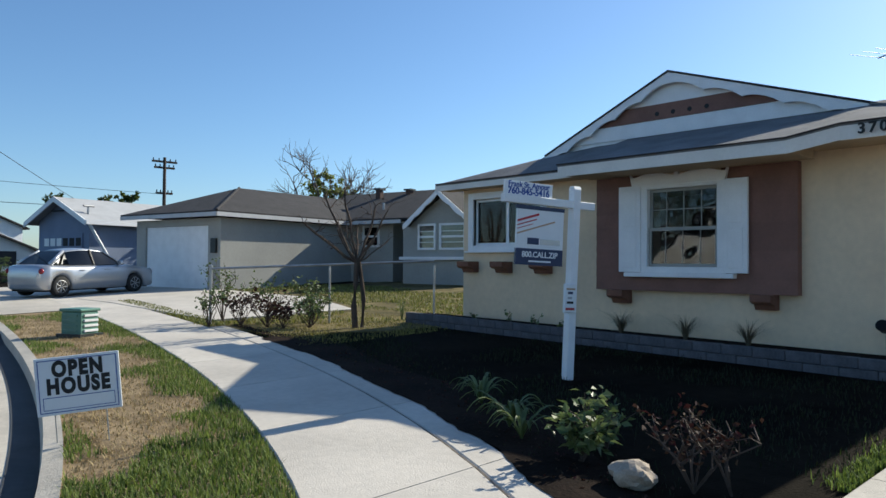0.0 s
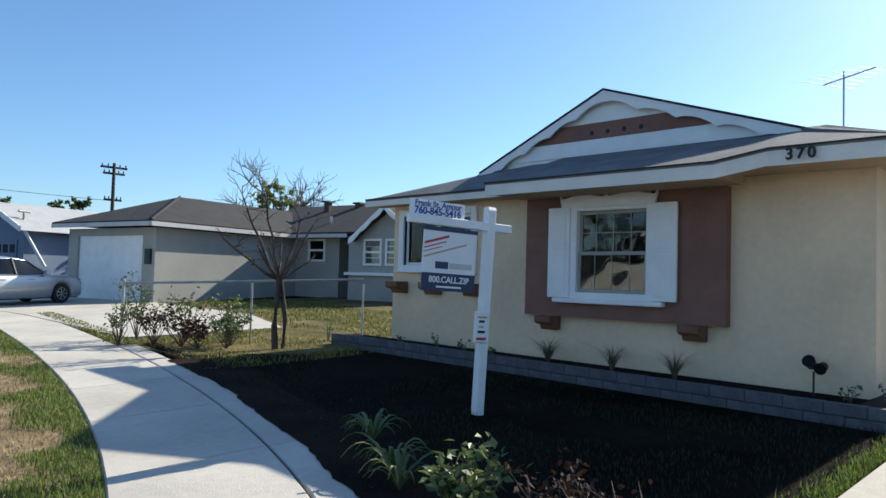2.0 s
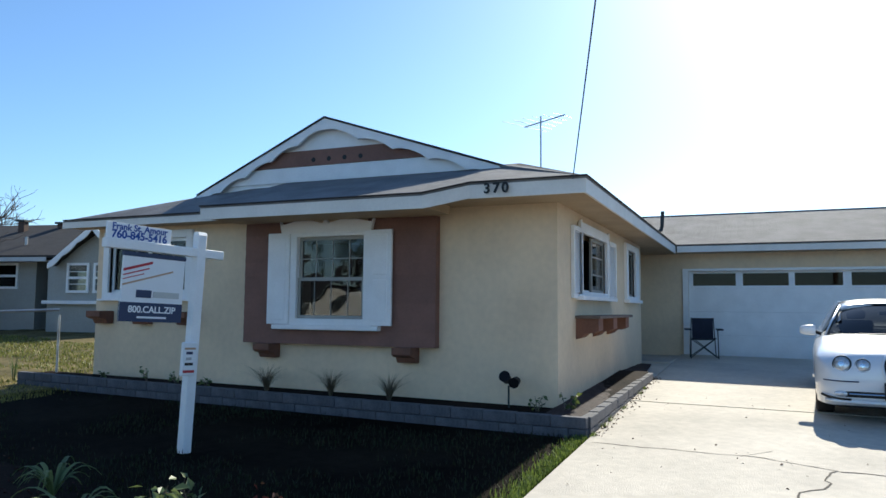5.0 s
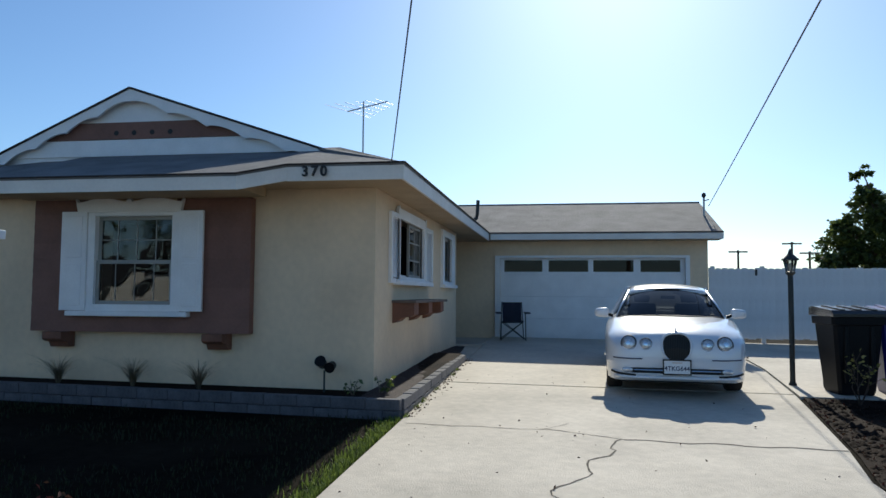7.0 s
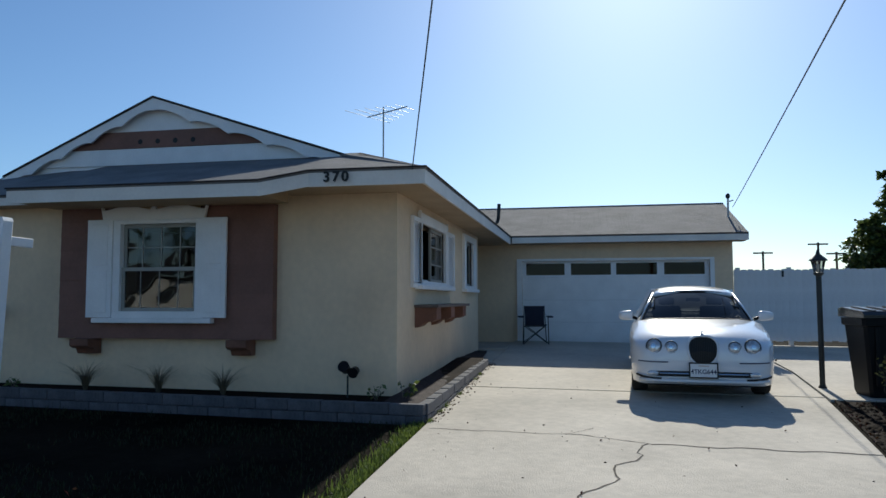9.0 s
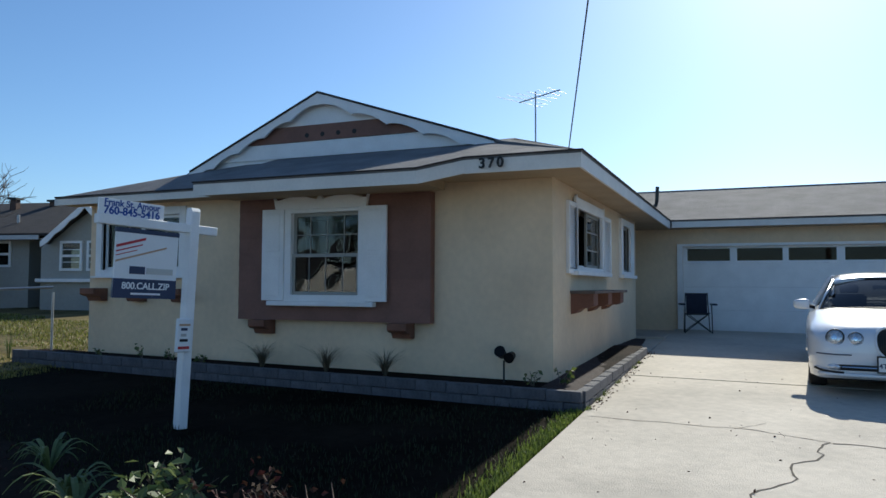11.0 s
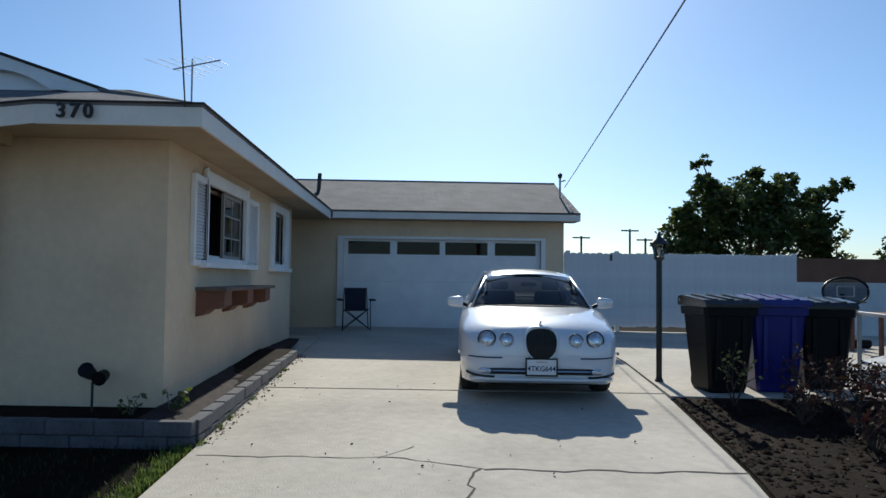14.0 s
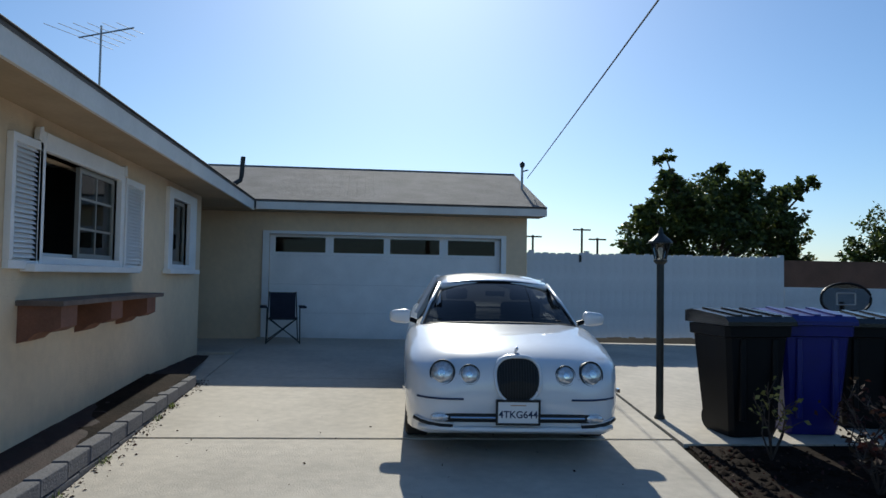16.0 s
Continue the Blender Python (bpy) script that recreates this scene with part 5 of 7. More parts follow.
    part("air_intake", tube(bmesh.new(), [Vector((face(y, 0.36) + 0.0, y, 0.36)) * K for y in (-0.56, -0.5, -0.4, -0.2, 0, 0.2, 0.4, 0.5, 0.56)], 0.034 * K, 8), M_INK, t)
    part("intake_bar", tube(bmesh.new(), [Vector((face(y, 0.36) + 0.026, y, 0.365)) * K for y in (-0.52, -0.4, -0.2, 0, 0.2, 0.4, 0.52)], 0.011 * K, 6), M_CHROME, t)
    for sd in (-1, 1):
        slot = part("corner_slot", tube(bmesh.new(), [Vector((face(y, 0.3) + 0.004, sd * y, z)) * K for y, z in ((0.5, 0.3), (0.6, 0.303), (0.68, 0.308), (0.75, 0.318), (0.8, 0.33))], 0.016 * K, 6), M_INK, t)
        part("slot_trim", tube(bmesh.new(), [Vector((face(y, 0.3) + 0.012, sd * y, z + 0.018)) * K for y, z in ((0.5, 0.3), (0.6, 0.303), (0.68, 0.308), (0.75, 0.318), (0.8, 0.33))], 0.006 * K, 5), M_CARW, slot)
    part("chin_lip", tube(bmesh.new(), [Vector((face(y, 0.29) + 0.01, y, 0.275)) * K for y in (-0.76, -0.66, -0.4, 0, 0.4, 0.66, 0.76)], 0.022 * K, 8), M_CARW, t, "", True)
    pl = part("number_plate", B(0.03 * K, 0.045 * K, -0.16 * K, 0.16 * K, 0.325 * K, 0.5 * K, 0.003), M_PAPER, t, "white number plate in a black frame")
    for a, c, d, e in ((-0.172, 0.172, 0.494, 0.51), (-0.172, 0.172, 0.315, 0.332), (-0.172, -0.156, 0.332, 0.494), (0.156, 0.172, 0.332, 0.494)):
        part("plate_frame", B(0.028 * K, 0.05 * K, a * K, c * K, d * K, e * K), M_INK, pl)
    words("plate_number", "4TKG644", 0.076 * K, Matrix.Translation(Vector((0.046, 0, 0.395)) * K) @ Matrix(((0, 0, 1, 0), (1, 0, 0, 0), (0, 1, 0, 0), (0, 0, 0, 1))), M_NAVY, pl, "", 0.001, 0.0013)
    part("plate_bar", B(0.0455 * K, 0.0475 * K, -0.06 * K, 0.06 * K, 0.464 * K, 0.472 * K), M_TAN, pl)
    part("visor_paper", B(-1.56 * K, -1.48 * K, -0.14 * K, 0.1 * K, 0.968 * K, 0.974 * K), M_PAPER, t)
    return t


car(pose(11.12, -0.22, G(11.12, -0.22), 0, 1.9, 175.5), M_CARW, "white saloon car parked nose-out on the driveway", 1.0, True)
silver = car(pose(10.05, 26.9, G(10.0, 26.9) - 0.01, 0, -1.5, 22), M_CARS, "silver saloon car parked on the neighbour's drive", 0.96, False)
# a shorter tail and a taller cabin than the white car
for ob in silver.children_recursive:
    for v in ob.data.vertices:
        if v.co.x < -3.95:
            v.co.x = -3.95 + (v.co.x + 3.95) * 0.42
        if v.co.z > 0.9:
            v.co.z = 0.9 + (v.co.z - 0.9) * 1.2


# ---- wheeled bins ----
def bin_(x, y, rot, mt, label, k=1.0):
    t = thing("wheeled_bin", pose(x, y, G(x, y) + 0.002, 0, 0, rot), label, "bin", "wheeled bins beside the driveway")
    bm = bmesh.new()
    secs = [(0.0, 0.22, 0.25), (0.05, 0.235, 0.265), (0.55, 0.275, 0.315), (0.86, 0.295, 0.345), (0.87, 0.325, 0.375), (0.96, 0.33, 0.38)]
    rings = []
    for z, a, c in secs:
        q = 0.04
        pts = [(-a + q, -c), (a - q, -c), (a, -c + q), (a, c - q), (a - q, c), (-a + q, c), (-a, c - q), (-a, -c + q)]
        rings.append([bm.verts.new((px * k, py * k, z * k)) for px, py in pts])
    for r, s in zip(rings, rings[1:]):
        for i in range(8):
            bm.faces.new((r[i], r[(i + 1) % 8], s[(i + 1) % 8], s[i]))
    bm.faces.new(rings[0][::-1])
    bm.faces.new(rings[-1])
    part("bin_body", bm, mt, t)
    for yy in (-0.18, 0.18):
        part("body_rib", B(-0.31 * k, -0.265 * k, (yy - 0.03) * k, (yy + 0.03) * k, 0.15 * k, 0.85 * k, 0.008), mt, t)
    lidm = M_LID if mt is M_BLACK else mt
    lid = part("bin_lid", prism([(-0.36, 0.965), (-0.36, 1.0), (-0.3, 1.045), (0.25, 1.09), (0.36, 1.07), (0.36, 0.97)], "y", -0.385 * k, 0.385 * k), lidm, t)
    lid.data.transform(Matrix.Diagonal((k, 1, k, 1)))
    for yy in (-0.22, 0.0, 0.22):
        part("lid_rib", prism([(-0.3 * k, 1.045 * k), (0.25 * k, 1.09 * k), (0.25 * k, 1.105 * k), (-0.3 * k, 1.06 * k)], "y", (yy - 0.035) * k, (yy + 0.035) * k), lidm, lid)
    part("handle", T([(0.4 * k, -0.26 * k, 0.98 * k), (0.42 * k, -0.2 * k, 1.0 * k), (0.42 * k, 0.2 * k, 1.0 * k), (0.4 * k, 0.26 * k, 0.98 * k)], 0.016), mt, t)
    for yy in (-0.2, 0.2):
        part("wheel", lathe([(0.05, -0.03), (0.1, -0.03), (0.105, 0), (0.1, 0.03), (0.05, 0.03)], 18, None, Matrix.Translation((0.2 * k, yy * k, 0.105)) @ Matrix.Rotation(radians(90), 4, "X")), M_TYRE, t)
    for ob in t.children_recursive:
        for v in ob.data.vertices:
            v.co.y *= 0.91
            v.co.z *= 1.05
    return t


bin_(12.2, -2.62, 6, M_BLACK, "black plastic wheeled bin with closed lid", 1.02)
bin_(12.3, -3.32, -6, M_BLUE, "bright blue plastic wheeled recycling bin, lid closed", 1.03)
bin_(12.55, -4.08, -8, M_BLACK, "black plastic wheeled bin behind the blue one", 1.0)

# ---- lamp post ----
lp = thing("lamp_post", pose(12.75, -2.06, G(12.75, -2.06)), "dark metal garden lamp post with glass lantern", "lamp post")
part("pole", T([(0, 0, 0), (0, 0, 1.6)], 0.038, 12), M_DKMETAL, lp)
part("pole_base", lathe([(0.055, 0), (0.055, 0.02), (0.042, 0.04), (0.038, 0.06)], 14), M_DKMETAL, lp)
lan = part("lantern_frame", lathe([(0.04, 1.58), (0.07, 1.61), (0.07, 1.63), (0.03, 1.64)], 12), M_DKMETAL, lp)
for k in range(6):
    a = math.pi / 3 * k
    part("lantern_bar", T([(0.055 * math.cos(a), 0.055 * math.sin(a), 1.63), (0.095 * math.cos(a), 0.095 * math.sin(a), 1.81)], 0.007, 5), M_DKMETAL, lan)
gl = part("lantern_glass", lathe([(0.05, 1.635), (0.088, 1.805)], 6), M_GLASS, lan)
gl.visible_shadow = False
part("lantern_cap", lathe([(0.125, 1.8), (0.12, 1.82), (0.05, 1.88), (0.03, 1.9), (0.02, 1.94), (0.006, 1.97)], 12), M_DKMETAL, lan)
part("bulb", lathe([(0.012, 1.64), (0.016, 1.67), (0.028, 1.72), (0.02, 1.75), (0.004, 1.76)], 12), M_BULB, lan)

# ---- folding camp chair ----
ch = thing("folding_chair", pose(18.35, 2.35, G(18.35, 2.35) + 0.01, 0, 0, 8), "navy canvas folding camp chair by the garage door", "chair")
part("seat", prism([(-0.25, 0.43), (0.2, 0.38), (0.22, 0.4), (-0.25, 0.45)], "y", -0.24, 0.24), M_CANVAS, ch)
part("backrest", prism([(0.2, 0.42), (0.3, 0.86), (0.315, 0.86), (0.215, 0.42)], "y", -0.22, 0.22), M_CANVAS, ch)
for sd in (-1, 1):
    part("leg", T([(-0.27, sd * 0.28, 0.0), (-0.25, sd * 0.27, 0.62)], 0.011), M_DKMETAL, ch)
    part("leg", T([(0.2, sd * 0.27, 0.0), (0.31, sd * 0.23, 0.87)], 0.011), M_DKMETAL, ch)
    part("cross_leg", T([(-0.27, sd * 0.28, 0.02), (-0.25, -sd * 0.24, 0.44)], 0.009), M_DKMETAL, ch)
    part("cross_leg", T([(0.2, sd * 0.27, 0.02), (0.2, -sd * 0.24, 0.4)], 0.009), M_DKMETAL, ch)
    part("armrest", B(-0.3, 0.25, sd * 0.33 - 0.055, sd * 0.33 + 0.055, 0.605, 0.635, 0.004), M_CANVAS, ch)

# ---- roof fittings ----
vp = thing("vent_pipe", pose(19.8, 3.35, 3.1), "dark bent metal vent pipe on the garage roof", "vent pipe")
part("pipe", T([(-0.35, 0.3, -0.08), (0.0, 0.02, 0.2), (0.0, 0.0, 0.3), (0.0, -0.02, 0.65)], 0.045, 10), M_DKMETAL, vp)
mast = thing("service_mast", pose(20.3, -2.25, 3.3), "thin metal service mast at the garage roof end", "mast")
part("mast_pipe", T([(0, 0, -0.05), (0, 0, 0.5)], 0.025, 8), M_METAL, mast)
part("mast_head", lathe([(0.03, 0.5), (0.055, 0.54), (0.05, 0.6), (0.01, 0.63)], 10), M_DKMETAL, mast)
part("insulator", T([(0, 0, 0.42), (-0.05, -0.12, 0.45)], 0.015, 6), M_METAL, mast)
ant = thing("roof_antenna", pose(24.9, 7.82, RZ - 0.2), "thin metal television antenna on a roof mast", "antenna")
part("mast", T([(0, 0, 0), (0, 0, 3.75)], 0.028, 6), M_METAL, ant)
AD = Vector((-0.38, -0.92, 0.0))
part("boom", T([AD * -0.7 + Vector((0, 0, 3.5)), AD * 1.0 + Vector((0, 0, 3.62))], 0.022, 5), M_METAL, ant)
for k in range(6):
    u = -0.66 + 0.31 * k
    c, hl = AD * u + Vector((0, 0, 3.55 + 0.07 * u)), 1.1 - 0.13 * k
    part("element", T([c + Vector((0.88, -0.46, 0.0)) * hl, c - Vector((0.88, -0.46, 0.0)) * hl], 0.008, 4), M_METAL, ant)
for z in (0.4, 0.85):
    part("small_element", T([(0.2, -0.25, z), (-0.2, 0.25, z + 0.1)], 0.01, 4), M_METAL, ant)
    part("small_element", T([(-0.1, -0.3, z + 0.1), (0.1, 0.3, z)], 0.01, 4), M_METAL, ant)


def cable(name, a, c, sag, r, label, n=14):
    a, c = Vector(a), Vector(c)
    pts = [a.lerp(c, i / n) - Vector((0, 0, sag * 4 * (i / n) * (1 - i / n))) for i in range(n + 1)]
    return tagged(part(name, T(pts, r, 5), M_DKMETAL), label, "cable")


# one drop line from the street pole to the house corner, another to the garage mast
cable("service_cable", (9.42, 3.1, 2.78), (-12, -3.0, 7.1), 0.1, 0.0065, "thin dark service cable from the eave to a street pole")
cable("service_cable", (20.25, -2.35, 3.58), (-14.7, 1.8, 4.2), 0.1, 0.0085, "thin dark service cable from the garage mast to a street pole")
sp = thing("utility_pole", pose(-12, -3.0, G(-12, -3) - 0.3), "tall brown wooden utility pole across the street", "utility pole")
part("pole", T([(0, 0, 0), (0, 0, 9.5)], 0.16, 10, 0.11), M_BARK, sp)
part("crossarm", B(-0.06, 0.06, -1.1, 1.1, 8.7, 8.82), M_BARK, sp)

# ---- white board fence and what lies behind it ----
fence = tagged(new("fence_back"), "white painted dog-eared board fence beside the garage", "fence", "", "structure")
fm = None
FX = 19.3
for i in range(36):
    y = -2.22 - 0.146 * i
    if fm is None:
        ob = part("board", prism([(-0.0735, 0.0), (0.0735, 0.0), (0.0735, 1.6), (0.05, 1.63), (-0.05, 1.63), (-0.0735, 1.6)], "x", 0, 0.02), M_FENCE, fence)
        fm = ob.data
    else:
        ob = new("board", fm)
        ob.parent = fence
    ob.location = (FX + (0.0025 if i % 2 else 0), y, 0.385 + random.uniform(-0.012, 0.012))
lowf = part("low_wall", B(FX + 0.05, FX + 0.2, -18, -7.45, 0.1, 1.42), M_FENCE, fence)
for z in (0.6, 1.75):
    part("rail", B(FX + 0.026, FX + 0.07, -7.4, -2.2, z, z + 0.09), M_FENCE, fence)
for y in (-2.25, -3.35, -7.38):
    part("post", B(FX + 0.03, FX + 0.12, y - 0.045, y + 0.045, 0.2, 2.06), M_FENCE, fence)
gt = part("gate_latch", B(FX - 0.03, FX, -3.22, -3.18, 1.84, 1.98), M_DKMETAL, fence)
bw = structure("yard_wall", B(24.0, 24.2, -24, -8.2, 0.1, 2.12), M_BROWNWALL, "dark brown yard wall behind the low fence", "wall")


def branch(bm, a, d, length, r, depth, rng, tips, bend=0.35, n=4, kids=3, up=0.15):
    pts, p, dd = [Vector(a)], Vector(a), Vector(d).normalized()
    for _ in range(n):
        dd = (dd + Vector((rng.uniform(-bend, bend), rng.uniform(-bend, bend), rng.uniform(-bend, bend) + up))).normalized()
        p = p + dd * length / n
        pts.append(p.copy())
    tube(bm, pts, r, 6 if depth > 1 else 4, r * 0.55)
    if depth == 0:
        tips.append(p)
        return
    for k in range(kids):
        q = pts[rng.randint(max(1, n - 2), n)]
        nd = (dd + Vector((rng.uniform(-1, 1), rng.uniform(-1, 1), rng.uniform(-0.5, 0.8))) * 0.9).normalized()
        branch(bm, q, nd, length * rng.uniform(0.55, 0.8), r * 0.55, depth - 1, rng, tips, bend, n, kids, up)


def tree(name, x, y, z, h, trunk_r, crowns, leaves, size, mt, label, seed, stub=0.3):
    """Trunk and limbs, and a crown of leaf clumps with gaps; crowns: (dx, dy, dz, radius)."""
    rng = random.Random(seed)
    t = thing(name, pose(x, y, z), label, "tree")
    tb, cb = bmesh.new(), bmesh.new()
    tube(tb, [(0, 0, -0.2), (0.05, 0.02, h * stub * 0.5), (0, 0, h * stub)], trunk_r, 8, trunk_r * 0.7)
    for cx, cy, cz, r in crowns:
        c = Vector((cx, cy, cz))
        tube(tb, [(0, 0, h * stub * 0.9), (cx * 0.5, cy * 0.5, h * stub + (cz - h * stub) * 0.4), c], trunk_r * 0.5, 6, 0.02)
        share = int(leaves * r * r / sum(k[3] ** 2 for k in crowns))
        clumps = max(6, share // 26)
        for _ in range(clumps):
            d = Vector((rng.gauss(0, 1), rng.gauss(0, 1), rng.gauss(0, 0.8)))
            d = d.normalized() * r * rng.uniform(0.25, 1.08)
            leaf_cloud(cb, c + d, r * rng.uniform(0.13, 0.26), 26, size, rng, shell=0.1)
    part("trunk", tb, M_BARK, t)
    part("crown", cb, mt, t)
    return t


tree("garden_tree", 31, -11.8, 0.3, 5.6, 0.22, [(0, 0, 3.3, 1.9), (0.3, 2.0, 2.9, 1.25), (-0.2, -2.1, 3.3, 1.3), (0.2, 1.3, 4.2, 1.05), (0, -0.8, 4.4, 1.05), (0.1, 2.95, 2.3, 0.75), (0.1, 1.7, 5.0, 0.5), (0.1, 1.8, 5.75, 0.33), (0.1, -0.2, 5.3, 0.4), (0.1, -1.7, 5.0, 0.45), (0.2, -2.7, 4.4, 0.6), (0.2, -3.5, 4.75, 0.42), (0.2, -4.0, 5.0, 0.2), (0, -2.7, 2.4, 0.9), (0.1, 2.5, 3.7, 0.5)], 22000, 0.2, L_TREE, "dense dark green garden tree behind the white fence", 3)
tree("garden_tree", 34, -21.3, 0.3, 4.2, 0.2, [(0, 0, 2.9, 1.6), (0, -2, 3.2, 1.7), (0.3, 1.3, 2.3, 1.0)], 10000, 0.17, L_TREE, "dark round tree beyond the yard wall", 4)
tree("slim_cypress", 33, -15.6, 0.3, 3.6, 0.1, [(0, 0, 1.2, 0.5), (0, 0, 2.1, 0.5), (0, 0, 2.9, 0.4), (0, 0, 3.5, 0.25)], 1500, 0.12, L_TREE, "dark slim cypress behind the low fence", 5, 0.15)
tree("garden_tree", 36, -18.2, 0.3, 4, 0.1, [(0, 0, 3.0, 0.9), (0, 0.8, 2.3, 0.8), (0.2, -0.6, 2.2, 0.7)], 900, 0.13, L_YELLOW, "thin yellowish tree beyond the yard wall", 6)

# far poles over the fence
for x, y, h in ((65, -13.05, 4.9), (65, -17.25, 5.56), (65, -18.6, 4.78)):
    p = thing("utility_pole", pose(x, y, 0.3), "far wooden utility pole against the sky", "utility pole", "far poles behind the fence")
    part("pole", T([(0, 0, 0), (0, 0, h)], 0.09, 6), M_BARK, p)
    part("crossarm", B(-0.06, 0.06, -0.75, 0.75, h - 0.2, h - 0.08), M_BARK, p)

# ---- side yard: basketball stand, table and pipe fence ----
hoop = thing("basketball_stand", pose(17.2, -7.25, G(17, -7) - 0.0), "low basketball stand with a dark rimmed backboard", "basketball hoop")
part("pole", T([(0.1, 0, 0), (0.1, 0, 1.02)], 0.04), M_DKMETAL, hoop)
bbp = [(0.46 * math.cos(a), 1.05 + 0.25 * math.sin(a) + (0.04 if math.sin(a) > 0 else 0)) for a in [2 * math.pi * i / 28 for i in range(28)]]
bbd = part("backboard", prism(bbp, "x", 0, 0.012), M_BOARDGLASS, hoop)
part("board_rim", T([(-0.01, *p) for p in bbp + bbp[:1]], 0.022, 6), M_BLACK, bbd)
for a, c in (((-0.012, -0.17, 0.97), (-0.012, 0.17, 0.97)), ((-0.012, -0.17, 1.17), (-0.012, 0.17, 1.17)), ((-0.012, -0.17, 0.97), (-0.012, -0.17, 1.17)), ((-0.012, 0.17, 0.97), (-0.012, 0.17, 1.17))):
    part("target_line", T([a, c], 0.012, 5), M_METAL, bbd)
part("hoop_ring", T([(-0.25 + 0.22 * math.cos(a), 0.22 * math.sin(a), 0.87) for a in [2 * math.pi * i / 20 for i in range(21)]], 0.012, 5), M_DKMETAL, hoop)
part("base", B(-0.3, 0.5, -0.35, 0.35, 0, 0.15, 0.03), M_BLACK, hoop)
tbl = thing("patio_table", pose(16.0, -7.6, G(16, -7.6)), "weathered wooden patio table in the side yard", "table")
part("tabletop", B(-0.5, 0.5, -0.8, 0.8, 0.7, 0.75, 0.005), M_BROWNB, tbl)
for sx in (-0.42, 0.42):
    for sy in (-0.7, 0.7):
        part("leg", B(sx - 0.03, sx + 0.03, sy - 0.03, sy + 0.03, 0, 0.7), M_BROWNB, tbl)
pf = thing("pipe_fence", pose(0, 0, 0), "low galvanised pipe rail fence beside the bins", "fence")
PF = [(12.75, -4.75), (10.6, -5.0), (8.4, -5.25), (6.2, -5.5)]
for x, y in PF:
    part("post", T([(x, y, G(x, y) - 0.05), (x, y, G(x, y) + 0.95)], 0.028), M_METAL, pf)
for z in (0.95, 0.3):
    part("rail", T([(x, y, G(x, y) + z) for x, y in PF], 0.024), M_METAL, pf)
kbs = part("kerb_board", T([(x, y + 0.05, G(x, y) + 0.05) for x, y in PF], 0.05, 4), M_KERB, pf)
tarp = bmesh.new()
bmesh.ops.create_icosphere(tarp, subdivisions=3, radius=1)
for v in tarp.verts:
    v.co = Vector((v.co.x * 0.7, v.co.y * 0.9, max(0, v.co.z) * 0.28)) * (1 + 0.25 * noise.noise(v.co * 2.3))
tagged(part("blue_tarp", tarp, M_ROOFW), "crumpled pale blue tarp on the ground", "tarp").location = (13.6, -6.1, G(13.6, -6.1))


# ---- the neighbour's house: hip-roofed garage wing and a gabled wing ----
NB = pose(11.8, 24.4, 0.3, 0, 0, 12)
nh = thing("neighbour_house", NB, "grey-green stucco bungalow with dark hip roof", "house")
wall_x("wall", 0, 0.2, 0, 4.86, -0.4, 2.45, [(0.66, 4.3, -0.35, 2.2)], M_NWALL, "", nh)
part("wall", B(0.2, 6.5, 0, 0.2, -0.4, 2.45), M_NWALL, nh)
wall_x("wall", 6.5, 6.7, -2.2, 0.2, -0.4, 2.5, [(-1.44, -0.72, 1.66, 2.38)], M_NWALL, "", nh)
part("wall", B(6.7, 9.0, -2.2, -2.0, -0.4, 2.5), M_NWALL, nh)
part("wall", B(9.0, 9.2, -4.0, -2.0, -0.4, 2.6), M_NWALL, nh)
part("porch_ceiling", B(6.2, 9.2, -4.2, -2.2, 2.5, 2.54), M_NWALL, nh)
part("wall", B(0.2, 14, 4.66, 4.86, -0.4, 2.45), M_NWALL, nh)
dr = part("garage_door", B(0.08, 0.12, 0.66, 4.3, -0.35, 2.2), M_WHITE, nh, "white sectional garage door")
for k in range(4):
    part("door_section", B(0.066, 0.085, 0.67, 4.29, -0.33 + 0.63 * k, 0.296 + 0.63 * k, 0.003), M_WHITE, dr)
part("meter_box", B(-0.1, 0, 0.15, 0.42, 1.25, 1.75, 0.01), M_DKMETAL, nh)
E_ = 2.66
rr = [(-0.45, -0.36, E_), (-0.45, 5.22, E_), (2.75, 2.43, 3.82), (15, 2.43, 3.82), (15, -0.36, E_), (15, 5.22, E_)]
rfn = part("roof", slab([rr[0], rr[1], rr[2]], 0.08), M_ROOFN, nh, "dark brown shingle hip roof")
part("roof_slope", slab([rr[0], rr[2], rr[3], rr[4]], 0.08), M_ROOFN, rfn)
part("roof_slope", slab([rr[1], rr[5], rr[3], rr[2]], 0.08), M_ROOFN, rfn)
part("ridge_cap", T([rr[2], rr[0]], 0.05, 6), M_ROOFN, rfn)
for a, c in (((-0.46, -0.37), (-0.46, 5.23)), ((-0.46, -0.37), (5.85, -0.37)), ((5.85, -0.37), (5.85, -3.1))):
    board("fascia", (*a, E_ - 0.05), (*c, E_ - 0.05), 0.14, 0.03 if a[0] != c[0] else -0.03, M_NTRIM, nh)
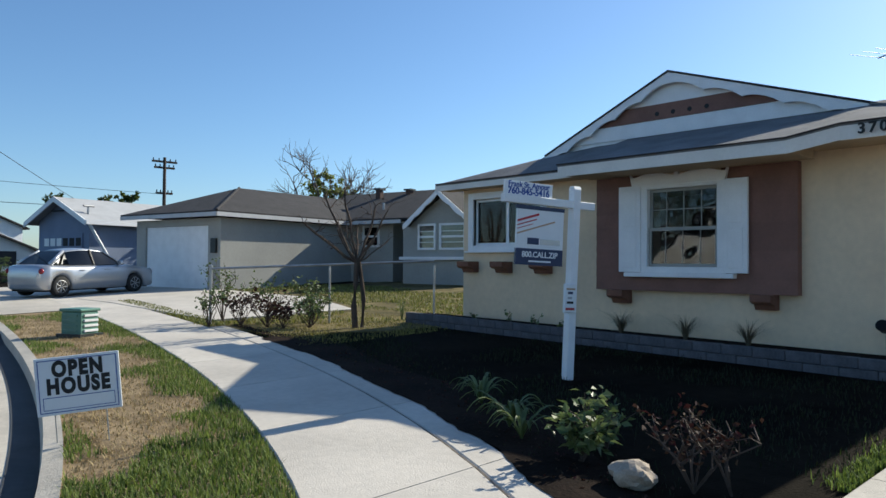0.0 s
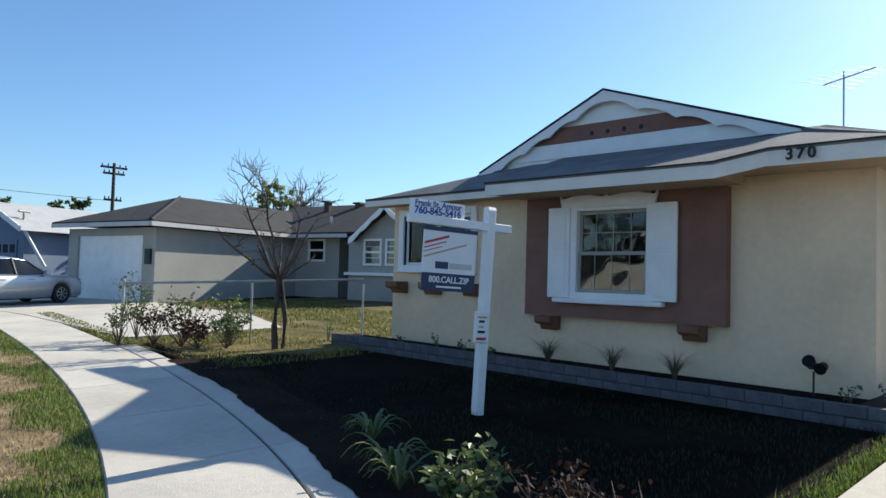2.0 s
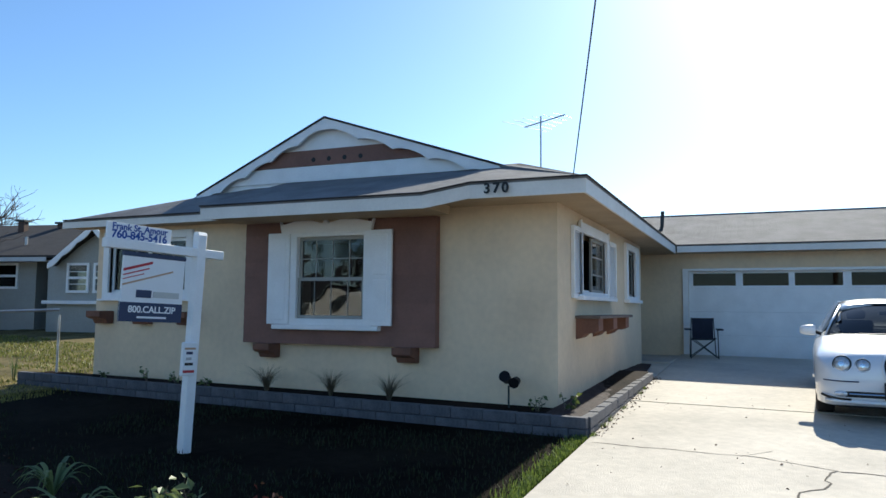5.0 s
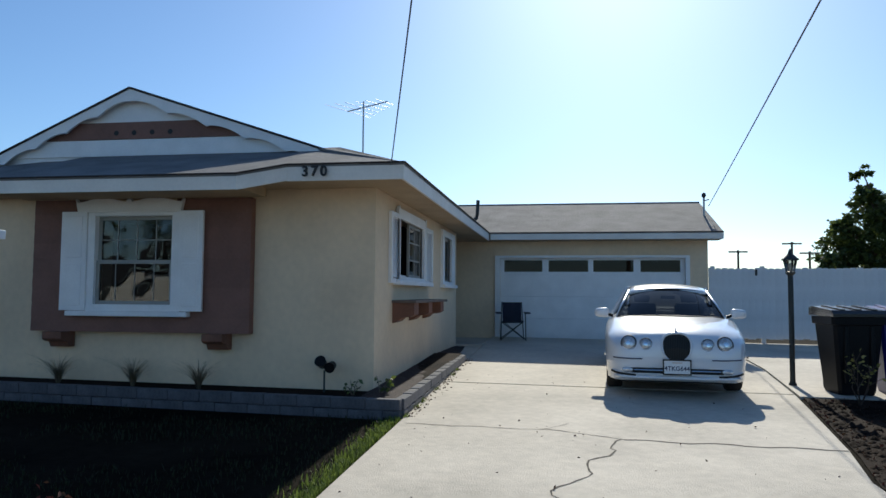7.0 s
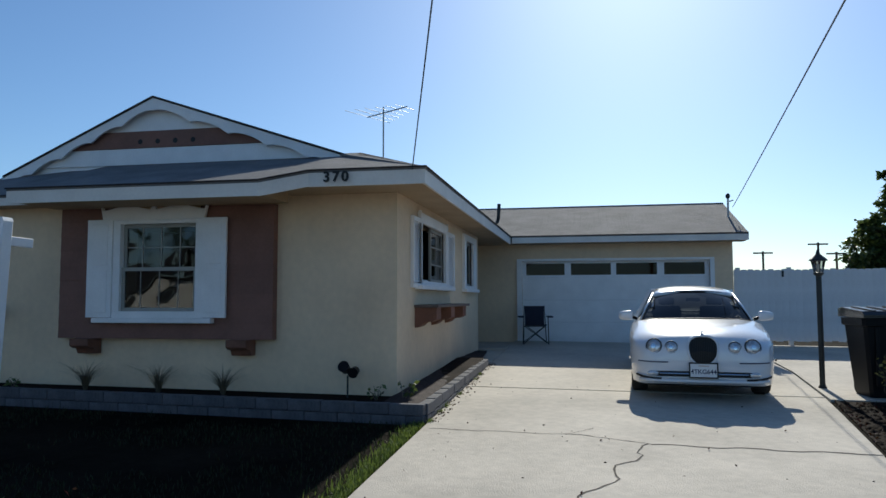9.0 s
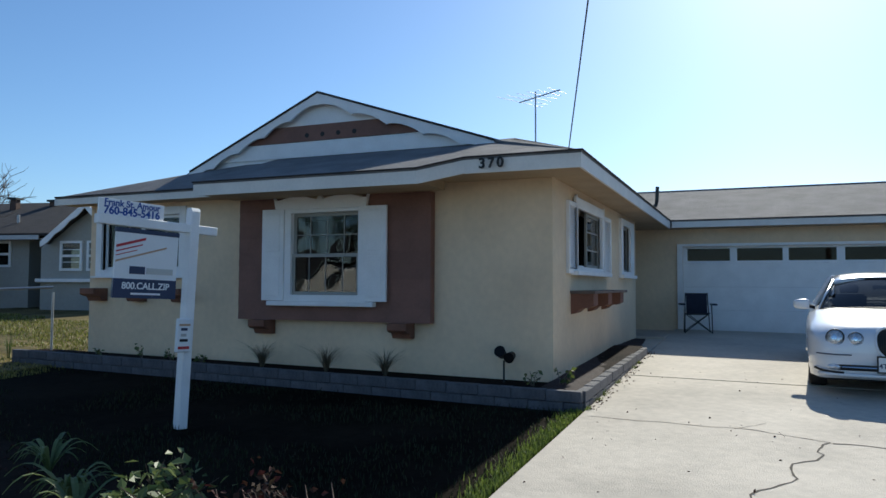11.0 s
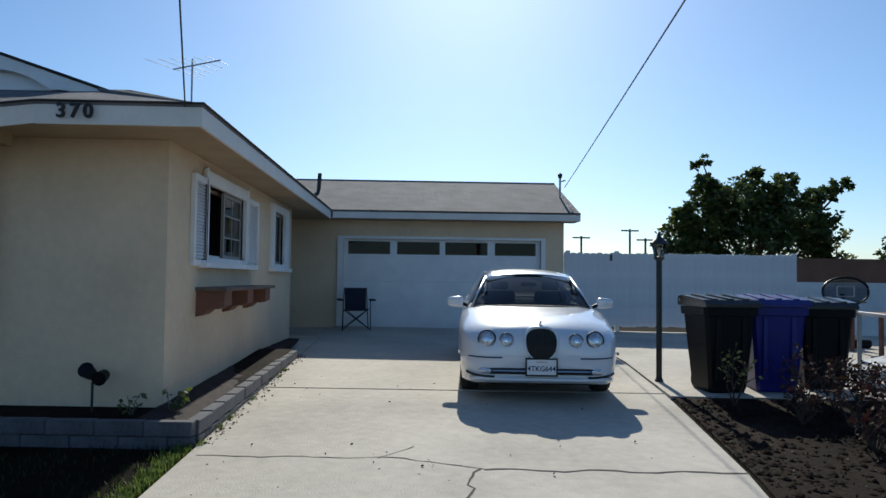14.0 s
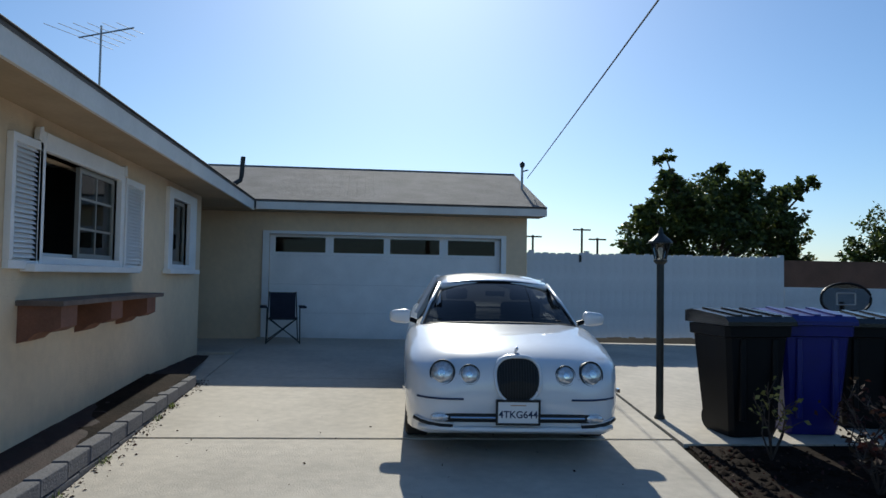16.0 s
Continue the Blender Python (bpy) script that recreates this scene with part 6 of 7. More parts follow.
# cross wing behind, its ridge along y
for x0, x1 in ((5.83, 9.5), (12.9, 9.5)):
    part("roof_slope", slab([(x0, -7.5, E_ + 0.012), (x1, -7.5, 4.12), (x1, 3.0, 4.12), (x0, 3.0, E_ + 0.012)], 0.08), M_ROOFN, rfn)
for x, y, h in ((8.7, 0.35, 0.2), (9.1, -1.0, 0.14)):
    ck = part("chimney", B(x - 0.13, x + 0.13, y - 0.13, y + 0.13, 3.6, 3.95 + h, 0.02), M_BROWNWALL, rfn)
    part("chimney_cap", B(x - 0.19, x + 0.19, y - 0.19, y + 0.19, 3.95 + h, 4.02 + h), M_DKMETAL, ck)
part("vent_stub", T([(7.0, -1.3, 2.95), (7.0, -1.3, 3.4)], 0.05), M_METAL, rfn)


def small_window(parent, axis, a0, a1, z0, z1, face, out, glazing_bars=True):
    """A white-framed double-hung window."""
    w = new("window")
    w.parent = parent
    f = (face - 0.05, face + 0.04) if out < 0 else (face - 0.04, face + 0.05)
    def bx(u0, u1, v0, v1, d=f, nm="window_frame", mm=M_VINYL):
        return part(nm, B(d[0], d[1], u0, u1, v0, v1) if axis == "x" else B(u0, u1, d[0], d[1], v0, v1), mm, w)
    bx(a0 - 0.08, a0, z0 - 0.08, z1 + 0.08)
    bx(a1, a1 + 0.08, z0 - 0.08, z1 + 0.08)
    bx(a0, a1, z1, z1 + 0.08)
    bx(a0, a1, z0 - 0.08, z0)
    bx(a0, a1, (z0 + z1) / 2 - 0.04, (z0 + z1) / 2 + 0.04)
    for u in (0.25, 0.75) if glazing_bars else ():
        bx(a0, a1, z0 + (z1 - z0) * u - 0.012, z0 + (z1 - z0) * u + 0.012)
    p = bx(a0, a1, z0, z1, (face + 0.0, face + 0.006), "pane", M_GLASS)
    p.visible_shadow = False
    # sheet behind the pane, coloured dark for an unlit room
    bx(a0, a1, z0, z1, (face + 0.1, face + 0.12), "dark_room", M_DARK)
    return w


small_window(nh, "x", -1.44, -0.72, 1.66, 2.38, 6.5, -1, False)
# gabled wing
gx, ga, gc = 5.7, -7.03, -3.33
gm = (ga + gc) / 2
part("wall", prism([(ga, -0.4), (gc, -0.4), (gc, 2.2), (gm, 3.42), (ga, 2.2)], "x", gx, gx + 0.2), M_NWALL, nh)
part("wall", B(gx + 0.2, 14, gc - 0.2, gc, -0.4, 2.2), M_NWALL, nh)
part("gable_board", B(gx - 0.03, gx, ga, gc, 2.42, 2.5), M_NWALL, nh)
part("window_ledge", B(gx - 0.2, gx, ga - 0.1, gc + 0.05, 1.08, 1.19, 0.01), M_WHITE, nh)
for a, c in ((-4.78, -4.13), (-6.07, -5.1)):
    small_window(nh, "x", a, c, 1.52, 2.32, gx - 0.02, -1)
for sd, y in ((-1, 2 * gm + 3.63), (1, -3.63)):
    part("roof_slope", slab([(gx - 0.4, y, 2.37), (gx - 0.4, gm, 3.6), (12, gm, 3.6), (12, y, 2.37)], 0.07), M_ROOFN, rfn)
    bmx = bmesh.new()
    n = 30
    top, low = [], []
    for i in range(n + 1):
        u = i / n
        yy, zz = gm + (y - gm) * u, 3.59 - 1.23 * u
        top.append((yy, zz))
        low.append((yy, zz - 0.17 - 0.06 * abs(math.sin(math.pi * 3 * u))))
    rws = [[bmx.verts.new((x, *p)) for p in s] for x in (gx - 0.44, gx - 0.4) for s in (top, low)]
    for i in range(n):
        for p, q in ((0, 1), (2, 3), (0, 2), (1, 3)):
            bmx.faces.new((rws[p][i], rws[p][i + 1], rws[q][i + 1], rws[q][i]))
    bmesh.ops.recalc_face_normals(bmx, faces=bmx.faces[:])
    part("barge_board", bmx, M_WHITE, nh, "white scalloped barge board")

# neighbour's drive
nd = prism([(7.12, 15.1), (10.4, 14.9), (11.75, 18.5), (12.1, 32.3), (6.6, 33), (7.3, 21.5)], "z", 0, 1)
for v in nd.verts:
    v.co.z = G(v.co.x, v.co.y) + (0.012 if v.co.z > 0.5 else -0.1)
structure("neighbour_driveway", nd, M_WALK, "pale concrete driveway in front of the neighbour's garage", "driveway")
nd2 = ribbon(lambda y: KERB(y) - WALK(y) + 0.06, 0.0, -0.01, 0.0, [20 + 0.5 * i for i in range(26)], WALK)
structure("driveway_apron", nd2, M_CONC, "concrete apron from the neighbour's drive to the street", "driveway")

# ---- blue house beyond, and houses far off ----
bh = thing("blue_house", pose(12.3, 39.5, 0.3, 0, 0, 14), "blue-grey stucco house with a pale gabled roof", "house")
part("wall", prism([(0, -0.4), (4.6, -0.4), (4.6, 3.15), (2.3, 4.1), (0, 3.15)], "x", 0, 0.2), M_BLUEWALL, bh)
part("wall", B(0.2, 16, 0, 0.2, -0.4, 3.1), M_BLUEWALL, bh)
gdr = part("garage_door", B(-0.06, 0, 0.5, 4.1, -0.3, 2.35), M_BLUEWALL, bh, "pale blue garage door with small windows")
for k in range(6):
    part("door_window", B(-0.075, -0.055, 0.62 + 0.58 * k, 1.04 + 0.58 * k, 1.72, 2.12), M_PAPER if k > 2 else M_DARK, gdr)
for y0, y1 in ((-0.5, 2.3), (5.1, 2.3)):
    z0 = 2.95
    part("roof", slab([(-0.5, y0, z0), (-0.5, y1, 4.2), (17, y1, 4.2), (17, y0, z0)], 0.12), M_ROOFW, bh)
    a, c = (-0.5, y0, z0 + 0.01), (-0.5, y1, 4.21)
    part("barge_board", prism([(y0, z0 - 0.25), (y0, z0 + 0.02), (y1, 4.22), (y1, 3.95)], "x", -0.56, -0.5), M_WHITE, bh)
part("fascia", B(-0.5, 17, -0.56, -0.5, 2.75, 2.96), M_WHITE, bh)
part("gutter_pipe", T([(-0.2, -0.35, 2.75), (0.85, -0.35, 1.1)], 0.08), M_WHITE, bh)
part("wall_lamp", T([(-0.3, 1.8, 3.5), (-0.3, 2.8, 3.5)], 0.05), M_DKMETAL, bh)
part("roof_vent", T([(0.1, 0.3, 3.2), (0.1, 0.3, 3.68), (-0.15, 0.3, 3.7), (0.4, 0.3, 3.7)], 0.06), M_METAL, bh)
for x, y, w, h, rot, mm, lab in ((15.5, 82, 8, 6.2, 12, M_WHITE, "far white gabled house down the street"), (12.0, 64, 8, 3.7, 4, M_FASCIA, "far cream gabled house down the street")):
    f = thing("far_house", pose(x, y, 0.1, 0, 0, rot), lab, "house", "far houses down the street")
    part("wall", prism([(-w / 2, -0.4), (w / 2, -0.4), (w / 2, h - 1.6), (0, h), (-w / 2, h - 1.6)], "y", 0, 10), mm, f)
    part("roof", slab([(-w / 2 - 0.5, -0.4, h - 1.75), (0, -0.4, h + 0.1), (0, 10.4, h + 0.1), (-w / 2 - 0.5, 10.4, h - 1.75)], 0.15), M_ROOFN, f)
    part("roof", slab([(w / 2 + 0.5, -0.4, h - 1.75), (0, -0.4, h + 0.1), (0, 10.4, h + 0.1), (w / 2 + 0.5, 10.4, h - 1.75)], 0.15), M_ROOFN, f)
    for k in (-0.25, 0.25):
        part("window", B(k * w - 0.7, k * w + 0.7, -0.06, 0.02, 0.8, 1.9), M_DARK, f)
tree("street_hedge", 8.3, 38.5, 0.2, 1.4, 0.06, [(0, 0, 0.7, 0.7), (-0.9, 0.8, 0.7, 0.7), (-2.0, 1.4, 0.6, 0.7), (0.8, -0.2, 0.5, 0.6)], 2600, 0.1, L_SHRUB, "low brownish hedge beside the silver car", 8, 0.1)

# far utility pole with three arms, and its lines
up = thing("utility_pole", pose(25.1, 62, 0.3), "tall dark utility pole with cross arms", "utility pole")
part("pole", T([(0, 0, 0), (0, 0, 9.75)], 0.19, 8, 0.13), M_BARK, up)
for z, hw in ((9.3, 1.05), (8.8, 0.85), (6.65, 0.7)):
    part("crossarm", B(-hw, hw, -0.09, 0.09, z, z + 0.16), M_BARK, up)
    for k in (-0.9, -0.45, 0.45, 0.9):
        part("insulator", T([(hw * k, 0, z + 0.16), (hw * k, 0, z + 0.36)], 0.05, 6), M_DKMETAL, up)
cable("power_line", (24.9, 62, 6.95), (-40, 66, 9.6), 0.5, 0.018, "thin dark power line across the sky")
cable("power_line", (12.5, 46, 4.4), (-40, 60, 7.3), 0.5, 0.016, "thin dark power line across the sky")
cable("power_line", (12.2, 41.8, 4.5), (-3, 22, 9.5), 0.3, 0.014, "thin dark drop line to the blue house")
tree("tall_tree", 43, 121, 0, 13.5, 0.35, [(0, 0, 9.5, 1.5), (0.5, 0, 11.3, 1.7), (-1, 0, 11.0, 1.2), (1.3, 0, 9.3, 1.1)], 900, 0.5, L_TREE, "far tall tree with tufted crown", 21, 0.5)
tree("tall_tree", 40, 122, 0, 12.5, 0.3, [(0, 0, 9.8, 1.3), (0.3, 0, 11.2, 1.0), (-0.8, 0, 9.0, 0.9)], 600, 0.5, L_TREE, "far tall tree with tufted crown", 22, 0.5)
tree("tall_tree", 32.3, 122, 0, 12.0, 0.3, [(0, 0, 10.6, 1.4), (0.8, 0, 9.8, 1.0)], 600, 0.5, L_TREE, "far tall tree with tufted crown", 23, 0.5)


# ---- bare trees ----
def bare_tree(name, x, y, z, label, starts, length, r, depth, seed, leafy=0, mt=None, lsize=0.08, bark=None, kids=3, up=0.15):
    rng = random.Random(seed)
    t = thing(name, pose(x, y, z), label, "tree")
    bm, tips = bmesh.new(), []
    for a, d in starts:
        branch(bm, a, d, length, r, depth, rng, tips, kids=kids, up=up)
    part("trunk", bm, bark or M_BARK, t)
    if leafy:
        lb = bmesh.new()
        for p in tips:
            for _ in range(leafy):
                leaf(lb, p + Vector((rng.gauss(0, 0.1), rng.gauss(0, 0.1), rng.gauss(0, 0.1))) * lsize * 8, lsize * rng.uniform(0.7, 1.3), rng)
        part("foliage", lb, mt, t)
    return t


def pruned_tree(x, y, z, label, seed):
    """Two dark stems that part into bare, cut-back limbs; limbs run across the line of the fence."""
    r = random.Random(seed)
    t = thing("small_bare_tree", pose(x, y, z), label, "tree")
    across, along = Vector((0.84, -0.54, 0)), Vector((0.54, 0.84, 0))
    at = lambda a, h, d=0.0: across * a + along * d + Vector((0, 0, h))
    stems, limbs, tips = bmesh.new(), bmesh.new(), []
    tube(stems, [at(-0.02, -0.05), at(-0.05, 0.4), at(-0.02, 0.8), at(0.0, 1.25)], 0.055, 8, 0.045)
    tube(stems, [at(0.1, -0.05, 0.05), at(0.13, 0.5, 0.04), at(0.08, 0.9, 0.03), at(0.03, 1.25)], 0.045, 8, 0.035)
    for a, h, d, w in ((-0.95, 1.85, -0.1, 0.034), (-0.58, 2.4, 0.2, 0.03), (-0.38, 1.75, -0.3, 0.022), (-0.22, 2.45, -0.1, 0.028), (0.02, 1.8, 0.35, 0.024), (0.35, 2.2, 0.1, 0.028), (0.52, 2.1, -0.25, 0.022), (0.3, 1.6, -0.3, 0.018), (0.62, 1.62, 0.2, 0.014), (-0.2, 1.9, 0.4, 0.018)):
        pts = [at(0.0, 1.18)]
        for k in range(1, 6):
            u = k / 5
            pts.append(at(a * u ** 0.9, 1.18 + (h - 1.18) * u ** 1.1, d * u) + Vector((r.uniform(-0.03, 0.03), r.uniform(-0.03, 0.03), r.uniform(-0.02, 0.02))))
        tube(limbs, pts, w, 6, w * 0.6)
        for k in (3, 4, 5):
            for _ in range(2):
                branch(limbs, pts[k], (r.uniform(-1, 1), r.uniform(-1, 1), r.uniform(-0.2, 0.9)), r.uniform(0.12, 0.34), w * 0.28, 1, r, tips, 0.5, 3, 2, 0.0)
    part("trunk", stems, M_BARK, t)
    part("limb", limbs, M_BARK, t)
    lb = bmesh.new()
    for q in tips:
        if r.random() < 0.35:
            leaf(lb, q, 0.05 * r.uniform(0.6, 1.2), r)
    part("foliage", lb, L_ROSE, t)


pruned_tree(8.35, 12.0, G(8.35, 12) - 0.02, "small bare pruned tree with dark double trunk", 9)
bare_tree("bare_tree", 22.0, 33.2, 0.3, "bare many-twigged tree behind the neighbour's roof", [((0, 0, 0), (0, 0, 1)), ((0, 0, 2.4), (-1.0, 0.5, 0.7)), ((0, 0, 2.4), (1.1, -0.6, 0.6)), ((0, 0, 2.6), (-0.5, 0.3, 1)), ((0, 0, 2.6), (0.6, -0.3, 1)), ((0, 0, 2.6), (0.2, -0.6, 1))], 2.05, 0.075, 3, 14, 0, None, 0.1, M_TWIG, 4, 0.05)
tree("leafy_tree", 22.3, 34, 0.3, 6.2, 0.15, [(0, 0, 4.5, 0.9), (0.55, -0.3, 4.9, 0.7), (-0.5, 0.3, 5.0, 0.7), (0, 0, 5.5, 0.6), (1.1, -0.6, 4.5, 0.6)], 3600, 0.13, L_OLIVE, "yellow-green leafy tree behind the neighbour's roof", 15)
tree("far_foliage", 20.7, 40, 0.55, 4.6, 0.2, [(0, 0, 4.2, 0.8), (1.5, 0, 4.1, 0.7), (-1.4, 0, 4.0, 0.6)], 1500, 0.15, L_TREE, "dark tree tops just over the neighbour's ridge", 16)

# ---- pipe fence of the neighbour's front yard ----
fc = thing("yard_fence", pose(0, 0, 0), "galvanised pipe fence between the two front yards", "fence")
FP = [(6.75, 14.45), (8.45, 13.0), (10.0, 11.75)]
for x, y in FP:
    part("post", T([(x, y, G(x, y) - 0.05), (x, y, 1.13 + 0.02 * (x - 6.75))], 0.03 if x < 7 else 0.02), M_METAL, fc)
part("post_cap", lathe([(0.034, 0), (0.034, 0.03), (0.01, 0.05)], 10, None, Matrix.Translation((6.75, 14.45, 1.13))), M_METAL, fc)
part("top_rail", T([(x, y, 1.1 + 0.055 * (x - 6.75)) for x, y in FP], 0.022), M_METAL, fc)


# ---- shrubs ----
def bush(x, y, h, w, mt, label, seed, stems=7, leaves=120, size=0.06, droop=0.0, name="rose_bush", z=None):
    rng = random.Random(seed)
    t = thing(name, pose(x, y, (G(x, y) if z is None else z) - 0.02), label, "shrub")
    sb, lb = bmesh.new(), bmesh.new()
    for k in range(stems):
        a = 2 * math.pi * k / stems + rng.uniform(-0.4, 0.4)
        o = w * rng.uniform(0.3, 1.0)
        top = Vector((math.cos(a) * o, math.sin(a) * o, h * rng.uniform(0.6, 1.0)))
        pts = [Vector((0, 0, 0)), top * 0.35 + Vector((rng.uniform(-0.09, 0.09), rng.uniform(-0.09, 0.09), 0.06)), top * 0.7 + Vector((rng.uniform(-0.09, 0.09), rng.uniform(-0.09, 0.09), 0.05)), top]
        tube(sb, pts, 0.009, 5, 0.003)
        for q in range(3):
            b0 = pts[q + 1 if q < 2 else 2].lerp(pts[min(3, q + 2)], rng.random() * 0.7)
            b1 = b0 + Vector((rng.uniform(-0.15, 0.15), rng.uniform(-0.15, 0.15), rng.uniform(0.02, 0.16)))
            tube(sb, [b0, b1], 0.006, 4, 0.002)
            for _ in range(leaves // stems // 3):
                leaf(lb, b0.lerp(b1, rng.uniform(0, 1.2)) + Vector((rng.gauss(0, 0.035), rng.gauss(0, 0.035), rng.gauss(0, 0.035) - droop * rng.random())), size * rng.uniform(0.6, 1.3), rng)
    part("cane", sb, M_BARK, t)
    part("foliage", lb, mt, t)
    return t


for i, (x, y, h, w) in enumerate(((7.2, 14.85, 1.25, 0.5), (7.65, 13.9, 1.0, 0.5), (7.3, 13.3, 0.6, 0.45), (8.3, 13.4, 0.9, 0.4), (7.1, 13.9, 0.6, 0.4), (7.75, 12.6, 0.5, 0.35), (6.6, 14.2, 0.75, 0.35), (8.0, 12.9, 0.6, 0.4), (7.4, 12.9, 0.35, 0.35))):
    bush(x, y, h, w, L_ROSE if i in (2, 4, 8) else L_SHRUB, "scraggly rose bush along the yard fence", 40 + i, 11, 230, 0.075)
grass_clump(9.7, 12.35, G(9.7, 12.3), 40, 0.5, L_SHRUB, "spiky green plant at the fence end", rng, 0.4, "spiky_plant")
bush(4.68, 4.4, 0.36, 0.17, L_SHRUB, "leafy green shrub with drooping leaves in the bed", 51, 7, 300, 0.085, 0.12, "leafy_shrub")
bush(5.06, 4.46, 0.34, 0.07, L_SHRUB, "slim leafy green shoot in the bed", 52, 4, 80, 0.07, 0.08, "leafy_shrub")
bush(4.64, 3.56, 0.46, 0.26, L_ROSE, "bare woody rose with reddish leaves in the bed", 53, 9, 220, 0.045)
bush(4.75, 3.38, 0.44, 0.18, L_ROSE, "bare woody rose cane in the bed", 54, 5, 40, 0.045)


def strap_plant(x, y, n, h, label, seed):
    rng = random.Random(seed)
    t = thing("strap_leaved_plant", pose(x, y, G(x, y) - 0.01), label, "plant")
    bm = bmesh.new()
    for _ in range(n):
        a, l = rng.uniform(0, 6.3), h * rng.uniform(0.7, 1.2)
        d, s = Vector((math.cos(a), math.sin(a), 0)), Vector((-math.sin(a), math.cos(a), 0))
        w, reach = rng.uniform(0.014, 0.022), l * rng.uniform(0.5, 0.95)
        prev = None
        for k in range(8):
            u = k / 7
            p = d * reach * u + Vector((0, 0, l * (1.7 * u - 1.35 * u * u)))
            ww = w * (0.6 + 0.8 * u if u < 0.5 else 2.0 * (1 - u) + 0.02)
            cur = (bm.verts.new(p + s * ww + Vector((0, 0, 0.006))), bm.verts.new(p), bm.verts.new(p - s * ww + Vector((0, 0, 0.006))))
            if prev:
                bm.faces.new((prev[0], prev[1], cur[1], cur[0]))
                bm.faces.new((prev[1], prev[2], cur[2], cur[1]))
            prev = cur
    part("foliage", bm, L_SHRUB, t)
    return t


strap_plant(5.0, 5.35, 26, 0.42, "green strap-leaved plant in the bed", 61)
strap_plant(4.8, 5.05, 20, 0.38, "green strap-leaved plant in the bed", 62)
strap_plant(5.45, 6.1, 22, 0.4, "green strap-leaved plant in the bed", 63)
rk = bmesh.new()
bmesh.ops.create_icosphere(rk, subdivisions=3, radius=1)
for v in rk.verts:
    c = v.co.copy()
    v.co = Vector((c.x * 0.115, c.y * 0.145, c.z * 0.09)) * (1 + 0.3 * noise.noise(c * 1.4) + 0.08 * noise.noise(c * 5))
rock = tagged(part("rock", rk, M_ROCK), "pale angular garden rock at the bed edge", "rock")
rock.location = (4.49, 3.88, G(4.49, 3.9) + 0.055)

for i, (x, y, h, w) in enumerate(((11.3, -2.42, 0.62, 0.22), (10.9, -3.0, 0.65, 0.35), (10.4, -2.7, 0.3, 0.3), (10.7, -3.7, 0.55, 0.35), (9.9, -3.4, 0.45, 0.4), (9.4, -2.8, 0.3, 0.25), (9.0, -3.7, 0.5, 0.4), (10.0, -4.4, 0.6, 0.4), (8.2, -3.2, 0.4, 0.3), (7.6, -2.9, 0.35, 0.3), (11.4, -3.9, 0.45, 0.3), (11.0, -3.4, 0.6, 0.42), (10.3, -3.15, 0.55, 0.42), (9.6, -3.9, 0.55, 0.45), (8.8, -3.3, 0.5, 0.42), (9.2, -4.4, 0.55, 0.45), (8.0, -4.0, 0.5, 0.45))):
    bush(x, y, h, w, L_YELLOW if i == 0 else L_ROSE, "leggy rose bush with dark red leaves in the soil bed", 70 + i, 6 if i == 0 else 9, 70 if i == 0 else 150, 0.06)


# ---- grass ----
def blades(name, pts, h, mt, label, seed, lean=0.5, wid=0.005):
    """Single blades at the given (x, y) spots, joined into one."""
    r = np.random.default_rng(seed)
    n = len(pts)
    P = np.array([(x, y, G(x, y) - 0.03) for x, y in pts])
    a, L = r.uniform(0, 2 * np.pi, n), h * r.uniform(0.5, 1.15, n)
    D = np.stack([np.cos(a), np.sin(a), np.zeros(n)], 1)
    S = np.stack([-np.sin(a), np.cos(a), np.zeros(n)], 1) * wid * r.uniform(0.7, 1.4, n)[:, None]
    k = (L * r.uniform(0.1, 1.0, n) * lean)[:, None]
    up = np.stack([np.zeros(n), np.zeros(n), L], 1)
    V = np.stack([P + S, P - S, P + D * k * 0.35 + up * 0.6 - S * 0.7, P + D * k * 0.35 + up * 0.6 + S * 0.7, P + D * k + up], 1).reshape(-1, 3)
    i = np.arange(n)[:, None] * 5
    faces = [tuple(f) for f in (i + np.array([0, 1, 2, 3])).tolist()] + [tuple(f) for f in (i + np.array([3, 2, 4])).tolist()]
    me = bpy.data.meshes.new(name)
    me.from_pydata(V.tolist(), [], faces)
    me.materials.append(mt)
    return tagged(new(name, me), label, "grass", "", "stuff")


rg = random.Random(77)


def patch(x, y):
    return noise.noise(Vector((x * 0.9, y * 0.6, 3.1))) + 0.5 * noise.noise(Vector((x * 2.6, y * 2.2, 1.7)))


green, dry = [], []
while len(green) < 42000:
    y = 2.6 + 17 * rg.random() ** 1.9
    u = rg.random()
    x = KERB(y) + 0.04 + u * (WALK(y) - KERB(y) - 0.06)
    if patch(x, y) + 1.1 * max(0.0, (u - 0.45) / 0.55) + 0.6 * max(0.0, (0.25 - u) / 0.25) + (1.5 if y < 6.65 + 0.35 * math.sin(x * 5) else 0) - 0.5 > rg.uniform(-0.1, 0.25):
        green.append((x, y))
    elif rg.random() < 0.4:
        dry.append((x, y))
blades("verge_grass", green, 0.075, L_GRASS, "short green grass on the verge", 1, 0.7)
blades("verge_dry_grass", dry, 0.045, L_DRY, "dry straw grass on the bare verge", 2, 1.2)
lawn = []
while len(lawn) < 7000:
    x, y = rg.uniform(4.3, 9.3), rg.uniform(2.95, 12.5)
    if x < WALK(y) + JOINT(y) + 0.4:
        continue
    if patch(x, y) > rg.uniform(-0.25, 0.3) or (y < 3.3 and x > 5.4):
        lawn.append((x, y))
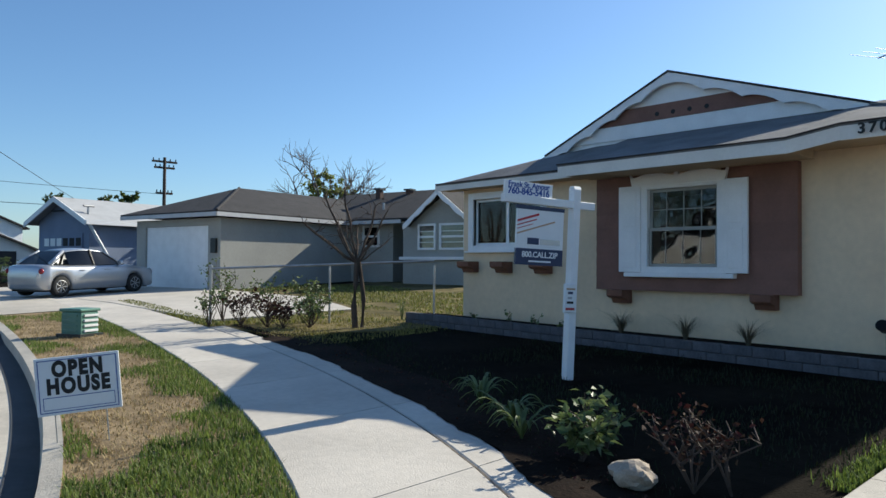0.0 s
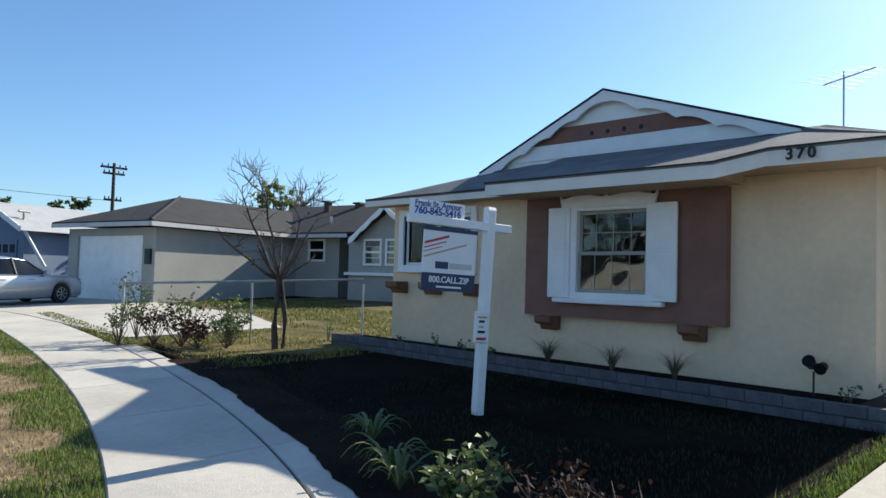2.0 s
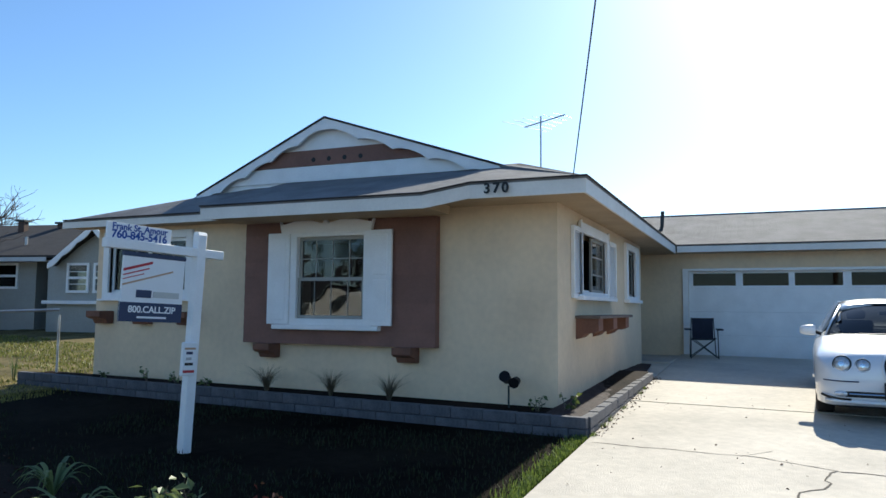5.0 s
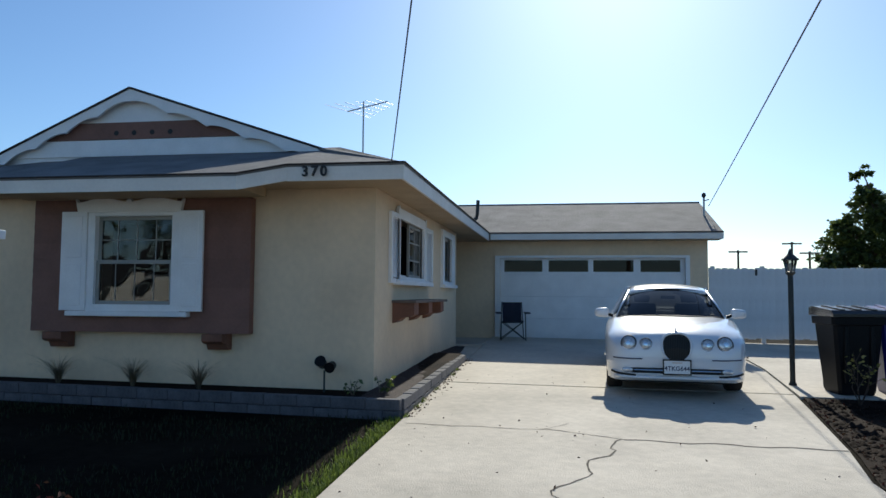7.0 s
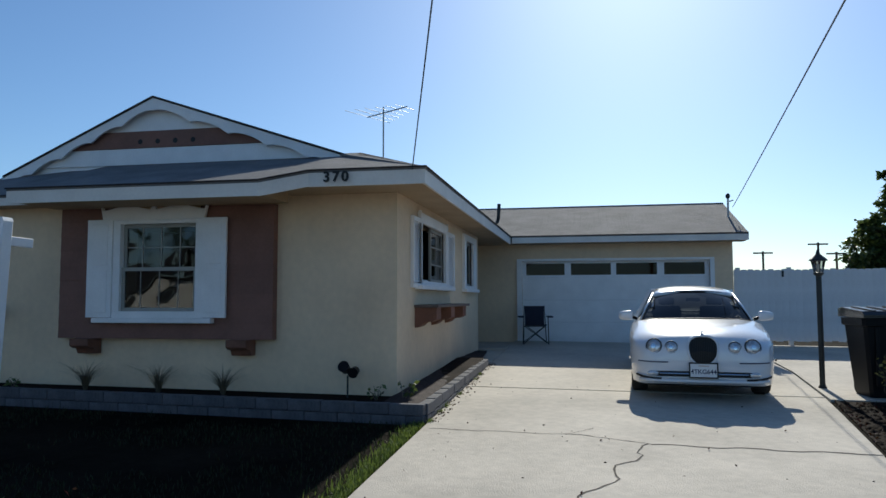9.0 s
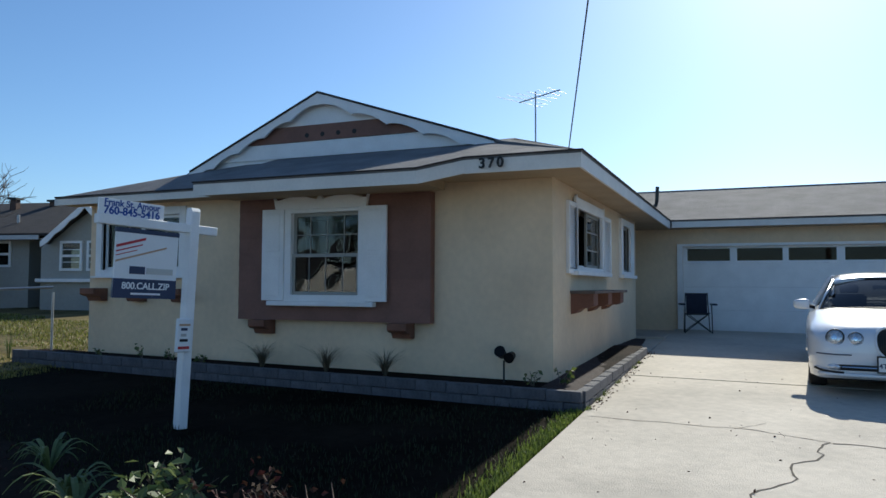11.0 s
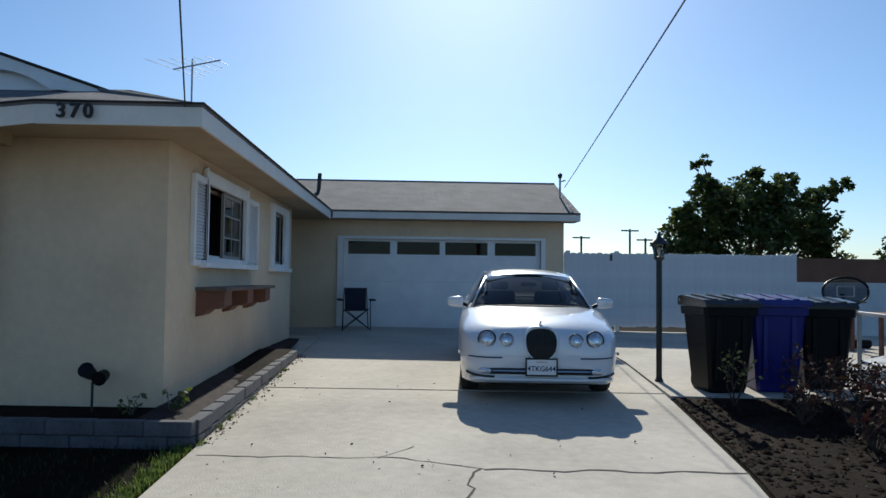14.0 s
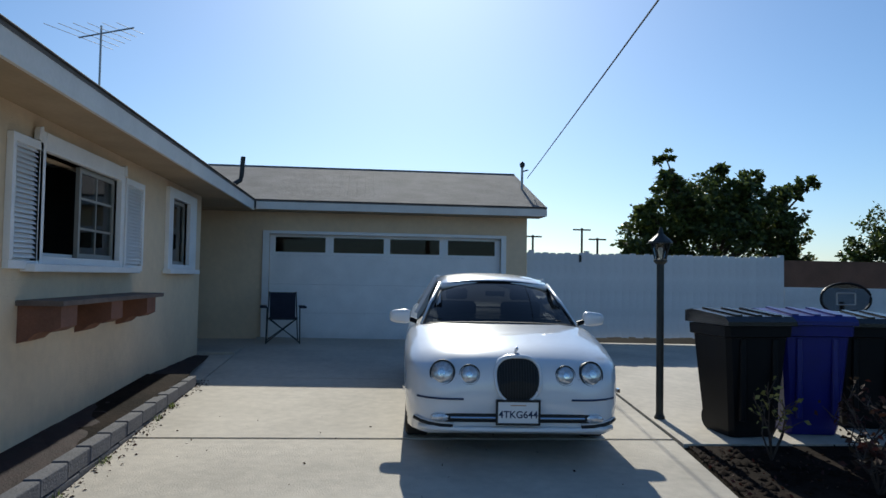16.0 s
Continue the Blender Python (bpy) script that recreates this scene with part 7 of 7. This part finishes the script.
blades("planter_foot_weeds", [(c + rg.gauss(0, 0.07), 2.88 - 0.004 * (c - 9.4) + rg.gauss(0, 0.015)) for c in (9.35, 9.9, 10.3, 11.2, 12.6, 13.1) for _ in range(45)], 0.07, L_GRASS, "small weeds at the planter's foot", 9, 1.0)
blades("drive_edge_grass", [(rg.uniform(5.3, 9.3), 2.92 + abs(rg.gauss(0, 0.09))) for _ in range(3000)], 0.06, L_GRASS, "green grass fringe along the driveway edge", 6, 0.8)
blades("lawn_grass", lawn, 0.05, L_LAWN, "sparse lawn grass with the house's shade put into its green", 3, 0.8)
nl = []
while len(nl) < 14000:
    x, y = rg.uniform(6.5, 16.5), rg.uniform(12.2, 24)
    if y > 14.9 and x < 11.8 - max(0, (18.5 - y) * 0.3):
        continue
    if x - 6.5 < (14.6 - y) * 1.15 or patch(x * 0.5, y * 0.5) < -0.35:
        continue
    nl.append((x, y))
nl += [(WALK(y) + JOINT(y) + 0.05 + 0.4 * rg.random(), y) for y in (rg.uniform(14.2, 22) for _ in range(1800))]
yd = prism([(6.35, 14.95), (7.0, 12.2), (8.5, 11.2), (10.0, 11.1), (19, 11.1), (19, 24), (11.9, 24), (11.7, 18.4), (10.4, 14.95)], "z", 0, 1)
for v in yd.verts:
    v.co.z = G(v.co.x, v.co.y) - (0.012 if v.co.z > 0.5 else 0.1)
structure("neighbour_yard", yd, M_YARD, "dry yellowish lawn ground of the neighbour's yard", "lawn")
fs = []
while len(fs) < 6000:
    y, x = rg.uniform(10.6, 14.6), rg.uniform(6.2, 10.2)
    if x > WALK(y) + JOINT(y) + 0.45 and patch(x * 1.3, y) > rg.uniform(-0.5, 0.3):
        fs.append((x, y))
blades("fence_side_grass", fs, 0.05, L_YELLOW, "thin yellowing grass by the yard fence", 8, 0.8, 0.006)
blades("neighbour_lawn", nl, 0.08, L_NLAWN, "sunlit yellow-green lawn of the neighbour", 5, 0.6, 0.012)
lit = bmesh.new()
r9 = random.Random(99)
for _ in range(1500):
    x = r9.uniform(5, 11.7)
    y = edge_r(x) - 0.05 - r9.random() ** 1.5 * 3
    leaf(lit, (x, y, G(x, y) + 0.002), r9.uniform(0.02, 0.05), r9)
for _ in range(900):
    y = r9.uniform(3.0, 11)
    x = WALK(y) + JOINT(y) + 0.38 + abs(r9.gauss(0, 0.35))
    leaf(lit, (x, y, G(x, y) - 0.01), r9.uniform(0.02, 0.045), r9)
for _ in range(320):
    x = r9.uniform(9.3, 14.6)
    y = 2.885 - abs(r9.gauss(0, 0.06))
    leaf(lit, (x, y, G(x, y) + 0.004), r9.uniform(0.012, 0.04), r9)
for _ in range(110):
    x, y = r9.uniform(5.5, 13), r9.uniform(-1.2, 2.85)
    leaf(lit, (x, y, G(x, y) + 0.003), r9.uniform(0.015, 0.035), r9)
clods = bmesh.new()
for _ in range(1700):
    x = r9.uniform(4.5, 11.6)
    y = edge_r(x) - 0.08 - r9.random() ** 1.3 * 3.2
    c, q = Vector((x, y, G(x, y) - 0.008)), r9.uniform(0.012, 0.05)
    ring = [clods.verts.new(c + Vector((math.cos(a) * q * r9.uniform(0.7, 1.3), math.sin(a) * q * r9.uniform(0.7, 1.3), 0))) for a in (0, 1.25, 2.5, 3.8, 5.0)]
    peak = clods.verts.new(c + Vector((r9.uniform(-0.3, 0.3) * q, r9.uniform(-0.3, 0.3) * q, q * r9.uniform(0.4, 0.9))))
    for k in range(5):
        clods.faces.new((ring[k], ring[(k + 1) % 5], peak))
tagged(part("soil_clods", clods, M_SOIL, None, "", True), "dark crumbly clods on the dry soil bed", "soil", "", "stuff")
tagged(part("leaf_litter", lit, L_ROSE), "dry fallen leaves on soil and concrete", "leaf litter", "", "stuff")

# soil bed between the strip and the lawn
sb = ribbon(lambda y: JOINT(y) + 0.29 + 0.07 * noise.noise(Vector((y * 1.7, 0.4, 2.2))) + 0.035 * noise.noise(Vector((y * 7.0, 0.4, 5.1))), lambda y: JOINT(y) + 0.46, 0.001, 0.004, [3.0 + 0.08 * i for i in range(112)], WALK)
ribbon(lambda y: JOINT(y) + 0.46, lambda y: JOINT(y) + 1.1 + 0.15 * math.sin(y * 1.3), 0.004, -0.03, [3.0 + 0.08 * i for i in range(140)], WALK, sb)
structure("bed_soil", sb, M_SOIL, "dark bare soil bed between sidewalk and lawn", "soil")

# ---- house across the street, seen mirrored in the front windows ----
ah = thing("opposite_house", pose(-13.5, 20.0, -0.7), "cream stucco house across the street with brown roof", "house")
part("wall", prism([(-7, -0.2), (8, -0.2), (8, 2.6), (-7, 2.6)], "x", -9, 0), M_FASCIA, ah)
part("gable_wall", prism([(-6.5, 2.6), (1.5, 2.6), (-2.5, 4.2)], "x", -0.4, -0.2), M_WHITE, ah)
part("roof", slab([(0.5, -7.2, 2.4), (0.5, -2.5, 4.4), (-9, -2.5, 4.4), (-9, -7.2, 2.4)], 0.12), M_ROOFN, ah)
part("roof", slab([(0.5, 2.2, 2.4), (0.5, -2.5, 4.4), (-9, -2.5, 4.4), (-9, 2.2, 2.4)], 0.12), M_ROOFN, ah)
part("roof", slab([(0.5, 2.2, 2.6), (0.5, 8.4, 2.6), (-4.5, 8.4, 4.2), (-4.5, 2.2, 4.2)], 0.12), M_ROOFN, ah)
part("garage_door", B(0, 0.05, -5.2, -0.6, -0.15, 2.1), M_WHITE, ah)
for a, c in ((2.6, 4.2), (5.4, 7.0)):
    part("window", B(0, 0.05, a, c, 1.0, 2.1), M_DARK, ah)
part("service_mast", T([(-1.2, 0.3, 2.8), (-1.2, 0.3, 5.2)], 0.04), M_METAL, ah)
tree("street_tree", -26, 17.0, -0.8, 8, 0.2, [(0, 0, 5.6, 2.2), (0.3, 1.8, 7.0, 1.7), (-0.4, -1.8, 6.8, 1.7), (0, 0.4, 8.4, 1.3)], 4000, 0.2, L_TREE, "green street tree across the road", 31)
tree("street_tree", -25, 26, -0.8, 8, 0.25, [(0, 0, 5.6, 2.3), (0.3, 2.0, 6.8, 1.7), (-0.4, -1.8, 7.2, 1.8), (0, 0.2, 8.8, 1.3)], 4000, 0.2, L_TREE, "green street tree across the road", 32)
